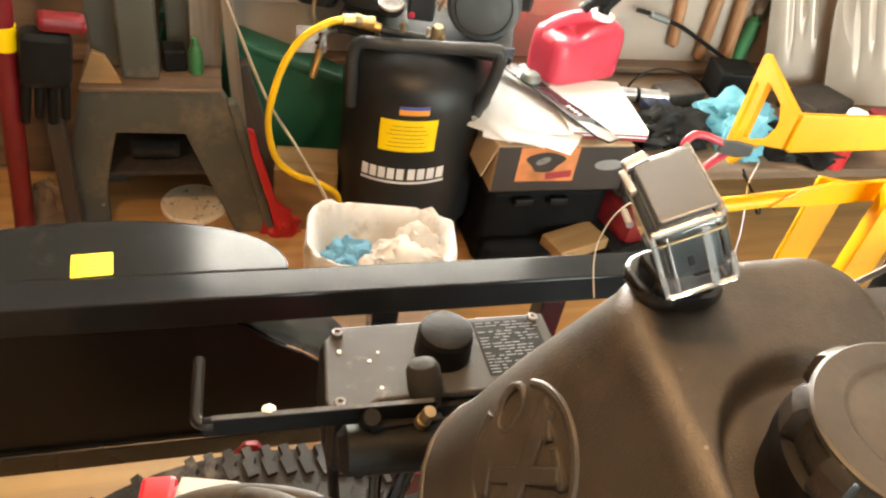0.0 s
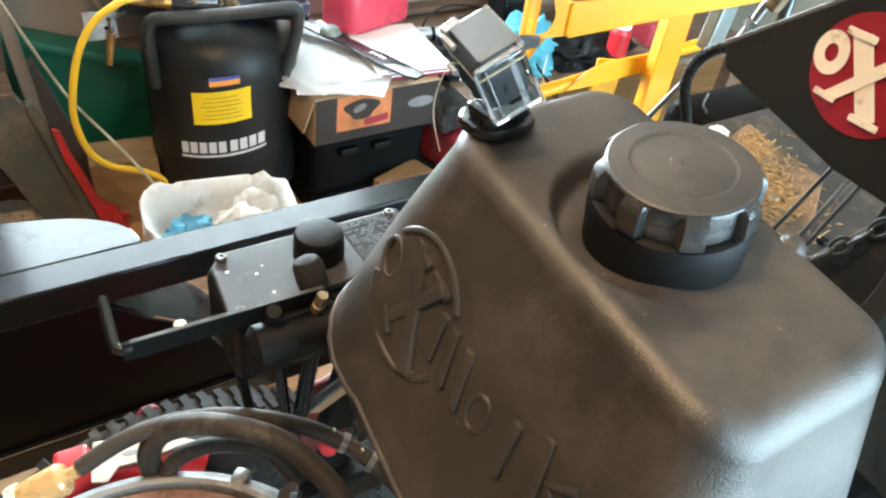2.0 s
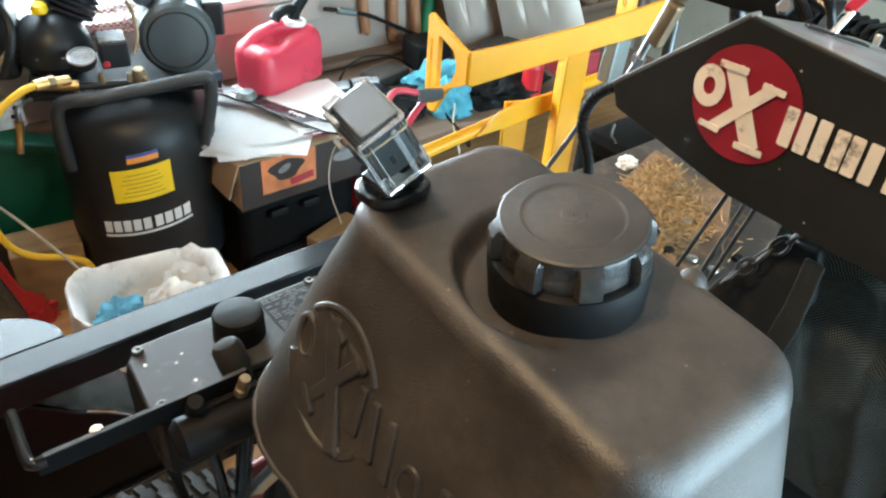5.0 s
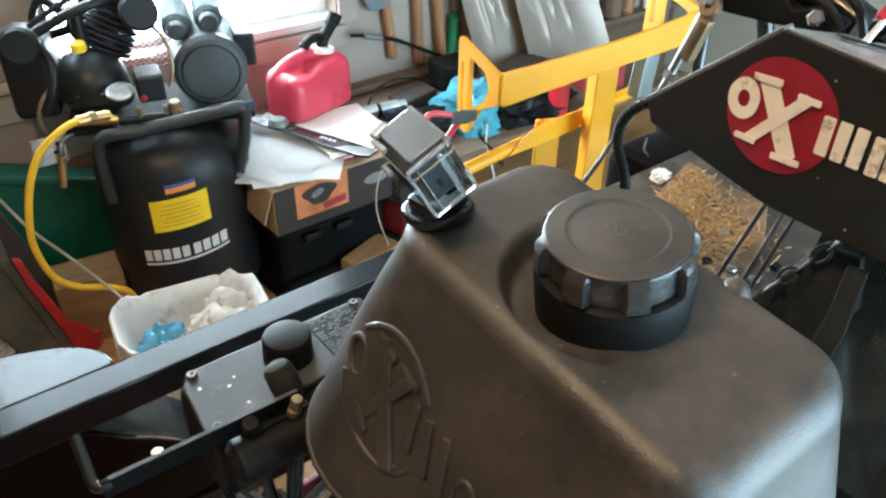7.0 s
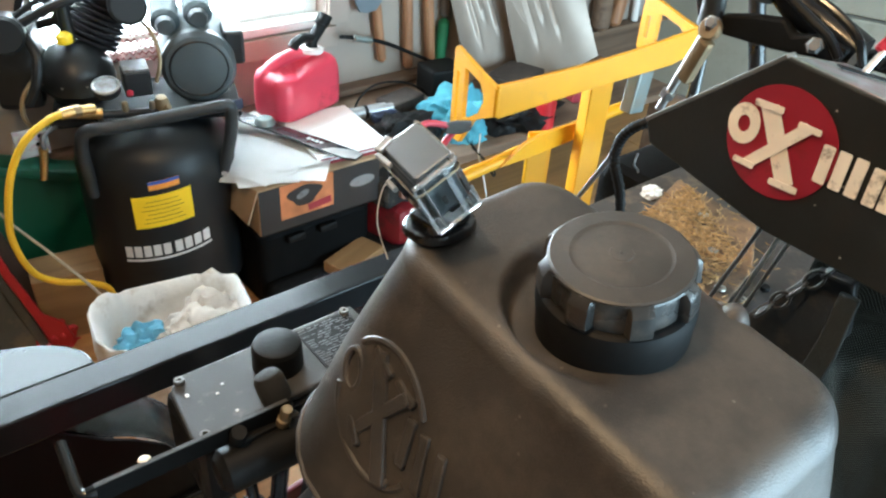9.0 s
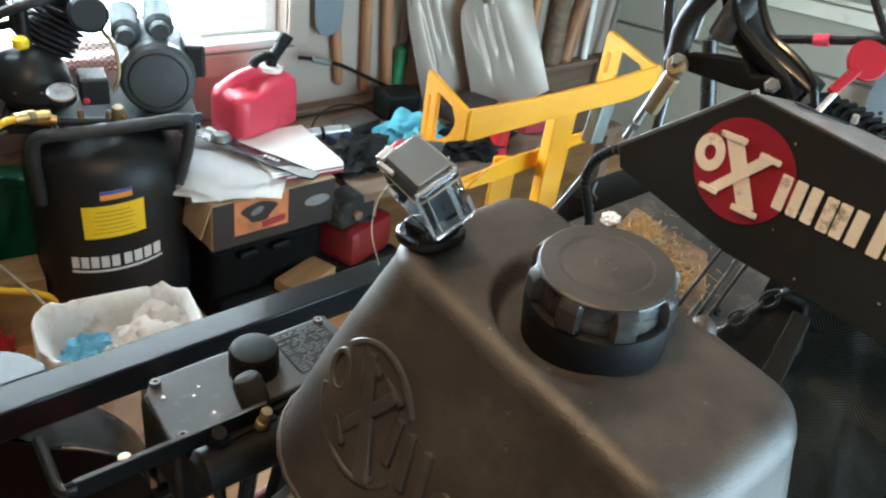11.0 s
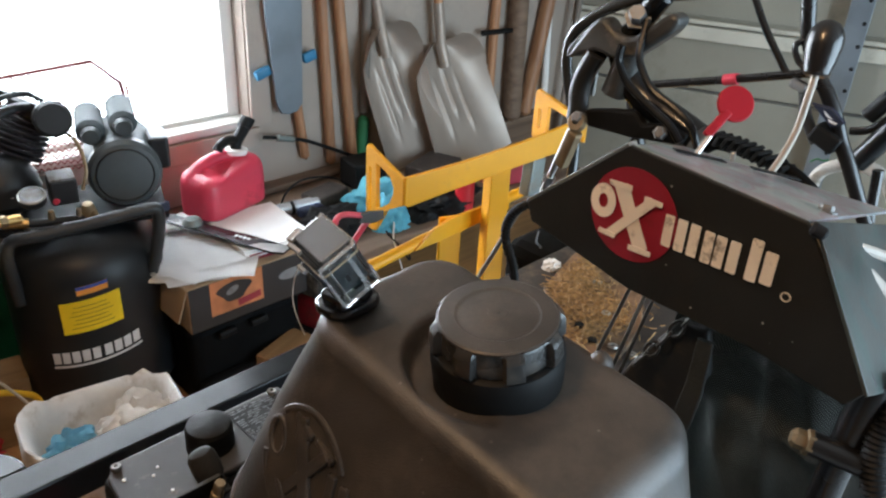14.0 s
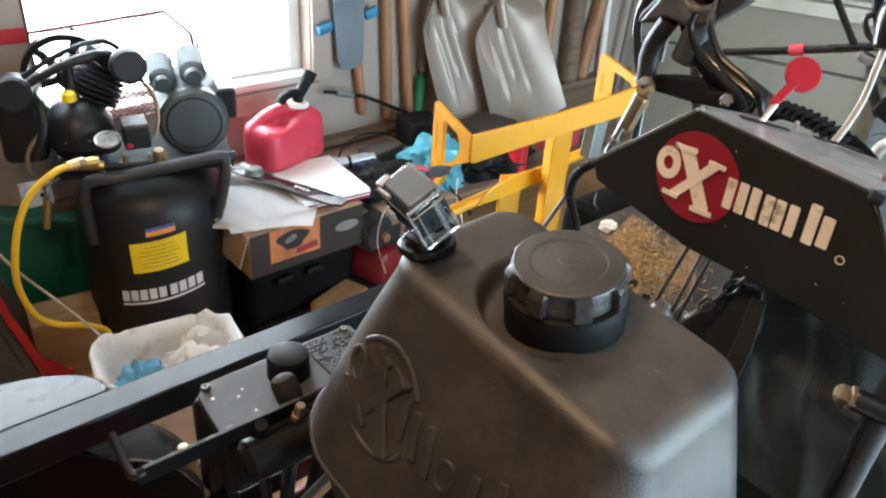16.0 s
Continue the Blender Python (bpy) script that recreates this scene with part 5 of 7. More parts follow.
part("shutter_port", at_cam(box((0.0030, 0.0014, 0.0060), (-0.002, -0.0258, 0.000), bevel=0.0005)), matt_black, action)
part("mount_arm", at_cam(box((0.012, 0.022, 0.024), (0.004, 0.002, -0.031), bevel=0.003)), matt_black, action)
part("mount_base", prism(rounded(0.046, 0.042, 0.017, 8), 0.008, pose(0.009, 0.006, -0.0004, -6.7, -2.4, 0), bevel=0.0025), black_paint, action, "glossy black adhesive mount")
part("mount_buckle", box((0.032, 0.026, 0.012), (0.007, 0.004, 0.013), (-6, -10, 0), bevel=0.003), black_paint, action)
solo("tether_cord", tube([(0.256, 0.288, 1.188), (0.253, 0.294, 1.174), (0.251, 0.296, 1.157), (0.252, 0.295, 1.142), (0.256, 0.290, 1.122)], 0.0004, 6), white_paint, "thin white tether cord running down the black tank", "cord")

# ---- yellow steel rack behind the tank ----
rack = thing("yellow_rack", "yellow powder-coated steel rack with slotted ears", "rack", pose(0.75, 0.56, 0))


def at_rack(bm):
    bm.transform(pose(-0.75, -0.56, 0))
    return bm


F0, F1 = Vector((0.599, 0.556, 1.059)), Vector((0.930, 0.516, 1.088))
band_m = basis(F0, F1 - F0, (0, 0, 1))
L = (F1 - F0).length
band_top = [(L * f, 0.0205 - 0.006 * math.sin(math.pi * f) + 0.0015 * f) for f in (1, 0.9, 0.75, 0.6, 0.45, 0.3, 0.15, 0)]
band_low = [(L * f, -0.0225 + 0.002 * math.sin(math.pi * f) + 0.016 * max(0, (f - 0.82) / 0.18) ** 2) for f in (0, 0.2, 0.4, 0.6, 0.75, 0.85, 0.92, 0.97, 1)]
part("front_band", at_rack(prism(band_low + band_top, 0.006, band_m @ pose(0, 0, -0.003), bevel=0.0018)), yellow_paint, rack)


def ear(name, corner, tip, drop, band, mirror=1):
    """A slotted triangular ear that runs back from an end of the band."""
    back = Vector((tip[0] - corner[0], tip[1] - corner[1], 0))
    m = basis((corner[0], corner[1], 0), back, (0, 0, 1))
    w = back.length
    zt, zb, zc, zd = tip[2], drop, corner[2] + band / 2, corner[2] - band / 2
    outline = [(0, zd), (0, zc), (w * 0.22, zc + (zt - zc) * 0.12), (w - 0.004, zt), (w + 0.002, zt - 0.006), (w + 0.002, zb + 0.008), (w - 0.010, zb - 0.004), (w - 0.030, zb), (w * 0.45, zd - (zd - zb) * 0.38)]
    bm = bmesh.new()
    verts = [bm.verts.new((x, y, 0)) for x, y in outline]
    over, under = (lambda f: zc + (zt - zc) * f), (lambda f: zd + (zb - zd) * f)
    mid = (over(0.26) + under(0.26)) / 2
    hole = [(w * 0.24, mid - 0.004), (w * 0.24, mid + 0.004), (w * 0.34, over(0.34) - 0.014), (w * 0.62, over(0.62) - 0.014), (w * 0.72, over(0.72) - 0.016), (w * 0.72, under(0.72) + 0.016), (w * 0.60, under(0.60) + 0.012), (w * 0.34, under(0.34) + 0.013)]
    slot = [(w * 0.855, zb + 0.025), (w * 0.925, zb + 0.025), (w * 0.925, zt - 0.030), (w * 0.855, zt - 0.030)]
    edges = [bm.edges.new((a, b)) for a, b in zip(verts, verts[1:] + verts[:1])]
    for loop in (hole, slot):
        vs = [bm.verts.new((x, y, 0)) for x, y in loop]
        edges += [bm.edges.new((a, b)) for a, b in zip(vs, vs[1:] + vs[:1])]
    bmesh.ops.triangle_fill(bm, use_beauty=True, edges=edges)
    got = bmesh.ops.extrude_face_region(bm, geom=bm.faces[:])
    bmesh.ops.translate(bm, vec=(0, 0, 0.006), verts=[v for v in got["geom"] if isinstance(v, bmesh.types.BMVert)])
    bm.transform(m @ pose(0, 0, -0.003))
    return part(name, at_rack(bm), yellow_paint, rack)


ear("slotted_ear", F0 + Vector((0, 0, -0.001)), (0.640, 0.680, 1.082), 0.958, 0.037)
ear("slotted_ear", F1 + Vector((0, 0, -0.001)), (0.966, 0.640, 1.118), 1.030, 0.034)
channel = prism([(-0.0155, -0.014), (0.0155, -0.014), (0.0155, 0.012), (0.0115, 0.012), (0.0115, -0.0100), (-0.0115, -0.0100), (-0.0115, 0.012), (-0.0155, 0.012)], 1.046, pose(0.785, 0.560, 0.008, 0, 0, -22), bevel=0.0012)
part("upright", at_rack(channel), yellow_paint, rack, "yellow folded steel channel upright")
for corner in (F0, F1):
    part("bend", at_rack(rod(corner + Vector((0, 0, -0.0185)), corner + Vector((0, 0, 0.0165)), 0.0036)), yellow_paint, rack)
part("brace", at_rack(box((0.036, 0.008, 0.957), (0.739, 0.606, 0.4865), (0, 0, -24), bevel=0.002)), yellow_paint, rack)
part("cross_tube", at_rack(tube([(0.565, 0.600, 0.935), (0.656, 0.600, 0.944), (0.792, 0.600, 0.957), (0.913, 0.600, 0.967)], 0.0086, 14)), yellow_paint, rack)
part("cross_plate", at_rack(prism([(0.651, 0.941), (0.691, 0.966), (0.725, 0.973), (0.827, 0.973), (0.856, 0.964), (0.856, 0.95), (0.702, 0.941)], 0.005, Matrix(((1, 0, 0, 0), (0, 0, -1, 0.593), (0, 1, 0, 0), (0, 0, 0, 1))), bevel=0.0015)), yellow_paint, rack)
part("zinc_bracket", at_rack(box((0.030, 0.020, 0.060), (0.838, 0.535, 1.030), (0, 6, 0), bevel=0.003)), zinc, rack, "galvanised bracket")
part("foot_plate", at_rack(box((0.30, 0.12, 0.008), (0.70, 0.565, 0.004), bevel=0.002)), yellow_paint, rack)
solo("cable_tie", tube([(0.640, 0.640, 0.958), (0.652, 0.620, 0.935), (0.655, 0.605, 0.920), (0.648, 0.60, 0.935), (0.636, 0.632, 0.957)], 0.0014, 8), matt_black, "thin black cable tie looped on the yellow rack", "cable tie")

# ---- black sheet-metal machine housing behind the valve block ----
house = thing("machine_housing", "glossy black sheet-metal machine housing with a yellow sticker", "machine", pose(0, 0.8, 0))


def at_house(bm):
    bm.transform(pose(0, -0.8, 0))
    return bm


part("top_rail", at_house(box((1.75, 0.054, 0.050), (-0.02, 0.8145, 0.635), bevel=0.003)), rail_black, house, "black square steel top rail")
drum = [(-0.102 + 0.258 * math.cos(a), 0.842 + 0.124 * math.sin(a) ** 0.8) for a in (math.pi * k / 40 for k in range(41))]
part("drum_housing", at_house(prism(drum, 0.29, pose(0, 0, 0.368), bevel=0.004)), drum_black, house, "rounded glossy black drum cover")
part("side_plate", at_house(prism([(-0.88, 0.609), (0.080, 0.609), (0.110, 0.583), (0.135, 0.560), (0.174, 0.534), (0.215, 0.498), (0.252, 0.428), (0.264, 0.374), (-0.88, 0.374)], 0.006, Matrix(((1, 0, 0, 0), (0, 0, -1, 0.797), (0, 1, 0, 0), (0, 0, 0, 1))), bevel=0.0015)), plate_black, house)
low_edge = [(0.060, 0.800, 0.606), (0.089, 0.801, 0.600), (0.111, 0.801, 0.581), (0.135, 0.801, 0.558), (0.174, 0.801, 0.532), (0.215, 0.801, 0.492), (0.250, 0.802, 0.426), (0.262, 0.802, 0.376)]
high_edge = [(x + 0.012 + 0.10 * max(0, 0.56 - z), y + 0.095, z + 0.006) for x, y, z in low_edge]
guard_bm = bmesh.new()
guard_rows = []
for a, b in zip(smooth_path(low_edge, 4), smooth_path(high_edge, 4)):
    a, b = Vector(a), Vector(b)
    guard_rows.append([guard_bm.verts.new(a.lerp(b, k / 8) + Vector((0.5, 0, 1)) * 0.006 * math.sin(math.pi * k / 8)) for k in range(9)])
for a, b in zip(guard_rows, guard_rows[1:]):
    for k in range(8):
        guard_bm.faces.new((a[k], b[k], b[k + 1], a[k + 1]))
bmesh.ops.solidify(guard_bm, geom=guard_bm.faces[:], thickness=0.002)
part("curved_guard", at_house(guard_bm), shell_steel, house, "shiny dark curved steel guard", degrees=60)
part("bottom_rail", at_house(box((1.50, 0.030, 0.045), (-0.14, 0.796, 0.351), bevel=0.003)), gloss_black, house)
for x in (0.292, 0.56, -0.80):
    part("post", at_house(box((0.040, 0.036, 0.62), (x, 0.816, 0.3095 if x != 0.292 else 0.3095), bevel=0.003)), gloss_black, house)
part("warning_sticker", at_house(prism(rounded(0.052, 0.046, 0.002), 0.0008, pose(-0.101, 0.868, 0.6584, 0, 0, 4))), yellow_label, house, "square yellow warning sticker")
for k in range(3):
    part("print_line", at_house(box((0.026 - 0.005 * k, 0.0030, 0.0004), (-0.101, 0.878 - 0.010 * k, 0.6596), (0, 0, 4))), label_ink, house)

# ---- white lined waste bin ----
def waste_bin():
    m = pose(0.404, 1.296, 0, 0, 0, -10)
    t = thing("waste_bin", "rectangular bin lined with a white plastic bag, half full", "waste bin", m)
    W, D, H = 0.312, 0.212, 0.328
    bm = bmesh.new()
    rings = []
    for s, z in ((0.74, 0.0), (0.80, 0.05), (0.95, H - 0.06), (0.97, H - 0.03), (0.94, H - 0.03), (0.90, H - 0.06), (0.76, 0.06), (0.70, 0.05)):
        rings.append([bm.verts.new((x * s, y * s, z)) for x, y in rounded(W, D, 0.05, 7)])
    for a, b in zip(rings, rings[1:]):
        for i in range(len(a)):
            j = (i + 1) % len(a)
            bm.faces.new((a[i], a[j], b[j], b[i]))
    bm.faces.new(rings[0][::-1])
    bm.faces.new(rings[-1])
    part("bin_body", bm, matt_black, t, "dark plastic bin")
    bm = bmesh.new()
    rings = []
    shape = rounded(W, D, 0.080, 11)
    prof = ((0.80, 0.012), (0.88, 0.05), (0.97, H - 0.16), (1.03, H - 0.10), (1.065, H - 0.03), (1.06, H + 0.004), (1.035, H + 0.012), (0.985, H + 0.008), (0.90, H - 0.03), (0.82, H - 0.09), (0.60, H - 0.12), (0.3, H - 0.115), (0.05, H - 0.105))
    for k, (s, z) in enumerate(prof):
        ring = []
        for i, (x, y) in enumerate(shape):
            w = noise.noise(Vector((x * 30, y * 30, z * 18 + k * 0.3))) + 0.45 * noise.noise(Vector((x * 85, y * 85, z * 60)))
            ring.append(bm.verts.new((x * (s + 0.034 * w), y * (s + 0.034 * w), z + 0.016 * w * (1.6 if k > 8 else 0.8 if k > 1 else 0))))
        rings.append(ring)
    for a, b in zip(rings, rings[1:]):
        for i in range(len(a)):
            j = (i + 1) % len(a)
            bm.faces.new((a[i], a[j], b[j], b[i]))
    bm.faces.new(rings[-1])
    part("bin_liner", bm, bag_white, t, "crumpled white plastic liner", degrees=60)
    return t


def crumple(name, size, place, material, label, category, seed, squash=0.6, n=4, rough=0.42, flat=True, top=1.0):
    """A crumpled cloth, bag or glove, resting on its flattened underside."""
    bm = bmesh.new()
    bmesh.ops.create_icosphere(bm, subdivisions=n, radius=1.0)
    for v in bm.verts:
        d = v.co.copy()
        k = 1 + rough * noise.noise(d * 2.1 + Vector((seed, seed * 2, 0))) + rough * 0.6 * noise.noise(d * 5.3 + Vector((seed * 3, 0, seed))) - rough * 0.45 * abs(noise.noise(d * 6.5 + Vector((seed, 5, seed))))
        v.co = Vector((d.x * size[0] * k, d.y * size[1] * k, max(d.z * squash * k, -0.25 * squash) * size[2]))
    low = min(v.co.z for v in bm.verts)
    bmesh.ops.translate(bm, vec=(0, 0, -low), verts=bm.verts)
    return solo(name, bm, material, label, category, pose(*place), degrees=55)


waste_bin()
crumple("blue_rag", (0.050, 0.048, 0.07), (0.335, 1.310, 0.240), rag_blue, "crumpled blue shop rag lying in the lined bin", "rag", 4, 0.8)
crumple("paper_wad", (0.095, 0.070, 0.11), (0.470, 1.292, 0.232), wad_paper, "crumpled off-white paper towel in the lined bin", "paper towel", 9, 0.8)
crumple("paper_wad", (0.040, 0.040, 0.07), (0.390, 1.275, 0.230), wad_paper, "crumpled off-white paper towel in the lined bin", "paper towel", 17, 0.8)

# ---- upright air compressor ----
comp = thing("air_compressor", "black upright air compressor with yellow labels", "air compressor", pose(0.575, 1.77, 0, 0, 0, -20))
R = 0.194
part("air_tank", lathe([(0, 0.055), (0.10, 0.058), (0.15, 0.075), (R, 0.115), (R, 0.470), (0.186, 0.520), (0.155, 0.556), (0.09, 0.580), (0, 0.586)], seg=64), comp_black, comp, "glossy black steel air tank")
for k in range(3):
    a = radians(30 + 120 * k)
    part("foot", box((0.05, 0.05, 0.10), (0.145 * math.cos(a), 0.145 * math.sin(a), 0.050), (0, 0, 30 + 120 * k), bevel=0.004), comp_black, comp)


def wrap(name, w, z0, z1, material, lift=0.0015, centre=0.0, sub=14, parent=None, slant=0.14):
    """A label wrapped round the front of the tank."""
    bm = bmesh.new()
    rows = []
    for r in (R + lift, R + lift - 0.001):
        for z in (z0, z1):
            rows.append([bm.verts.new((r * math.sin(a), -r * math.cos(a), z + slant * R * a)) for a in (centre / R + (k / sub - 0.5) * w / R for k in range(sub + 1))])
    for i in range(sub):
        bm.faces.new((rows[0][i], rows[0][i + 1], rows[1][i + 1], rows[1][i]))
        bm.faces.new((rows[2][i], rows[3][i], rows[3][i + 1], rows[2][i + 1]))
        for a, b in ((0, 2), (1, 3)):
            bm.faces.new((rows[a][i], rows[b][i], rows[b][i + 1], rows[a][i + 1]))
    for i in (0, sub):
        bm.faces.new((rows[0][i], rows[1][i], rows[3][i], rows[2][i]))
    return part(name, bm, material, parent or comp)


notice = wrap("warning_label", 0.142, 0.360, 0.448, yellow_label, centre=0.004)
for k in range(6):
    wrap("print_line", 0.10 - 0.012 * (k % 3), 0.374 + 0.0115 * k, 0.3752 + 0.0115 * k, label_ink, 0.0026, centre=0.004, parent=notice)
stamp = wrap("small_label", 0.072, 0.463, 0.486, orange_label, centre=0.014)
wrap("label_stripe", 0.072, 0.478, 0.486, blue_label, 0.0026, centre=0.014, parent=stamp)
for k in range(9):
    wrap("brand_bar", 0.0185, 0.276, 0.308, white_print, centre=-0.098 + 0.0242 * k + (0.004 if k > 4 else 0), sub=3)
wrap("brand_underline", 0.222, 0.263, 0.269, white_print, centre=0.002)
handle = part("handle", tube([(-0.150, -0.128, 0.430), (-0.152, -0.142, 0.50), (-0.150, -0.156, 0.580), (-0.130, -0.160, 0.612), (-0.06, -0.160, 0.618), (0.06, -0.154, 0.632), (0.165, -0.146, 0.644), (0.190, -0.142, 0.630), (0.182, -0.128, 0.55), (0.158, -0.112, 0.455)], 0.0155, 14), hazed_black, comp, "black tubular pull handle, greyed for window haze")
for x, y in ((-0.150, -0.142), (0.158, -0.126)):
    part("handle_bolt", lathe([(0, 0.004), (0.006, 0.004), (0.0075, 0)], (x, y, 0.452), (0, -1, 0), 12), steel, comp)
part("platform", box((0.44, 0.26, 0.012), (0.0, 0.045, 0.592), bevel=0.004), fin_black, comp)
motor = part("motor", lathe([(0, -0.012), (0.040, -0.012), (0.078, -0.004), (0.088, 0.012), (0.090, 0.05), (0.092, 0.16), (0.088, 0.215), (0.06, 0.235), (0, 0.238)], (0.132, -0.015, 0.692), (0, 1, 0), 48), motor_grey, comp, "grey electric motor")
part("motor_end", lathe([(0, -0.010), (0.060, -0.009), (0.080, -0.004), (0.0895, 0.008), (0.0895, 0.034), (0.086, 0.036)], (0.132, -0.022, 0.692), (0, 1, 0), 44), motor_end_grey, motor, "round dark motor end cover, greyed for window haze")
part("vent_ring", lathe([(0.066, -0.0085), (0.068, -0.0100), (0.071, -0.0080), (0.070, -0.003)], (0.132, -0.022, 0.692), (0, 1, 0), 40), comp_black, motor)
for x, z in ((0.066, 0.788), (0.144, 0.804)):
    part("capacitor", lathe([(0, -0.004), (0.026, -0.004), (0.034, 0.010), (0.034, 0.12), (0.026, 0.14), (0, 0.145)], (x, 0.03, z), (0, 1, 0.12), 24), motor_grey, motor)
    part("capacitor_cap", lathe([(0, -0.010), (0.020, -0.010), (0.024, 0.004), (0.024, 0.012)], (x, 0.018, z - 0.002), (0, 1, 0.12), 20), motor_end_grey, motor)
part("junction_box", box((0.05, 0.10, 0.085), (0.222, 0.06, 0.725), bevel=0.008), comp_black, motor)
part("tag", box((0.030, 0.008, 0.024), (0.205, -0.135, 0.640), (0, 0, 20), bevel=0.002), tag_blue, comp)
pump = part("pump", lathe([(0, -0.03), (0.060, -0.03), (0.084, -0.005), (0.088, 0.02), (0.080, 0.055), (0.055, 0.085), (0.03, 0.098), (0, 0.10)], (-0.150, 0.02, 0.656), (0.05, 0, 1), 40), comp_black, comp, "black domed pump crankcase")
for k in range(8):
    part("cooling_fin", lathe([(0.020, 0), (0.060, 0), (0.062, 0.004), (0.060, 0.0075), (0.020, 0.0075)], Vector((-0.110, 0.07, 0.740)) + Vector((0.045, 0.02, 0.085)) * (k / 7), (0.45, 0.2, 0.85), 24), fin_black, pump)
part("cylinder_head", lathe([(0, 0), (0.055, 0), (0.058, 0.006), (0.058, 0.022), (0.050, 0.030), (0, 0.032)], (-0.060, 0.092, 0.830), (0.45, 0.2, 0.85), 28), comp_black, pump)
part("head_pipe", tube([(-0.055, 0.060, 0.855), (-0.080, 0.020, 0.870), (-0.140, -0.005, 0.860), (-0.210, -0.010, 0.830), (-0.262, -0.015, 0.805)], 0.012, 10), comp_black, pump)
part("crank_block", box((0.13, 0.14, 0.085), (-0.150, 0.075, 0.645), bevel=0.02), comp_black, pump)
part("oil_cap", lathe([(0, 0.018), (0.015, 0.018), (0.018, 0.012), (0.018, 0), (0, 0)], (-0.156, -0.005, 0.768), (0, -0.2, 1), 18), yellow_label, pump, "yellow oil filler cap")
part("breather", rod((-0.152, 0.03, 0.75), (-0.151, 0.03, 0.862), 0.016, 0.014), comp_black, pump)
part("air_filter", lathe([(0, -0.03), (0.036, -0.03), (0.043, -0.020), (0.043, 0.035), (0.030, 0.045), (0.016, 0.10), (0, 0.10)], (-0.010, -0.01, 0.846), (-0.1, 1, -0.25), 28), comp_black, pump, "round black air filter canister")
part("air_filter", lathe([(0, -0.03), (0.036, -0.03), (0.043, -0.020), (0.043, 0.035), (0.030, 0.045), (0, 0.05)], (-0.272, -0.03, 0.800), (-0.1, 1, -0.1), 28), comp_black, pump, "round black air filter canister")
fly = part("flywheel", lathe([(0.098, -0.018), (0.114, -0.020), (0.116, 0.020), (0.098, 0.018), (0.098, -0.018)], (-0.159, 0.150, 0.777), (0, 1, 0), 48), comp_black, comp, "black cast flywheel")
part("flywheel_hub", lathe([(0, -0.022), (0.032, -0.022), (0.034, 0.022), (0, 0.022)], (-0.159, 0.150, 0.777), (0, 1, 0), 24), comp_black, fly)
for k in range(6):
    a = radians(60 * k + 15)
    part("spoke", box((0.074, 0.016, 0.020), (-0.159 + 0.064 * math.cos(a), 0.150, 0.777 + 0.064 * math.sin(a)), (0, -math.degrees(a), 0), bevel=0.004), comp_black, fly)
guard = part("belt_guard", tube([(-0.31, 0.27, 0.60), (-0.31, 0.27, 0.852), (0.095, 0.27, 0.909), (0.160, 0.27, 0.846), (0.174, 0.27, 0.74), (0.176, 0.27, 0.60)], 0.0055, 6, 1), guard_red, comp, "dark red expanded-metal belt guard")
bm = bmesh.new()
for r in range(17):
    z = 0.615 + 0.0175 * r
    left, right = -0.235, 0.174 if z < 0.846 else 0.160 - (z - 0.846) * 1.03
    left = left if z < 0.858 else -0.235 + (z - 0.858) * 6
    n = max(2, int((right - left) / 0.0085))
    tube([Vector((left + 0.0085 * i, 0.27, z + (0.0048 if i % 2 else -0.0048))) for i in range(n)], 0.0027, 4, 1, bm=bm)
for r in range(4):
    tube([Vector((0.176 - 0.002 * (i > 24), 0.262 - 0.014 * r + (0.005 if i % 2 else -0.005), 0.610 + 0.0082 * i)) for i in range(29)], 0.0034, 4, 1, bm=bm)
tagged(part("guard_screen", bm, guard_red, guard), kind="stuff")
part("guard_brace", box((0.016, 0.004, 0.26), (-0.142, 0.262, 0.742), bevel=0.001), guard_red, guard)
switch = part("pressure_switch", box((0.062, 0.060, 0.062), (-0.014, -0.068, 0.690), (0, 0, 8), bevel=0.006), comp_black, comp)
part("switch_lid", box((0.058, 0.056, 0.006), (-0.014, -0.068, 0.7245), (6, 0, 8), bevel=0.002), cast_grey, switch)
part("switch_button", lathe([(0, 0.006), (0.007, 0.006), (0.008, 0)], (-0.030, -0.098, 0.672), (-0.2, -1, 0), 14), red_plastic, switch)
gauge = part("gauge", lathe([(0, 0.0), (0.026, 0.0), (0.030, 0.006), (0.030, 0.022), (0, 0.022)], (-0.078, -0.110, 0.680), (0, -0.35, 1), 28), comp_black, comp)
part("gauge_face", lathe([(0, 0.0235), (0.025, 0.0235), (0.025, 0.0225)], (-0.078, -0.110, 0.680), (0, -0.35, 1), 28), cast_grey, gauge)
part("gauge_bezel", lathe([(0.025, 0.022), (0.0265, 0.026), (0.031, 0.024), (0.031, 0.020)], (-0.078, -0.110, 0.680), (0, -0.35, 1), 28), steel, gauge)
part("manifold", tube([(0.05, -0.10, 0.622), (-0.02, -0.115, 0.628), (-0.10, -0.125, 0.634)], 0.010, 12), comp_black, comp, "black outlet manifold")
part("regulator", lathe([(0, 0), (0.016, 0), (0.018, 0.012), (0.012, 0.03), (0, 0.032)], (0.035, -0.100, 0.630), (0, -0.2, 1), 18), dull_gold, comp)
part("coupler", rod((-0.095, -0.125, 0.636), (-0.150, -0.126, 0.640), 0.0125, 0.011, seg=14), brass, comp)
part("coupler_sleeve", rod((-0.150, -0.126, 0.640), (-0.178, -0.126, 0.641), 0.0100, seg=14), steel, comp)
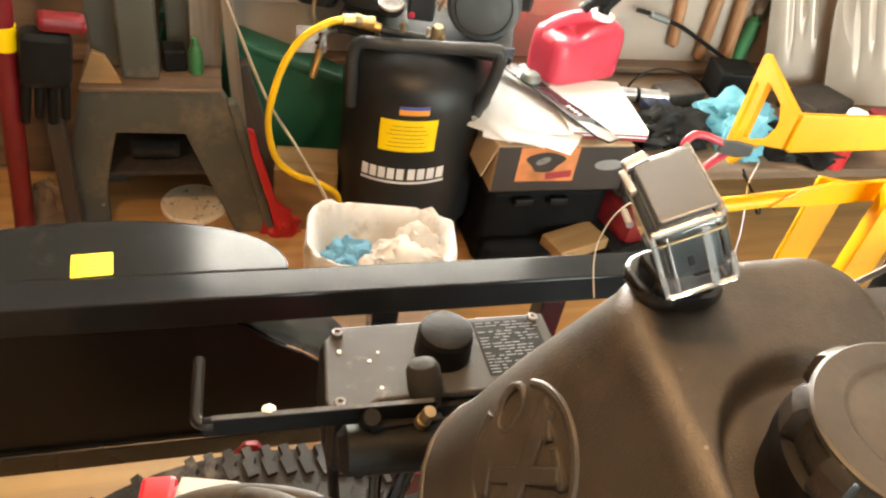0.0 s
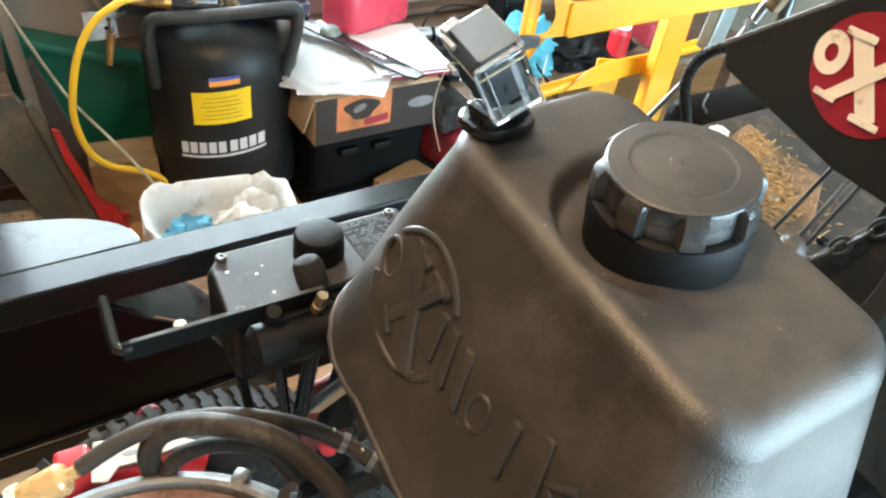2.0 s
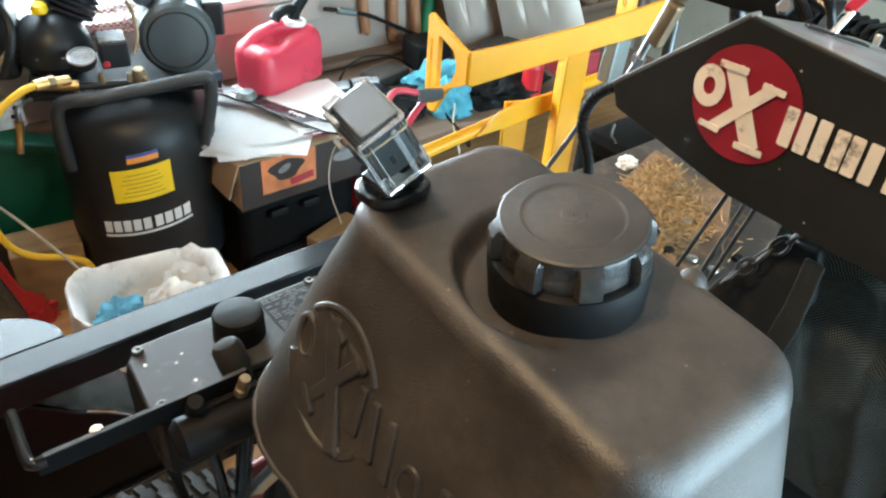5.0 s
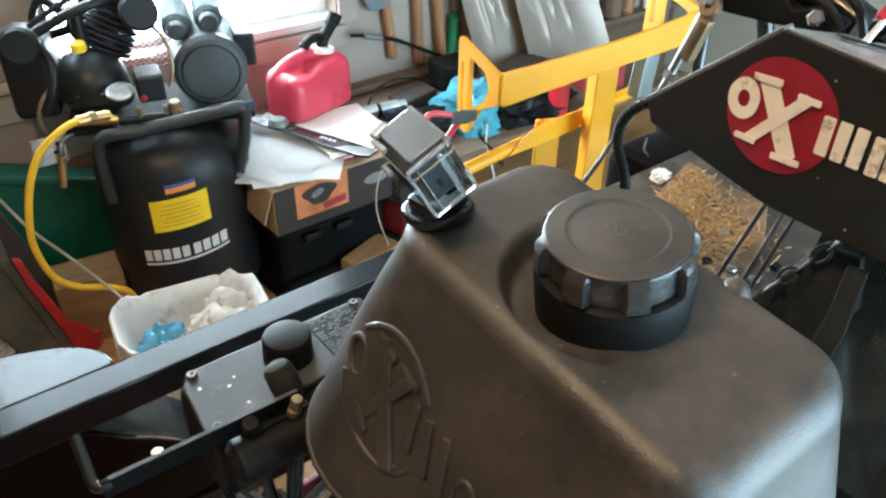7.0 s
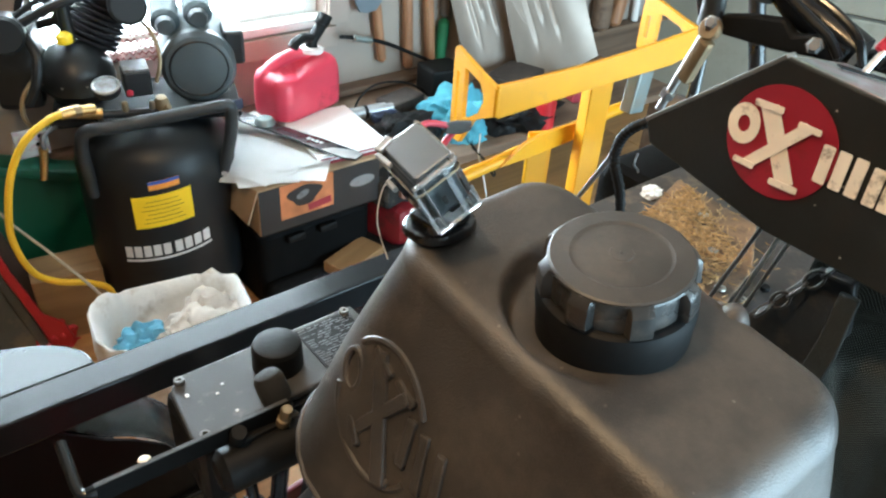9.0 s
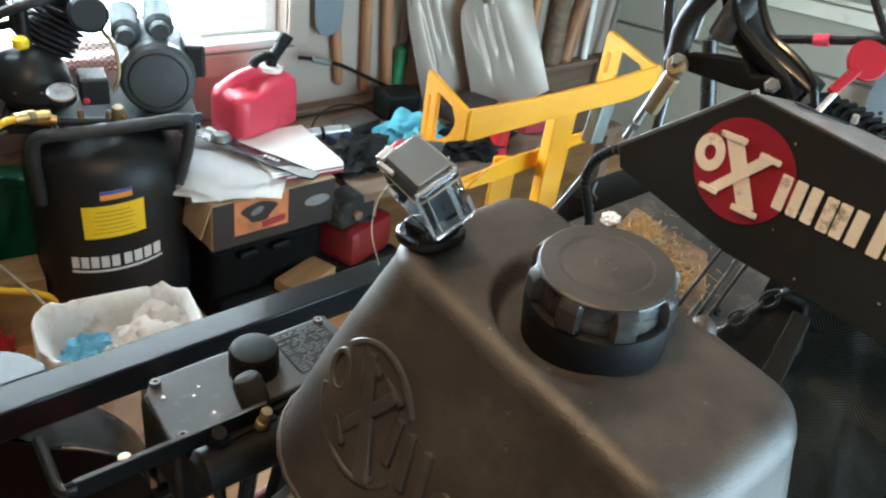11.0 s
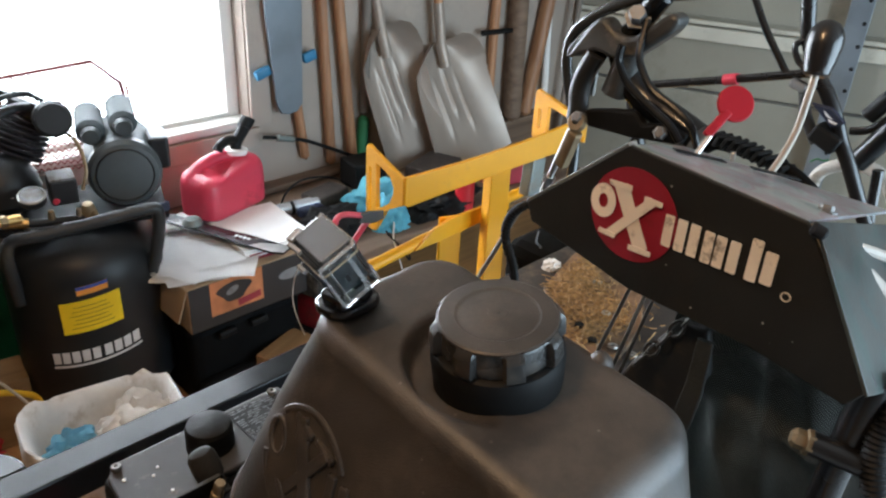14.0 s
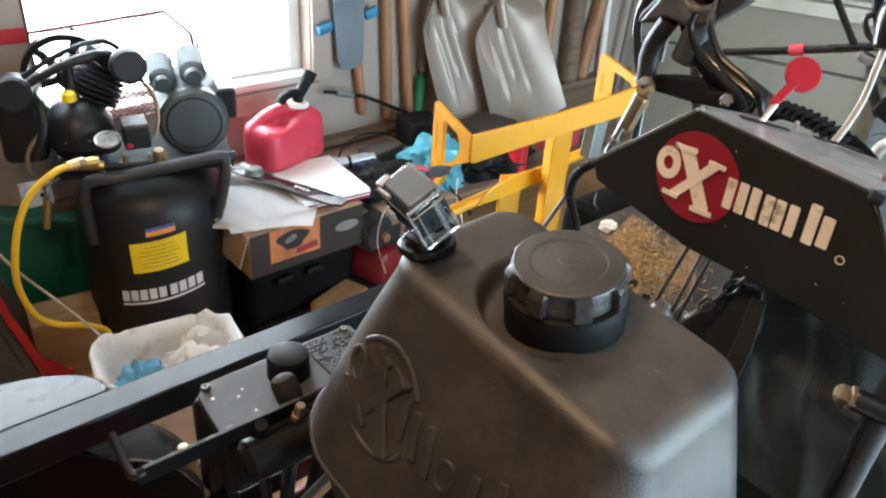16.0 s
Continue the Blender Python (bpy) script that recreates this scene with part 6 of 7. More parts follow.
part("belt_cover", box((0.105, 0.15, 0.20), (-0.280, 0.075, 0.700), bevel=0.02), comp_black, comp)
part("intake_pipe", tube([(-0.235, -0.02, 0.790), (-0.215, -0.055, 0.755), (-0.225, -0.075, 0.700), (-0.250, -0.075, 0.650)], 0.011, 10), comp_black, comp)
plate = prism([(-0.036, -0.034), (0.036, -0.034), (0.036, 0.030), (0.028, 0.034), (-0.036, 0.034)], 0.004, basis((0.293, 1.752, 0.573), (1, 0, 0), (0, 0, 1)), bevel=0.001)
plate.transform(pose(0.575, 1.77, 0, 0, 0, -20).inverted())
plate = part("bracket_plate", plate, bright_zinc, comp, "galvanised bracket plate with two holes")
for dx, dz in ((0.012, -0.006), (0.020, 0.014)):
    hole = lathe([(0, 0.0008), (0.005, 0.0008), (0.0055, 0)], (0.293 + dx, 1.7478, 0.573 + dz), (0, -1, 0), 14)
    hole.transform(pose(0.575, 1.77, 0, 0, 0, -20).inverted())
    part("plate_hole", hole, fin_black, plate)
for k in range(10):
    a = radians(36 * k)
    part("case_bolt", lathe([(0, 0.006), (0.0045, 0.006), (0.0055, 0.003), (0.0055, 0)], (-0.150 + 0.082 * math.cos(a), 0.02 + 0.082 * math.sin(a), 0.676), (math.cos(a), math.sin(a), 0.9), 6), dark_steel, comp)
for p, q, r, m in (((-0.100, -0.128, 0.634), (-0.100, -0.128, 0.600), 0.007, steel), ((-0.045, -0.118, 0.628), (-0.045, -0.122, 0.660), 0.008, dull_gold), ((0.012, -0.108, 0.625), (0.014, -0.112, 0.654), 0.007, steel), ((0.030, -0.104, 0.624), (0.052, -0.118, 0.640), 0.009, dull_gold), ((-0.120, -0.126, 0.638), (-0.120, -0.132, 0.662), 0.010, brass)):
    part("pipe_fitting", rod(p, q, r, r * 0.85, seg=12, round_end=0.002), m, comp)
part("unloader_line", tube([(0.030, -0.090, 0.690), (0.045, -0.080, 0.740), (0.030, -0.040, 0.800), (-0.030, 0.030, 0.830)], 0.0045, 8), dull_gold, comp, "thin copper unloader line")
part("head_pipe", tube([(-0.030, 0.070, 0.870), (-0.060, 0.010, 0.905), (-0.120, -0.015, 0.900), (-0.190, -0.020, 0.868), (-0.245, -0.022, 0.835)], 0.0065, 10), comp_black, pump)
for k in range(5):
    part("head_bolt", lathe([(0, 0.007), (0.006, 0.007), (0.007, 0.003), (0.007, 0)], Vector((-0.060, 0.092, 0.830)) + Vector((0.0135, 0.006, 0.0255)) + Vector((0.040 * math.cos(k * 1.256), 0.040 * math.sin(k * 1.256), -0.020 * math.cos(k * 1.256))), (0.45, 0.2, 0.85), 6), steel, pump)
part("drain_valve", rod((-0.236, -0.118, 0.556), (-0.252, -0.118, 0.478), 0.010, 0.008), brass, comp, "brass drain valve")
part("valve_pipe", tube([(-0.236, -0.118, 0.556), (-0.232, -0.112, 0.585), (-0.205, -0.08, 0.592)], 0.006, 8), dark_steel, comp)
part("copper_line", tube([(-0.225, -0.02, 0.70), (-0.262, -0.05, 0.66), (-0.270, -0.06, 0.61), (-0.250, -0.05, 0.57)], 0.0055, 10), dull_gold, comp)
air_hose = solo("air_hose", tube([(0.345, 1.590, 0.6972), (0.308, 1.585, 0.692), (0.253, 1.585, 0.655), (0.213, 1.588, 0.588), (0.188, 1.590, 0.500), (0.181, 1.592, 0.426), (0.200, 1.595, 0.340), (0.245, 1.598, 0.290), (0.317, 1.600, 0.254), (0.36, 1.60, 0.20), (0.34, 1.58, 0.06), (0.30, 1.56, 0.012), (0.24, 1.50, 0.011)], 0.0080, 12), yellow_hose, "yellow rubber air hose hanging from the compressor", "hose")
part("hose_ferrule", rod((0.335, 1.5885, 0.6970), (0.362, 1.5925, 0.6968), 0.0118, seg=14), brass, air_hose, "brass hose ferrule")
part("hose_nut", lathe([(0, 0), (0.0135, 0.0), (0.0140, 0.002), (0.0140, 0.014), (0, 0.014)], (0.362, 1.5925, 0.6965), (0.98, 0.16, -0.12), 6), dull_gold, air_hose)
part("hose_coupling", rod((0.376, 1.5948, 0.6945), (0.406, 1.6005, 0.6893), 0.0105, seg=14), brass, air_hose)

# thin cord tied to the rack's ear
solo("tie_cord", tube([(0.638, 0.62, 0.980), (0.638, 0.62, 0.974), (0.640, 0.622, 0.949), (0.651, 0.622, 0.917), (0.661, 0.62, 0.878), (0.668, 0.62, 0.84)], 0.0010, 6), white_paint, "thin pale cord hanging from the yellow rack", "cord")

# ---- cartons, papers, blade and fuel can beside the compressor ----
carton = thing("printed_carton", "black printed cardboard carton with an orange picture", "box", pose(0.905, 1.665, 0.296))
part("carton_body", box((0.37, 0.33, 0.135), (0, 0, 0.0675), bevel=0.003), cardboard, carton, "plain brown cardboard")
part("printed_front", box((0.366, 0.002, 0.131), (0, -0.1665, 0.0675)), box_print, carton, "black printed front")
part("printed_picture", box((0.158, 0.0012, 0.100), (-0.046, -0.1685, 0.083)), box_orange, carton, "orange picture with a dark shape")
part("picture_shape", prism([(0.048 * math.cos(a) * (1 + 0.25 * math.sin(3 * a)), 0.030 * math.sin(a)) for a in (2 * math.pi * k / 20 for k in range(20))], 0.0006, basis((-0.054, -0.1692, 0.090), (1, 0, 0), (0, 0, 1))), box_print, carton)
part("picture_shape", prism([(0.020 * math.cos(a), 0.010 * math.sin(a)) for a in (2 * math.pi * k / 12 for k in range(12))], 0.0004, basis((-0.060, -0.1699, 0.094), (1, 0, 0.4), (0, 0, 1))), cast_grey, carton)
part("picture_shape", box((0.070, 0.0010, 0.020), (-0.010, -0.1696, 0.052), (0, -6, 0)), box_red, carton)
part("printed_badge", prism(oval(0.040, 0.016), 0.0006, basis((0.125, -0.1692, 0.080), (1, 0, 0), (0, 0, 1))), cast_grey, carton)
part("carton_flap", prism([(0, 0), (0.33, 0), (0.31, 0.10), (0.02, 0.10)], 0.004, basis((-0.187, 0.165, 0.132), (0, -1, 0), (-0.16, 0, -0.7))), cardboard, carton)
crate = thing("tool_crate", "black plastic tool crate standing on the floor", "crate", pose(0.92, 1.70, 0))
part("crate_body", box((0.36, 0.30, 0.270), (0, 0, 0.135), bevel=0.03, seg=3), deep_black, crate)
part("crate_lid", box((0.40, 0.33, 0.028), (0, -0.01, 0.281), bevel=0.012, seg=3), deep_black, crate)
part("crate_step", box((0.38, 0.05, 0.11), (0.01, -0.165, 0.055), bevel=0.03, seg=3), deep_black, crate)
for x in (-0.08, 0.02):
    part("crate_catch", box((0.055, 0.016, 0.022), (x, -0.166, 0.236), (0, 0, 3), bevel=0.005), matt_black, crate)
red_case = thing("red_machine", "dusty red and black small engine on the floor", "engine", pose(1.20, 1.54, 0))
part("engine_cover", box((0.20, 0.16, 0.13), (0, 0, 0.20), (0, 0, 14), bevel=0.03), dark_red, red_case)
part("engine_base", box((0.24, 0.20, 0.14), (0, 0, 0.07), (0, 0, 14), bevel=0.02), matt_black, red_case)
part("engine_muffler", box((0.15, 0.09, 0.085), (-0.045, -0.02, 0.315), (0, 0, 14), bevel=0.012), rubber, red_case, "grey-brown dusty steel muffler box")
part("muffler_pipe", rod((-0.05, -0.065, 0.310), (-0.05, -0.085, 0.310), 0.014, round_end=0.003), rust_brown, red_case)
part("starter_cap", lathe([(0, 0.02), (0.05, 0.018), (0.06, 0)], (0.0, 0.0, 0.265), (0, 0, 1), 24), matt_black, red_case)
books = thing("booklet_stack", "stack of red-edged white booklets", "booklets", pose(1.035, 1.660, 0.4315, 0, 0, -6))
for k in range(5):
    part("booklet", box((0.215, 0.265, 0.0052), (0.002 * (k % 3 - 1), 0.002 * ((k * 2) % 3 - 1), 0.0026 + 0.0060 * k), (0, 0, 0.8 * (k % 2)), bevel=0.001, seg=1), box_red if k in (0, 2) else paper, books)


def sheet(w, d, place, turn, seed, label="loose white paper sheet lying on the carton"):
    bm = bmesh.new()
    n = 8
    g = [[bm.verts.new(((i / n - 0.5) * w, (j / n - 0.5) * d, 0.004 * (1 + noise.noise(Vector((i * 0.35, j * 0.35, seed)))) + 0.010 * max(0, abs(i / n - 0.5) + abs(j / n - 0.5) - 0.72))) for i in range(n + 1)] for j in range(n + 1)]
    for j in range(n):
        for i in range(n):
            bm.faces.new((g[j][i], g[j][i + 1], g[j + 1][i + 1], g[j + 1][i]))
    bmesh.ops.solidify(bm, geom=bm.faces[:], thickness=0.0008)
    return solo("paper_sheet", bm, paper, label, "paper", pose(*place, 0, 0, turn), group="loose papers on the carton", degrees=50)


solo("timber_offcut", box((0.17, 0.09, 0.035), (0, 0, 0.1425), bevel=0.004), plywood, "pale sawn timber offcut lying on the crate step", "timber", pose(1.00, 1.49, -0.0145, 0, 0, 18))
sheet(0.20, 0.27, (0.815, 1.645, 0.4325), -32, 1.0)
sheet(0.19, 0.25, (0.840, 1.590, 0.4385), 52, 5.0)
sheet(0.15, 0.20, (0.800, 1.570, 0.4355), 74, 9.0)
sheet(0.16, 0.20, (0.875, 1.810, 0.4330), 14, 13.0)
sheet(0.14, 0.19, (0.775, 1.600, 0.4410), 18, 17.0)
sheet(0.15, 0.21, (0.870, 1.640, 0.4435), -12, 21.0)
blade = thing("mower_blade", "long black steel mower blade with worn bright tips", "mower blade", basis((0.908, 1.680, 0.4700), (0.152, -0.40, 0.0), (0.4, 0.152, 0)))
part("blade_bar", prism([(-0.215, -0.012), (-0.20, -0.024), (-0.09, -0.026), (-0.05, -0.021), (0.05, -0.021), (0.09, -0.028), (0.21, -0.028), (0.242, -0.016), (0.240, 0.020), (0.225, 0.025), (0.09, 0.028), (0.05, 0.023), (-0.05, 0.023), (-0.09, 0.028), (-0.21, 0.022)], 0.006, bevel=0.0012), black_paint, blade)
part("blade_edge", prism([(0.135, -0.0272), (0.21, -0.0272), (0.2412, -0.0155), (0.2392, 0.0195), (0.215, 0.0235), (0.155, 0.0)], 0.0007, pose(0, 0, 0.0062)), steel, blade)
part("blade_hub", lathe([(0, 0.016), (0.020, 0.016), (0.026, 0.010), (0.030, 0.0), (0, 0)], (-0.085, 0.004, 0.006), (0, 0, 1), 20), zinc, blade)
for k in range(4):
    part("stamp_bar", box((0.009, 0.012 - 0.003 * (k % 2), 0.0004), (0.070 + 0.014 * k, 0.004, 0.0064), (0, 0, 12 * (k % 2))), white_print, blade)


def fuel_can():
    m = pose(1.030, 1.838, 0.463, 0, 0, 16) @ Matrix.Diagonal((1.04, 1.0, 0.90, 1))
    t = thing("fuel_can", "red plastic fuel can with black spout", "fuel can", m)
    W, D, H = 0.240, 0.145, 0.150

    def dent(x, y, z):
        """The hollow under the moulded grip."""
        return 0.040 * max((z - 0.10) / 0.068, 0) * math.exp(-((x + 0.035) / 0.055) ** 2) * (1 if y < 0.01 else 0.15)

    bm = bmesh.new()
    rings = []
    for s, z, shift in ((0.90, 0.0, 0), (0.985, 0.006, 0), (1.0, 0.020, 0), (1.0, 0.085, 0), (0.985, 0.120, 0), (0.93, 0.142, 0), (0.80, 0.156, 0.004), (0.55, 0.164, 0.012), (0.25, 0.168, 0.02)):
        rings.append([bm.verts.new((x * s + shift, y * s, z + 0.12 * x * (z / H) * 0.35 - dent(x * s, y * s, z))) for x, y in rounded(W, D, 0.042, 8)])
    for a, b in zip(rings, rings[1:]):
        for i in range(len(a)):
            j = (i + 1) % len(a)
            bm.faces.new((a[i], a[j], b[j], b[i]))
    bm.faces.new(rings[0][::-1])
    bm.faces.new(rings[-1])
    part("can_body", bm, red_plastic, t, degrees=50)
    part("can_handle", tube([(-0.094, 0.020, 0.080), (-0.096, 0.022, 0.122), (-0.075, 0.028, 0.144), (-0.030, 0.030, 0.158), (0.025, 0.022, 0.165), (0.060, 0.006, 0.158)], 0.021, 14), red_plastic, t)
    part("can_rib", box((0.030, 0.004, 0.060), (-0.050, -0.068, 0.055), bevel=0.002), red_plastic, t)
    part("can_rib", box((0.070, 0.004, 0.055), (0.045, -0.068, 0.060), bevel=0.002), red_plastic, t)
    part("can_collar", lathe([(0.018, 0.0), (0.031, 0.0), (0.033, 0.004), (0.033, 0.016), (0.026, 0.019), (0.018, 0.019)], (0.060, 0.000, 0.166), (0.15, 0, 1), 24), white_paint, t, "white screw collar")
    part("spout", tube([(0.060, 0.000, 0.175), (0.062, 0.0, 0.200), (0.074, 0.0, 0.216), (0.094, 0.0, 0.236), (0.108, 0.0, 0.256)], 0.017, 12), matt_black, t, "black pouring spout")
    part("spout_tip", rod((0.100, 0.0, 0.246), (0.122, 0.0, 0.272), 0.021), matt_black, t)
    part("spout_trigger", tube([(0.066, 0.0, 0.212), (0.030, 0.0, 0.222), (0.002, 0.0, 0.214), (-0.012, 0.0, 0.200)], 0.015, 10), matt_black, t)
    return t


fuel_can()

# ---- clutter on the low bench by the wall ----
bench = thing("low_bench", "low rough timber bench along the wall", "bench", pose(1.80, 1.76, 0))
part("bench_top", box((1.24, 0.56, 0.028), (0, 0, 0.346), bevel=0.004), brown_board, bench)
for x in (-0.58, 0.58):
    for y in (-0.24, 0.24):
        part("leg", box((0.05, 0.05, 0.332), (x, y, 0.166), bevel=0.003), brown_board, bench)
torch = thing("grease_gun", "white and chrome hand tool lying on the bench", "hand tool", pose(1.30, 1.83, 0.388, 0, 0, -12))
part("barrel", lathe([(0, 0), (0.019, 0), (0.021, 0.004), (0.021, 0.050), (0.018, 0.052), (0.018, 0.060), (0.0215, 0.062), (0.0215, 0.125), (0.017, 0.130), (0.017, 0.150), (0, 0.150)], (-0.09, 0, 0), (1, 0, 0.03), 24), latch_silver, torch)
part("band", lathe([(0.0185, 0), (0.0225, 0.001), (0.0225, 0.011), (0.0185, 0.012)], (-0.040, 0, 0.0012), (1, 0, 0.03), 24), matt_black, torch)
part("head", rod((-0.13, 0, 0), (-0.09, 0, 0), 0.017), steel, torch)
part("grip", box((0.09, 0.05, 0.035), (0.02, -0.030, -0.008), (0, 0, 20), bevel=0.012), tag_blue, torch)
crumple("shop_cloth", (0.13, 0.085, 0.09), (1.52, 1.70, 0.358), cyan_cloth, "crumpled light-blue cloth on the low bench", "cloth", 21, 0.9)
crumple("shop_cloth", (0.07, 0.06, 0.10), (1.47, 1.58, 0.358), cyan_cloth, "crumpled light-blue cloth on the low bench", "cloth", 33, 0.9)
crumple("black_bag", (0.12, 0.09, 0.07), (1.28, 1.66, 0.358), matt_black, "crumpled black plastic bag on the low bench", "bag", 41, 0.9)
crumple("black_bag", (0.15, 0.10, 0.08), (1.70, 1.58, 0.358), matt_black, "crumpled black plastic bag on the low bench", "bag", 47, 0.9)
for x, y, w, d, h, turn, m, label in ((1.42, 1.86, 0.15, 0.09, 0.045, 12, dark_timber, "dusty brown timber block on the low bench"), (1.62, 1.90, 0.13, 0.12, 0.10, -8, matt_black, "black plastic parts box on the low bench"), (1.88, 1.80, 0.20, 0.14, 0.06, 18, dark_timber, "dark timber offcut lying on the low bench"), (2.05, 1.62, 0.16, 0.12, 0.08, -14, box_red, "faded red cardboard box on the low bench")):
    solo("bench_box", box((w, d, h), (0, 0, h / 2), bevel=0.008), m, label, "box", pose(x, y, 0.3605, 0, 0, turn))
spray = thing("spray_can", "red spray can with a white cap", "spray can", pose(1.740, 1.505, 0.360))
part("can_body", lathe([(0, 0), (0.031, 0), (0.033, 0.004), (0.033, 0.120), (0.026, 0.136), (0, 0.136)], seg=28), red_paint, spray)
part("can_cap", lathe([(0.022, 0.134), (0.028, 0.136), (0.028, 0.166), (0.024, 0.172), (0, 0.172)], seg=24), white_paint, spray)
ringp = solo("red_pruner", tube([(0.514, 0.580, 1.014), (0.505, 0.580, 1.022), (0.503, 0.580, 1.033), (0.510, 0.580, 1.041), (0.521, 0.579, 1.041), (0.534, 0.577, 1.037), (0.545, 0.576, 1.033)], 0.0038, 12), red_plastic, "red-handled steel snips tucked into the yellow rack", "snips")
part("jaw", prism([(-0.006, -0.009), (0.014, -0.013), (0.029, -0.010), (0.029, 0.002), (0.010, 0.005), (-0.006, 0.004)], 0.004, basis((0.545, 0.576, 1.034), (1, -0.20, 0), (0, 0, 1)), bevel=0.001), chain_steel, ringp, "dull steel jaws")
part("lower_grip", tube([(0.556, 0.576, 1.026), (0.545, 0.578, 1.014), (0.532, 0.580, 0.996), (0.528, 0.582, 0.980)], 0.0042, 10), red_plastic, ringp)
solo("black_cable", tube([(1.29, 2.020, 0.575), (1.333, 2.015, 0.567), (1.446, 2.015, 0.534), (1.543, 2.015, 0.488), (1.66, 2.015, 0.428), (1.76, 2.01, 0.380), (1.80, 1.98, 0.366)], 0.0065, 8), matt_black, "black cable hanging along the wall to the bench", "cable")
solo("cable_joint", rod((1.335, 2.012, 0.567), (1.405, 2.012, 0.547), 0.011, round_end=0.003), zinc, "bright metal cable joint on the wall", "cable joint")
solo("thin_cable", tube([(1.262, 1.90, 0.3675), (1.29, 1.90, 0.415), (1.353, 1.90, 0.444), (1.446, 1.90, 0.433), (1.52, 1.90, 0.40), (1.56, 1.89, 0.3665)], 0.0035, 8), matt_black, "thin black cable looped on the bench", "cable")

# ---- tools on the wall ----
def handle_stick(x0, z0, x1, z1, y, r, material, label, name="garden_tool", category="garden tool"):
    return solo(name, rod((x0, y, z0), (x1, y, z1), r, round_end=r * 0.7), material, label, category, group="tool handles on the wall")


handle_stick(1.480, 0.444, 1.436, 0.76, 2.055, 0.017, handle_wood, "brown wooden tool handle hanging on the wall")
handle_stick(1.593, 0.398, 1.548, 1.32, 2.055, 0.019, handle_wood, "brown wooden tool handle hanging on the wall")
handle_stick(1.690, 0.392, 1.600, 1.32, 2.050, 0.020, handle_wood, "reddish wooden tool handle hanging on the wall")
handle_stick(1.729, 0.380, 1.746, 0.56, 2.052, 0.022, green_handle, "green tool grip standing against the wall")
handle_stick(1.746, 0.56, 1.770, 1.30, 2.052, 0.018, grey_wood, "grey weathered wooden tool handle on the wall")
handle_stick(2.441, 0.380, 2.452, 1.30, 2.050, 0.020, handle_wood, "reddish wooden tool handle hanging on the wall")
handle_stick(2.586, 0.380, 2.560, 1.30, 2.030, 0.042, brown_board, "wide brown weathered board standing against the wall", "wall_board", "board")
handle_stick(2.690, 0.380, 2.800, 0.95, 2.045, 0.032, handle_wood, "brown wooden tool handle hanging on the wall")
handle_stick(2.837, 0.380, 2.765, 1.30, 2.045, 0.016, white_paint, "white-painted pole standing in the corner", "pole", "pole")
handle_stick(2.90, 0.02, 2.985, 1.30, 2.00, 0.014, grey_wood, "grey weathered pole standing in the corner", "pole", "pole")
handle_stick(2.345, 0.800, 2.590, 0.790, 2.030, 0.011, matt_black, "black iron hook rail on the wall", "hook_rail", "hook")
saw = thing("wall_saw", "blue-grey steel blade hung on the wall with blue clips", "saw", pose(1.410, 2.045, 0.63))
part("saw_blade", prism([(-0.006, 0.0), (0.030, 0.004), (0.052, 0.030), (0.062, 0.34), (0.066, 0.70), (-0.085, 0.72), (-0.078, 0.34), (-0.050, 0.040), (-0.034, 0.008)], 0.010, Matrix(((1, 0, 0, 0), (0, 0, -1, 0), (0, 1, 0, 0), (0, 0, 0, 1))), bevel=0.002), saw_blue, saw)
part("blue_clip", box((0.060, 0.020, 0.034), (-0.098, -0.006, 0.155), (0, -18, 0), bevel=0.008), bright_blue, saw)
part("blue_clip", box((0.055, 0.020, 0.036), (0.088, -0.006, 0.186), (0, -14, 0), bevel=0.008), bright_blue, saw)


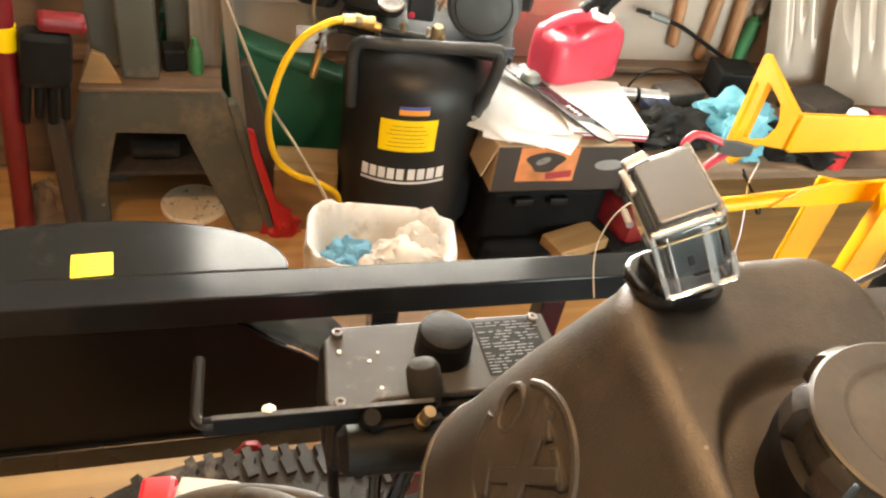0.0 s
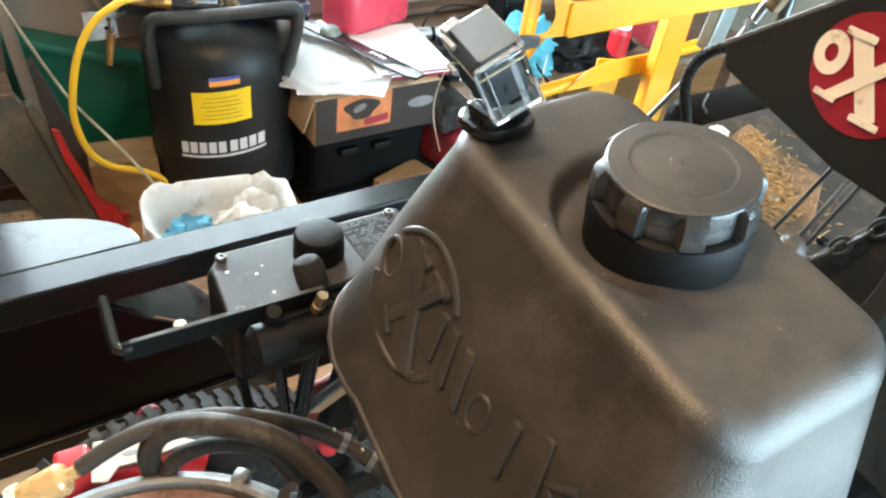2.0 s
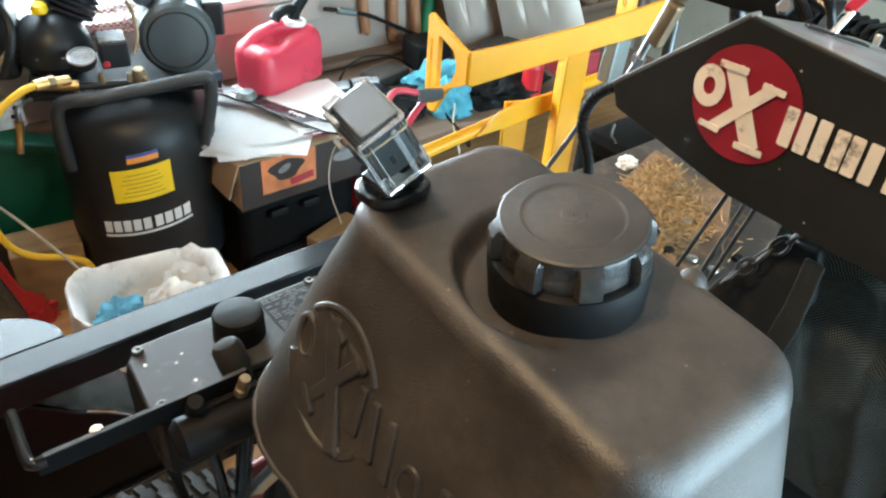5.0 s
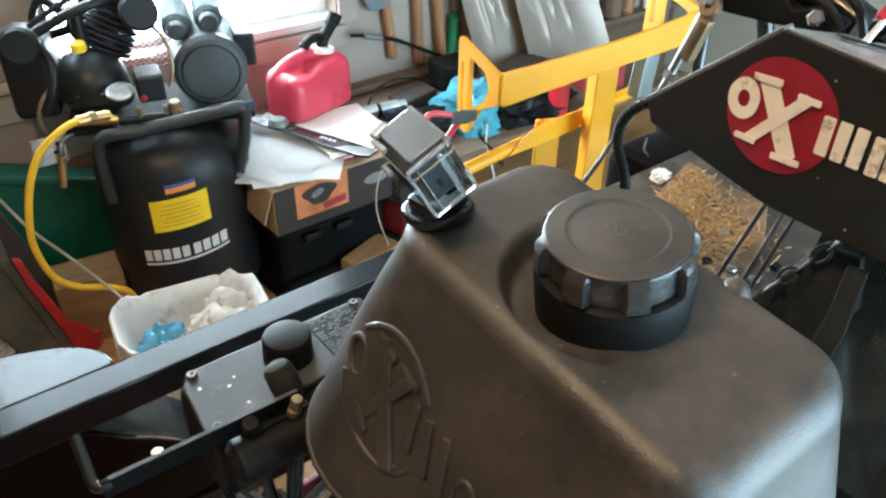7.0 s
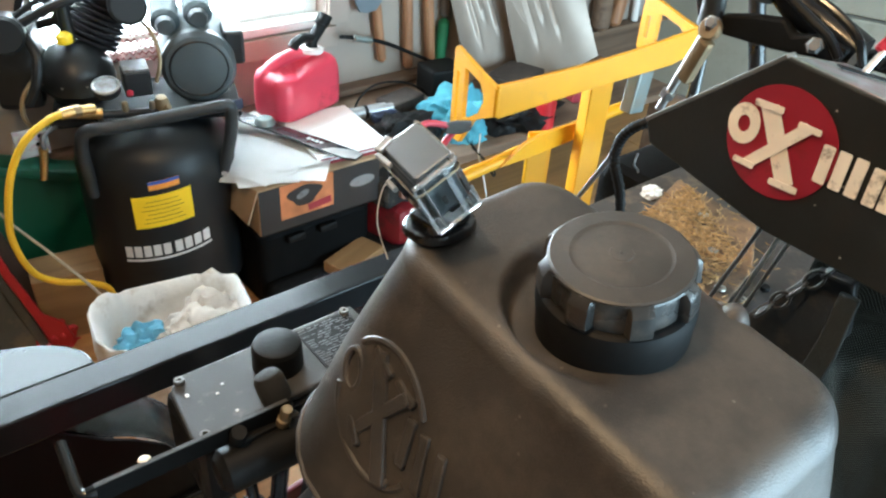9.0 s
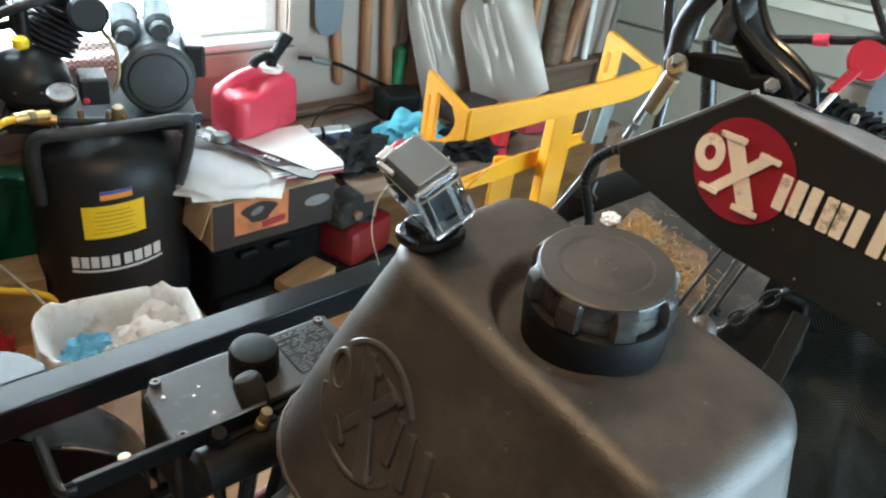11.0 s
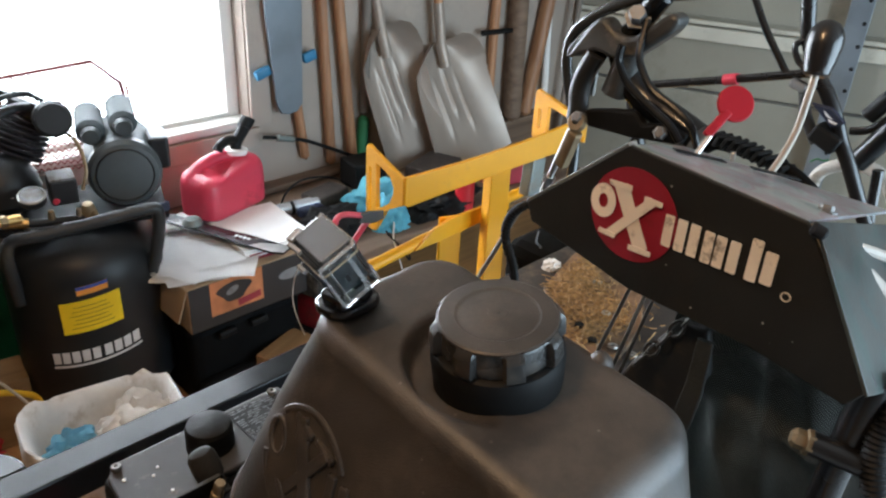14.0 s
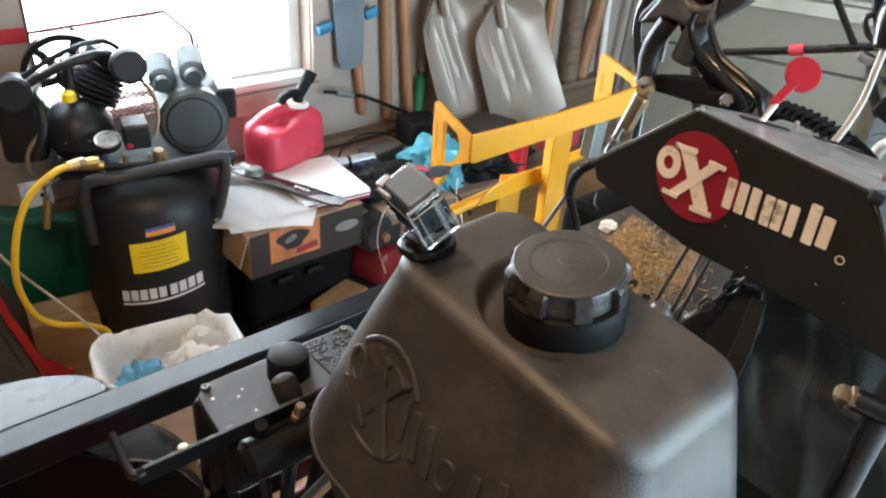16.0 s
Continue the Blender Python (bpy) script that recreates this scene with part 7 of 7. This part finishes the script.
def scoop(name_place, wide, long, lean, seed):
    """An aluminium scoop shovel hung blade-down, with pressed ribs and a wooden shaft."""
    t = thing("scoop_shovel", "worn aluminium scoop shovel with a wooden shaft", "shovel", name_place, group="shovels on the wall")
    bm = bmesh.new()
    n, k = 56, 30
    layers = []
    for back in (0.0, 0.004):
        g = []
        for j in range(k + 1):
            v = j / k
            half = wide * (0.16 + 0.30 * min(1, v / 0.20) ** 0.55 + 0.045 * v)
            row = []
            for i in range(n + 1):
                u = i / n * 2 - 1
                rib = sum(0.011 * math.exp(-((u - c) / 0.045) ** 2) / (1 + math.exp((v - hi) / 0.02) + math.exp((lo - v) / 0.03)) for c, lo, hi in ((-0.30, 0.30, 0.72), (0.0, 0.16, 0.58), (0.30, 0.30, 0.72)))
                wall = 0.070 * (1 - 0.75 * v) * max(0, (abs(u) - 0.45) / 0.55) ** 2
                bowl = 0.060 * math.exp(-(v / 0.20) ** 2) * (0.4 + 0.6 * u * u)
                row.append(bm.verts.new((u * half, 0.055 - wall - bowl - rib + back, long * (1 - v) - 0.012 * (1 - u * u) * v)))
            g.append(row)
        layers.append(g)
    for g in layers:
        for j in range(k):
            for i in range(n):
                bm.faces.new((g[j][i], g[j][i + 1], g[j + 1][i + 1], g[j + 1][i]))
    a, b = layers
    rim = [(0, i) for i in range(n)] + [(j, n) for j in range(k)] + [(k, i) for i in range(n, 0, -1)] + [(j, 0) for j in range(k, 0, -1)]
    for (j0, i0), (j1, i1) in zip(rim, rim[1:] + rim[:1]):
        bm.faces.new((a[j0][i0], a[j1][i1], b[j1][i1], b[j0][i0]))
    part("scoop_blade", bm, aluminium, t, degrees=50)
    up = Vector((0, -math.sin(radians(lean)), math.cos(radians(lean))))
    root = Vector((0, -0.006, long * 0.98))
    part("socket", tube([(0, 0.016, long * 0.80), (0, 0.004, long * 0.90), root, root + up * 0.07, root + up * 0.16], 0.021, 12), aluminium, t)
    part("shaft", rod(root + up * 0.13, root + up * 0.75, 0.018), handle_wood, t)
    return t


scoop(pose(2.150, 1.790, 0.378, -29, -7, 0), 0.40, 0.48, 27, 1.0)
scoop(pose(1.925, 1.875, 0.378, -18, -13, 0), 0.31, 0.54, 17, 4.0)

# ---- sawhorse, tub and odds and ends by the far corner ----
horse = thing("sawhorse", "scuffed grey steel sawhorse with paint drips", "sawhorse", pose(-0.07, 1.75, 0))
arch = [(-0.162, 0.437), (0.152, 0.437), (0.166, 0.41), (0.262, 0.0), (0.176, 0.0), (0.061, 0.318), (-0.097, 0.322), (-0.135, 0.166), (-0.142, 0.0), (-0.262, 0.0), (-0.189, 0.332)]
part("end_frame", prism(arch, 0.030, Matrix(((1, 0, 0, 0), (0, 0, 1, -0.015), (0, 1, 0, 0), (0, 0, 0, 1))), bevel=0.005), horse_grey, horse)
part("end_frame", prism([(x * 0.95, z) for x, z in arch], 0.030, Matrix(((1, 0, 0, 0.02), (0, 0, 1, 0.235), (0, 1, 0, 0), (0, 0, 0, 1))), bevel=0.005), horse_grey, horse)
part("top_beam", box((0.30, 0.215, 0.028), (-0.005, 0.1245, 0.4205), bevel=0.004), horse_grey, horse)
part("top_board", box((0.315, 0.285, 0.010), (-0.005, 0.118, 0.4425), bevel=0.003), brown_board, horse, "dusty rough timber top board")
part("leg_edge", box((0.022, 0.040, 0.42), (0.224, -0.006, 0.205), (0, -13.2, 0), bevel=0.004), horse_grey, horse)
part("leg_rivet", lathe([(0, 0.003), (0.004, 0.003), (0.005, 0)], (-0.150, -0.0155, 0.11), (0, -1, 0), 10), steel, horse)
part("lower_shelf", box((0.30, 0.205, 0.012), (-0.005, 0.1225, 0.178), bevel=0.003), dark_timber, horse)
solo("storage_tin", rod((-0.150, 1.84, 0.2125), (-0.030, 1.84, 0.2125), 0.028, round_end=0.006, seg=28), rubber, "dark grey tin lying on the sawhorse shelf", "tin")
solo("plywood_offcut", prism([(-0.165, 0.0), (-0.130, 0.082), (-0.104, 0.070), (-0.074, 0.0)], 0.012, Matrix(((1, 0, 0, 0), (0, 0, 1, 0), (0, 1, 0, 0), (0, 0, 0, 1))), bevel=0.002), plywood, "three-cornered yellow plywood offcut on the sawhorse", "offcut", pose(-0.066, 1.748, 0.4477))
solo("parts_box", box((0.055, 0.06, 0.055), (0, 0, 0.0275), bevel=0.006), matt_black, "small black box on the sawhorse top", "box", pose(-0.026, 1.84, 0.4477, 0, 0, 8))
solo("green_bottle", lathe([(0, 0), (0.015, 0), (0.017, 0.004), (0.017, 0.055), (0.012, 0.068), (0.007, 0.074), (0.007, 0.092), (0, 0.092)], seg=24), green_handle, "small green plastic bottle on the sawhorse top", "bottle", pose(0.025, 1.81, 0.4477))
solo("tan_board", box((0.075, 0.020, 0.50), (0, 0, 0.25), bevel=0.003), grey_wood, "tan weathered board standing on the sawhorse", "board", pose(0.049, 1.855, 0.4477, 0, 1, 0))
solo("pale_lath", box((0.030, 0.018, 0.80), (0, 0, 0.40), bevel=0.003), grey_wood, "pale weathered lath standing behind the sawhorse leg", "timber", pose(0.150, 1.80, 0.0, 0, -4.5, 0))
for x, w, y in ((-0.085, 0.075, 0.105), (-0.010, 0.085, 0.050), (0.075, 0.055, 0.165)):
    tagged(solo("steel_post", box((w, 0.06, 0.52), (0, 0, 0.26), bevel=0.008), horse_grey, "grey-green steel post standing on the sawhorse", "post", pose(-0.09 + x, 1.75 + y, 0.4477)), group="posts on the sawhorse")
tub = thing("green_tub", "dark green plastic storage tub tipped on its edge", "storage tub", pose(0.13, 2.0, 0.102, 0, 19, -3))
part("tub_wall", box((0.60, 0.075, 0.330), (0, 0, 0.165), bevel=0.012), green_tub, tub)
part("tub_rim", box((0.63, 0.095, 0.030), (0, 0, 0.334), bevel=0.008), green_tub, tub)
solo("lid_disc", lathe([(0, 0.010), (0.075, 0.010), (0.086, 0.014), (0.090, 0.008), (0.090, 0.0), (0, 0)], seg=40), cream, "round cream plastic lid on the floor", "lid", pose(-0.005, 1.865, 0.0))
solo("wood_block", box((0.17, 0.12, 0.20), (0, 0, 0.10), bevel=0.004), plywood, "sawn timber block on the floor by the compressor", "timber", pose(0.300, 1.80, 0, 0, 0, -8))
solo("grey_plank", box((0.05, 0.04, 0.47), (0, 0, 0.2415), bevel=0.005), dark_timber, "dark weathered timber leaning by the sawhorse", "timber", pose(0.245, 1.845, 0.0, 0, -15, 0))
solo("red_strap", prism([(0.112, 0.350), (0.130, 0.342), (0.145, 0.270), (0.163, 0.210), (0.186, 0.125), (0.225, 0.085), (0.240, 0.030), (0.222, 0.0), (0.190, 0.0), (0.170, 0.090), (0.142, 0.200), (0.125, 0.262)], 0.016, Matrix(((1, 0, 0, 0), (0, 0, 1, 1.768), (0, 1, 0, 0), (0, 0, 0, 1))), bevel=0.005), red_paint, "red webbing strap hanging down the sawhorse leg", "strap", pose(0.026, -0.06, 0))
crumple("red_strap", (0.055, 0.040, 0.07), (0.225, 1.745, 0.0), red_paint, "crumpled red cloth on the floor by the sawhorse", "cloth", 57, 0.9)
solo("rope", tube([(0.085, 1.755, 0.70), (0.099, 1.75, 0.661), (0.182, 1.70, 0.448), (0.250, 1.61, 0.36), (0.306, 1.47, 0.305), (0.330, 1.42, 0.22), (0.335, 1.42, 0.006)], 0.0038, 8), rope_tan, "pale rope hanging slack to the floor", "rope")
truck = thing("hand_truck", "red steel hand truck with black gloves on it", "hand truck", pose(-0.39, 1.62, 0))
part("side_rail", tube([(-0.002, 0.0, 0.02), (0.012, 0.0, 0.15), (0.055, -0.01, 0.60), (0.075, -0.01, 0.80), (0.095, -0.01, 1.10)], 0.022, 14, 3), dark_red, truck)
part("side_rail", tube([(-0.260, 0.0, 0.02), (-0.265, 0.01, 0.40), (-0.27, 0.02, 0.80), (-0.27, 0.02, 1.10)], 0.022, 14, 3), dark_red, truck)
part("toe_plate", box((0.34, 0.12, 0.012), (-0.12, -0.02, 0.006), bevel=0.003), dark_red, truck)
part("yellow_sleeve", rod((0.055, -0.01, 0.600), (0.060, -0.01, 0.650), 0.025), yellow_label, truck)
glove = solo("work_glove", box((0.10, 0.05, 0.13), (0, 0, 0.165), bevel=0.02), matt_black, "black work glove with red cuff on the hand truck", "glove", pose(-0.285, 1.60, 0.42, 0, 8, 10))
for k in range(4):
    part("finger", rod((-0.036 + 0.024 * k, 0, 0.11), (-0.040 + 0.026 * k, -0.004, 0.01 + 0.012 * (k % 2)), 0.0105, 0.009, round_end=0.006), matt_black, glove)
part("cuff", box((0.090, 0.055, 0.032), (0.030, 0, 0.245), bevel=0.012), dark_red, glove)
solo("brown_post", box((0.035, 0.035, 0.60), (0, 0, 0.30), bevel=0.004), dark_timber, "dark brown timber post behind the gloves", "timber", pose(-0.275, 1.643, 0.0))
crumple("brown_sack", (0.07, 0.06, 0.16), (-0.345, 1.72, 0.0), brown_board, "crumpled brown sack on the floor by the hand truck", "sack", 61, 1.0, rough=0.3)

# ---- second machine's tubular handle by the garage door ----
frame2 = thing("push_mower", "black tubular handle of another mower, red tag tied on", "lawn mower", pose(1.07, 0.30, 0))


def at2(bm):
    bm.transform(pose(-1.07, -0.30, 0))
    return bm


part("cross_bar", at2(tube([(1.07, 0.530, 1.128), (1.07, 0.503, 1.139), (1.07, 0.369, 1.178), (1.07, 0.255, 1.213)], 0.0062, 10)), black_paint, frame2)
part("top_bar", at2(tube([(1.07, 0.56, 1.262), (1.07, 0.477, 1.279), (1.07, 0.365, 1.303), (1.07, 0.296, 1.318), (1.07, 0.286, 1.316)], 0.0062, 10)), black_paint, frame2)
part("red_tag", at2(rod((1.07, 0.378, 1.1755), (1.07, 0.358, 1.1815), 0.0085)), red_plastic, frame2, "bright red tape tag")
part("stay", at2(tube([(1.07, 0.364, 1.302), (1.07, 0.335, 1.258), (1.07, 0.292, 1.205)], 0.0052, 10)), black_paint, frame2)
part("grip_tube", at2(tube([(1.07, 0.292, 1.335), (1.07, 0.284, 1.294), (1.07, 0.274, 1.256), (1.07, 0.250, 1.212), (1.07, 0.230, 1.189), (1.07, 0.208, 1.154), (1.07, 0.195, 1.129), (1.07, 0.175, 1.098), (1.07, 0.135, 1.030), (1.06, 0.02, 0.85), (1.05, -0.10, 0.62), (1.05, -0.20, 0.30)], 0.0100, 12)), black_paint, frame2)
part("grip_tube", at2(tube([(1.07, 0.530, 1.128), (1.08, 0.48, 0.95), (1.10, 0.40, 0.62), (1.10, 0.34, 0.30)], 0.0125, 12)), black_paint, frame2)
tag = part("tag_plate", at2(prism([(-0.242, 1.178), (-0.214, 1.177), (-0.192, 1.161), (-0.209, 1.152)], 0.008, basis((1.058, 0, 0), (0, -1, 0), (0, 0, 1)), bevel=0.0015)), tag_blue, frame2, "dark blue plastic tag with a pale mark")
part("pale_mark", at2(prism([(-0.223, 1.173), (-0.208, 1.163), (-0.217, 1.1655)], 0.0008, basis((1.0492, 0, 0), (0, -1, 0), (0, 0, 1)))), white_print, tag)
part("pale_mark", at2(prism([(-0.214, 1.1625), (-0.201, 1.1600), (-0.203, 1.1575), (-0.212, 1.1590)], 0.0008, basis((1.0492, 0, 0), (0, -1, 0), (0, 0, 1)))), white_print, tag)
part("lock_lever", at2(tube([(1.064, 0.274, 1.195), (1.064, 0.260, 1.189), (1.064, 0.249, 1.157), (1.064, 0.226, 1.122)], 0.0078, 12)), cast_black, frame2)
part("lever_end", at2(box((0.014, 0.024, 0.012), (1.062, 0.268, 1.194), (16, 0, 0), bevel=0.003)), cast_grey, frame2)
part("clamp_block", at2(box((0.030, 0.040, 0.026), (1.066, 0.214, 1.133), (22, 0, 0), bevel=0.004)), matt_black, frame2)
part("string_tie", at2(tube([(1.048, 0.221, 1.100), (1.046, 0.212, 1.107), (1.046, 0.204, 1.107), (1.048, 0.198, 1.110)], 0.0013, 8)), green_handle, frame2, "thin green string tied round the tube")
part("cable_loop", at2(tube([(1.06, 0.255, 1.215), (1.06, 0.275, 1.225), (1.06, 0.285, 1.245), (1.065, 0.272, 1.255)], 0.0045, 8)), black_paint, frame2)
part("side_shield", at2(tube([(1.3, 0.290, 0.960), (1.3, 0.282, 1.002), (1.3, 0.251, 1.026), (1.3, 0.214, 1.034), (1.3, 0.180, 1.018), (1.3, 0.14, 0.96)], 0.011, 12)), dusty_white, frame2, "white curved plastic shield")
part("shield_stay", at2(tube([(1.3, 0.14, 0.96), (1.28, 0.10, 0.70), (1.25, 0.05, 0.35)], 0.010, 10)), black_paint, frame2)
part("guard_arc", at2(tube([(1.2, 0.226, 1.112), (1.2, 0.218, 1.114), (1.2, 0.201, 1.121), (1.2, 0.184, 1.138), (1.2, 0.168, 1.165)], 0.0062, 12)), gloss_black, frame2)
part("hand_grip", at2(tube([(1.2, 0.208, 1.139), (1.2, 0.200, 1.152), (1.2, 0.190, 1.168), (1.2, 0.172, 1.190)], 0.0125, 14)), matt_black, frame2, "black moulded hand grip")
part("stay_block", at2(rod((1.2, 0.206, 1.064), (1.2, 0.160, 1.150), 0.0165, round_end=0.004)), gloss_black, frame2)
part("block_stay", at2(tube([(1.2, 0.172, 1.066), (1.2, 0.15, 0.90), (1.2, 0.10, 0.60), (1.2, 0.06, 0.35)], 0.008, 10)), black_paint, frame2)
part("deck_shell", at2(box((0.50, 0.62, 0.20), (1.20, 0.05, 0.26), bevel=0.05)), zinc, frame2)
for x, y in ((0.96, -0.20), (1.44, -0.20), (0.96, 0.32), (1.44, 0.32)):
    part("small_wheel", at2(lathe([(0.03, -0.02), (0.08, -0.025), (0.098, -0.015), (0.10, 0), (0.098, 0.015), (0.08, 0.025), (0.03, 0.02), (0.03, -0.02)], (x, y, 0.100), (1, 0, 0), 24)), rubber, frame2)
fan = thing("wheel_rim_stack", "black spoked wheels leaning by the garage door", "wheel", pose(1.62, 0.40, 0))
part("tyre_ring", lathe([(0.27, -0.02), (0.30, -0.025), (0.315, 0), (0.30, 0.025), (0.27, 0.02), (0.27, -0.02)], (0, 0, 0.315), (0.92, -0.38, 0.0), 56), rubber, fan)
for k in range(5):
    a = radians(72 * k + 20)
    side = Vector((0.38, 0.92, 0))
    part("rim_spoke", tube([Vector((0, 0, 0.315)) + (side * math.cos(a + d) + Vector((0, 0, 1)) * math.sin(a + d)) * r for r, d in ((0.03, 0), (0.15, 0.15), (0.275, 0.05))], 0.020, 10), matt_black, fan)
pipe = solo("white_pipe", tube([(0.585, 0.030, 1.193), (0.600, 0.012, 1.172), (0.620, -0.007, 1.149), (0.650, -0.040, 1.112)], 0.0080, 16, 3), dusty_white, "short dusty white plastic pipe lying on the console plate", "pipe")
part("bore", lathe([(0, 0.0006), (0.0062, 0.0006), (0.0066, 0)], (0.5848, 0.0303, 1.1933), (-0.47, 0.57, 0.66), 18), fin_black, pipe)
solo("white_strip", tube([(0.590, 0.026, 1.197), (0.615, 0.016, 1.187), (0.640, 0.007, 1.176), (0.690, -0.012, 1.155)], 0.0045, 10, 3), dusty_white, "dusty white plastic strip lying on the console plate", "strip")

crumple("paper_scrap", (0.013, 0.011, 0.012), (0.757, 0.422, 0.9485), white_paint, "torn white paper scrap by the dry grass", "paper", 71, 0.8)
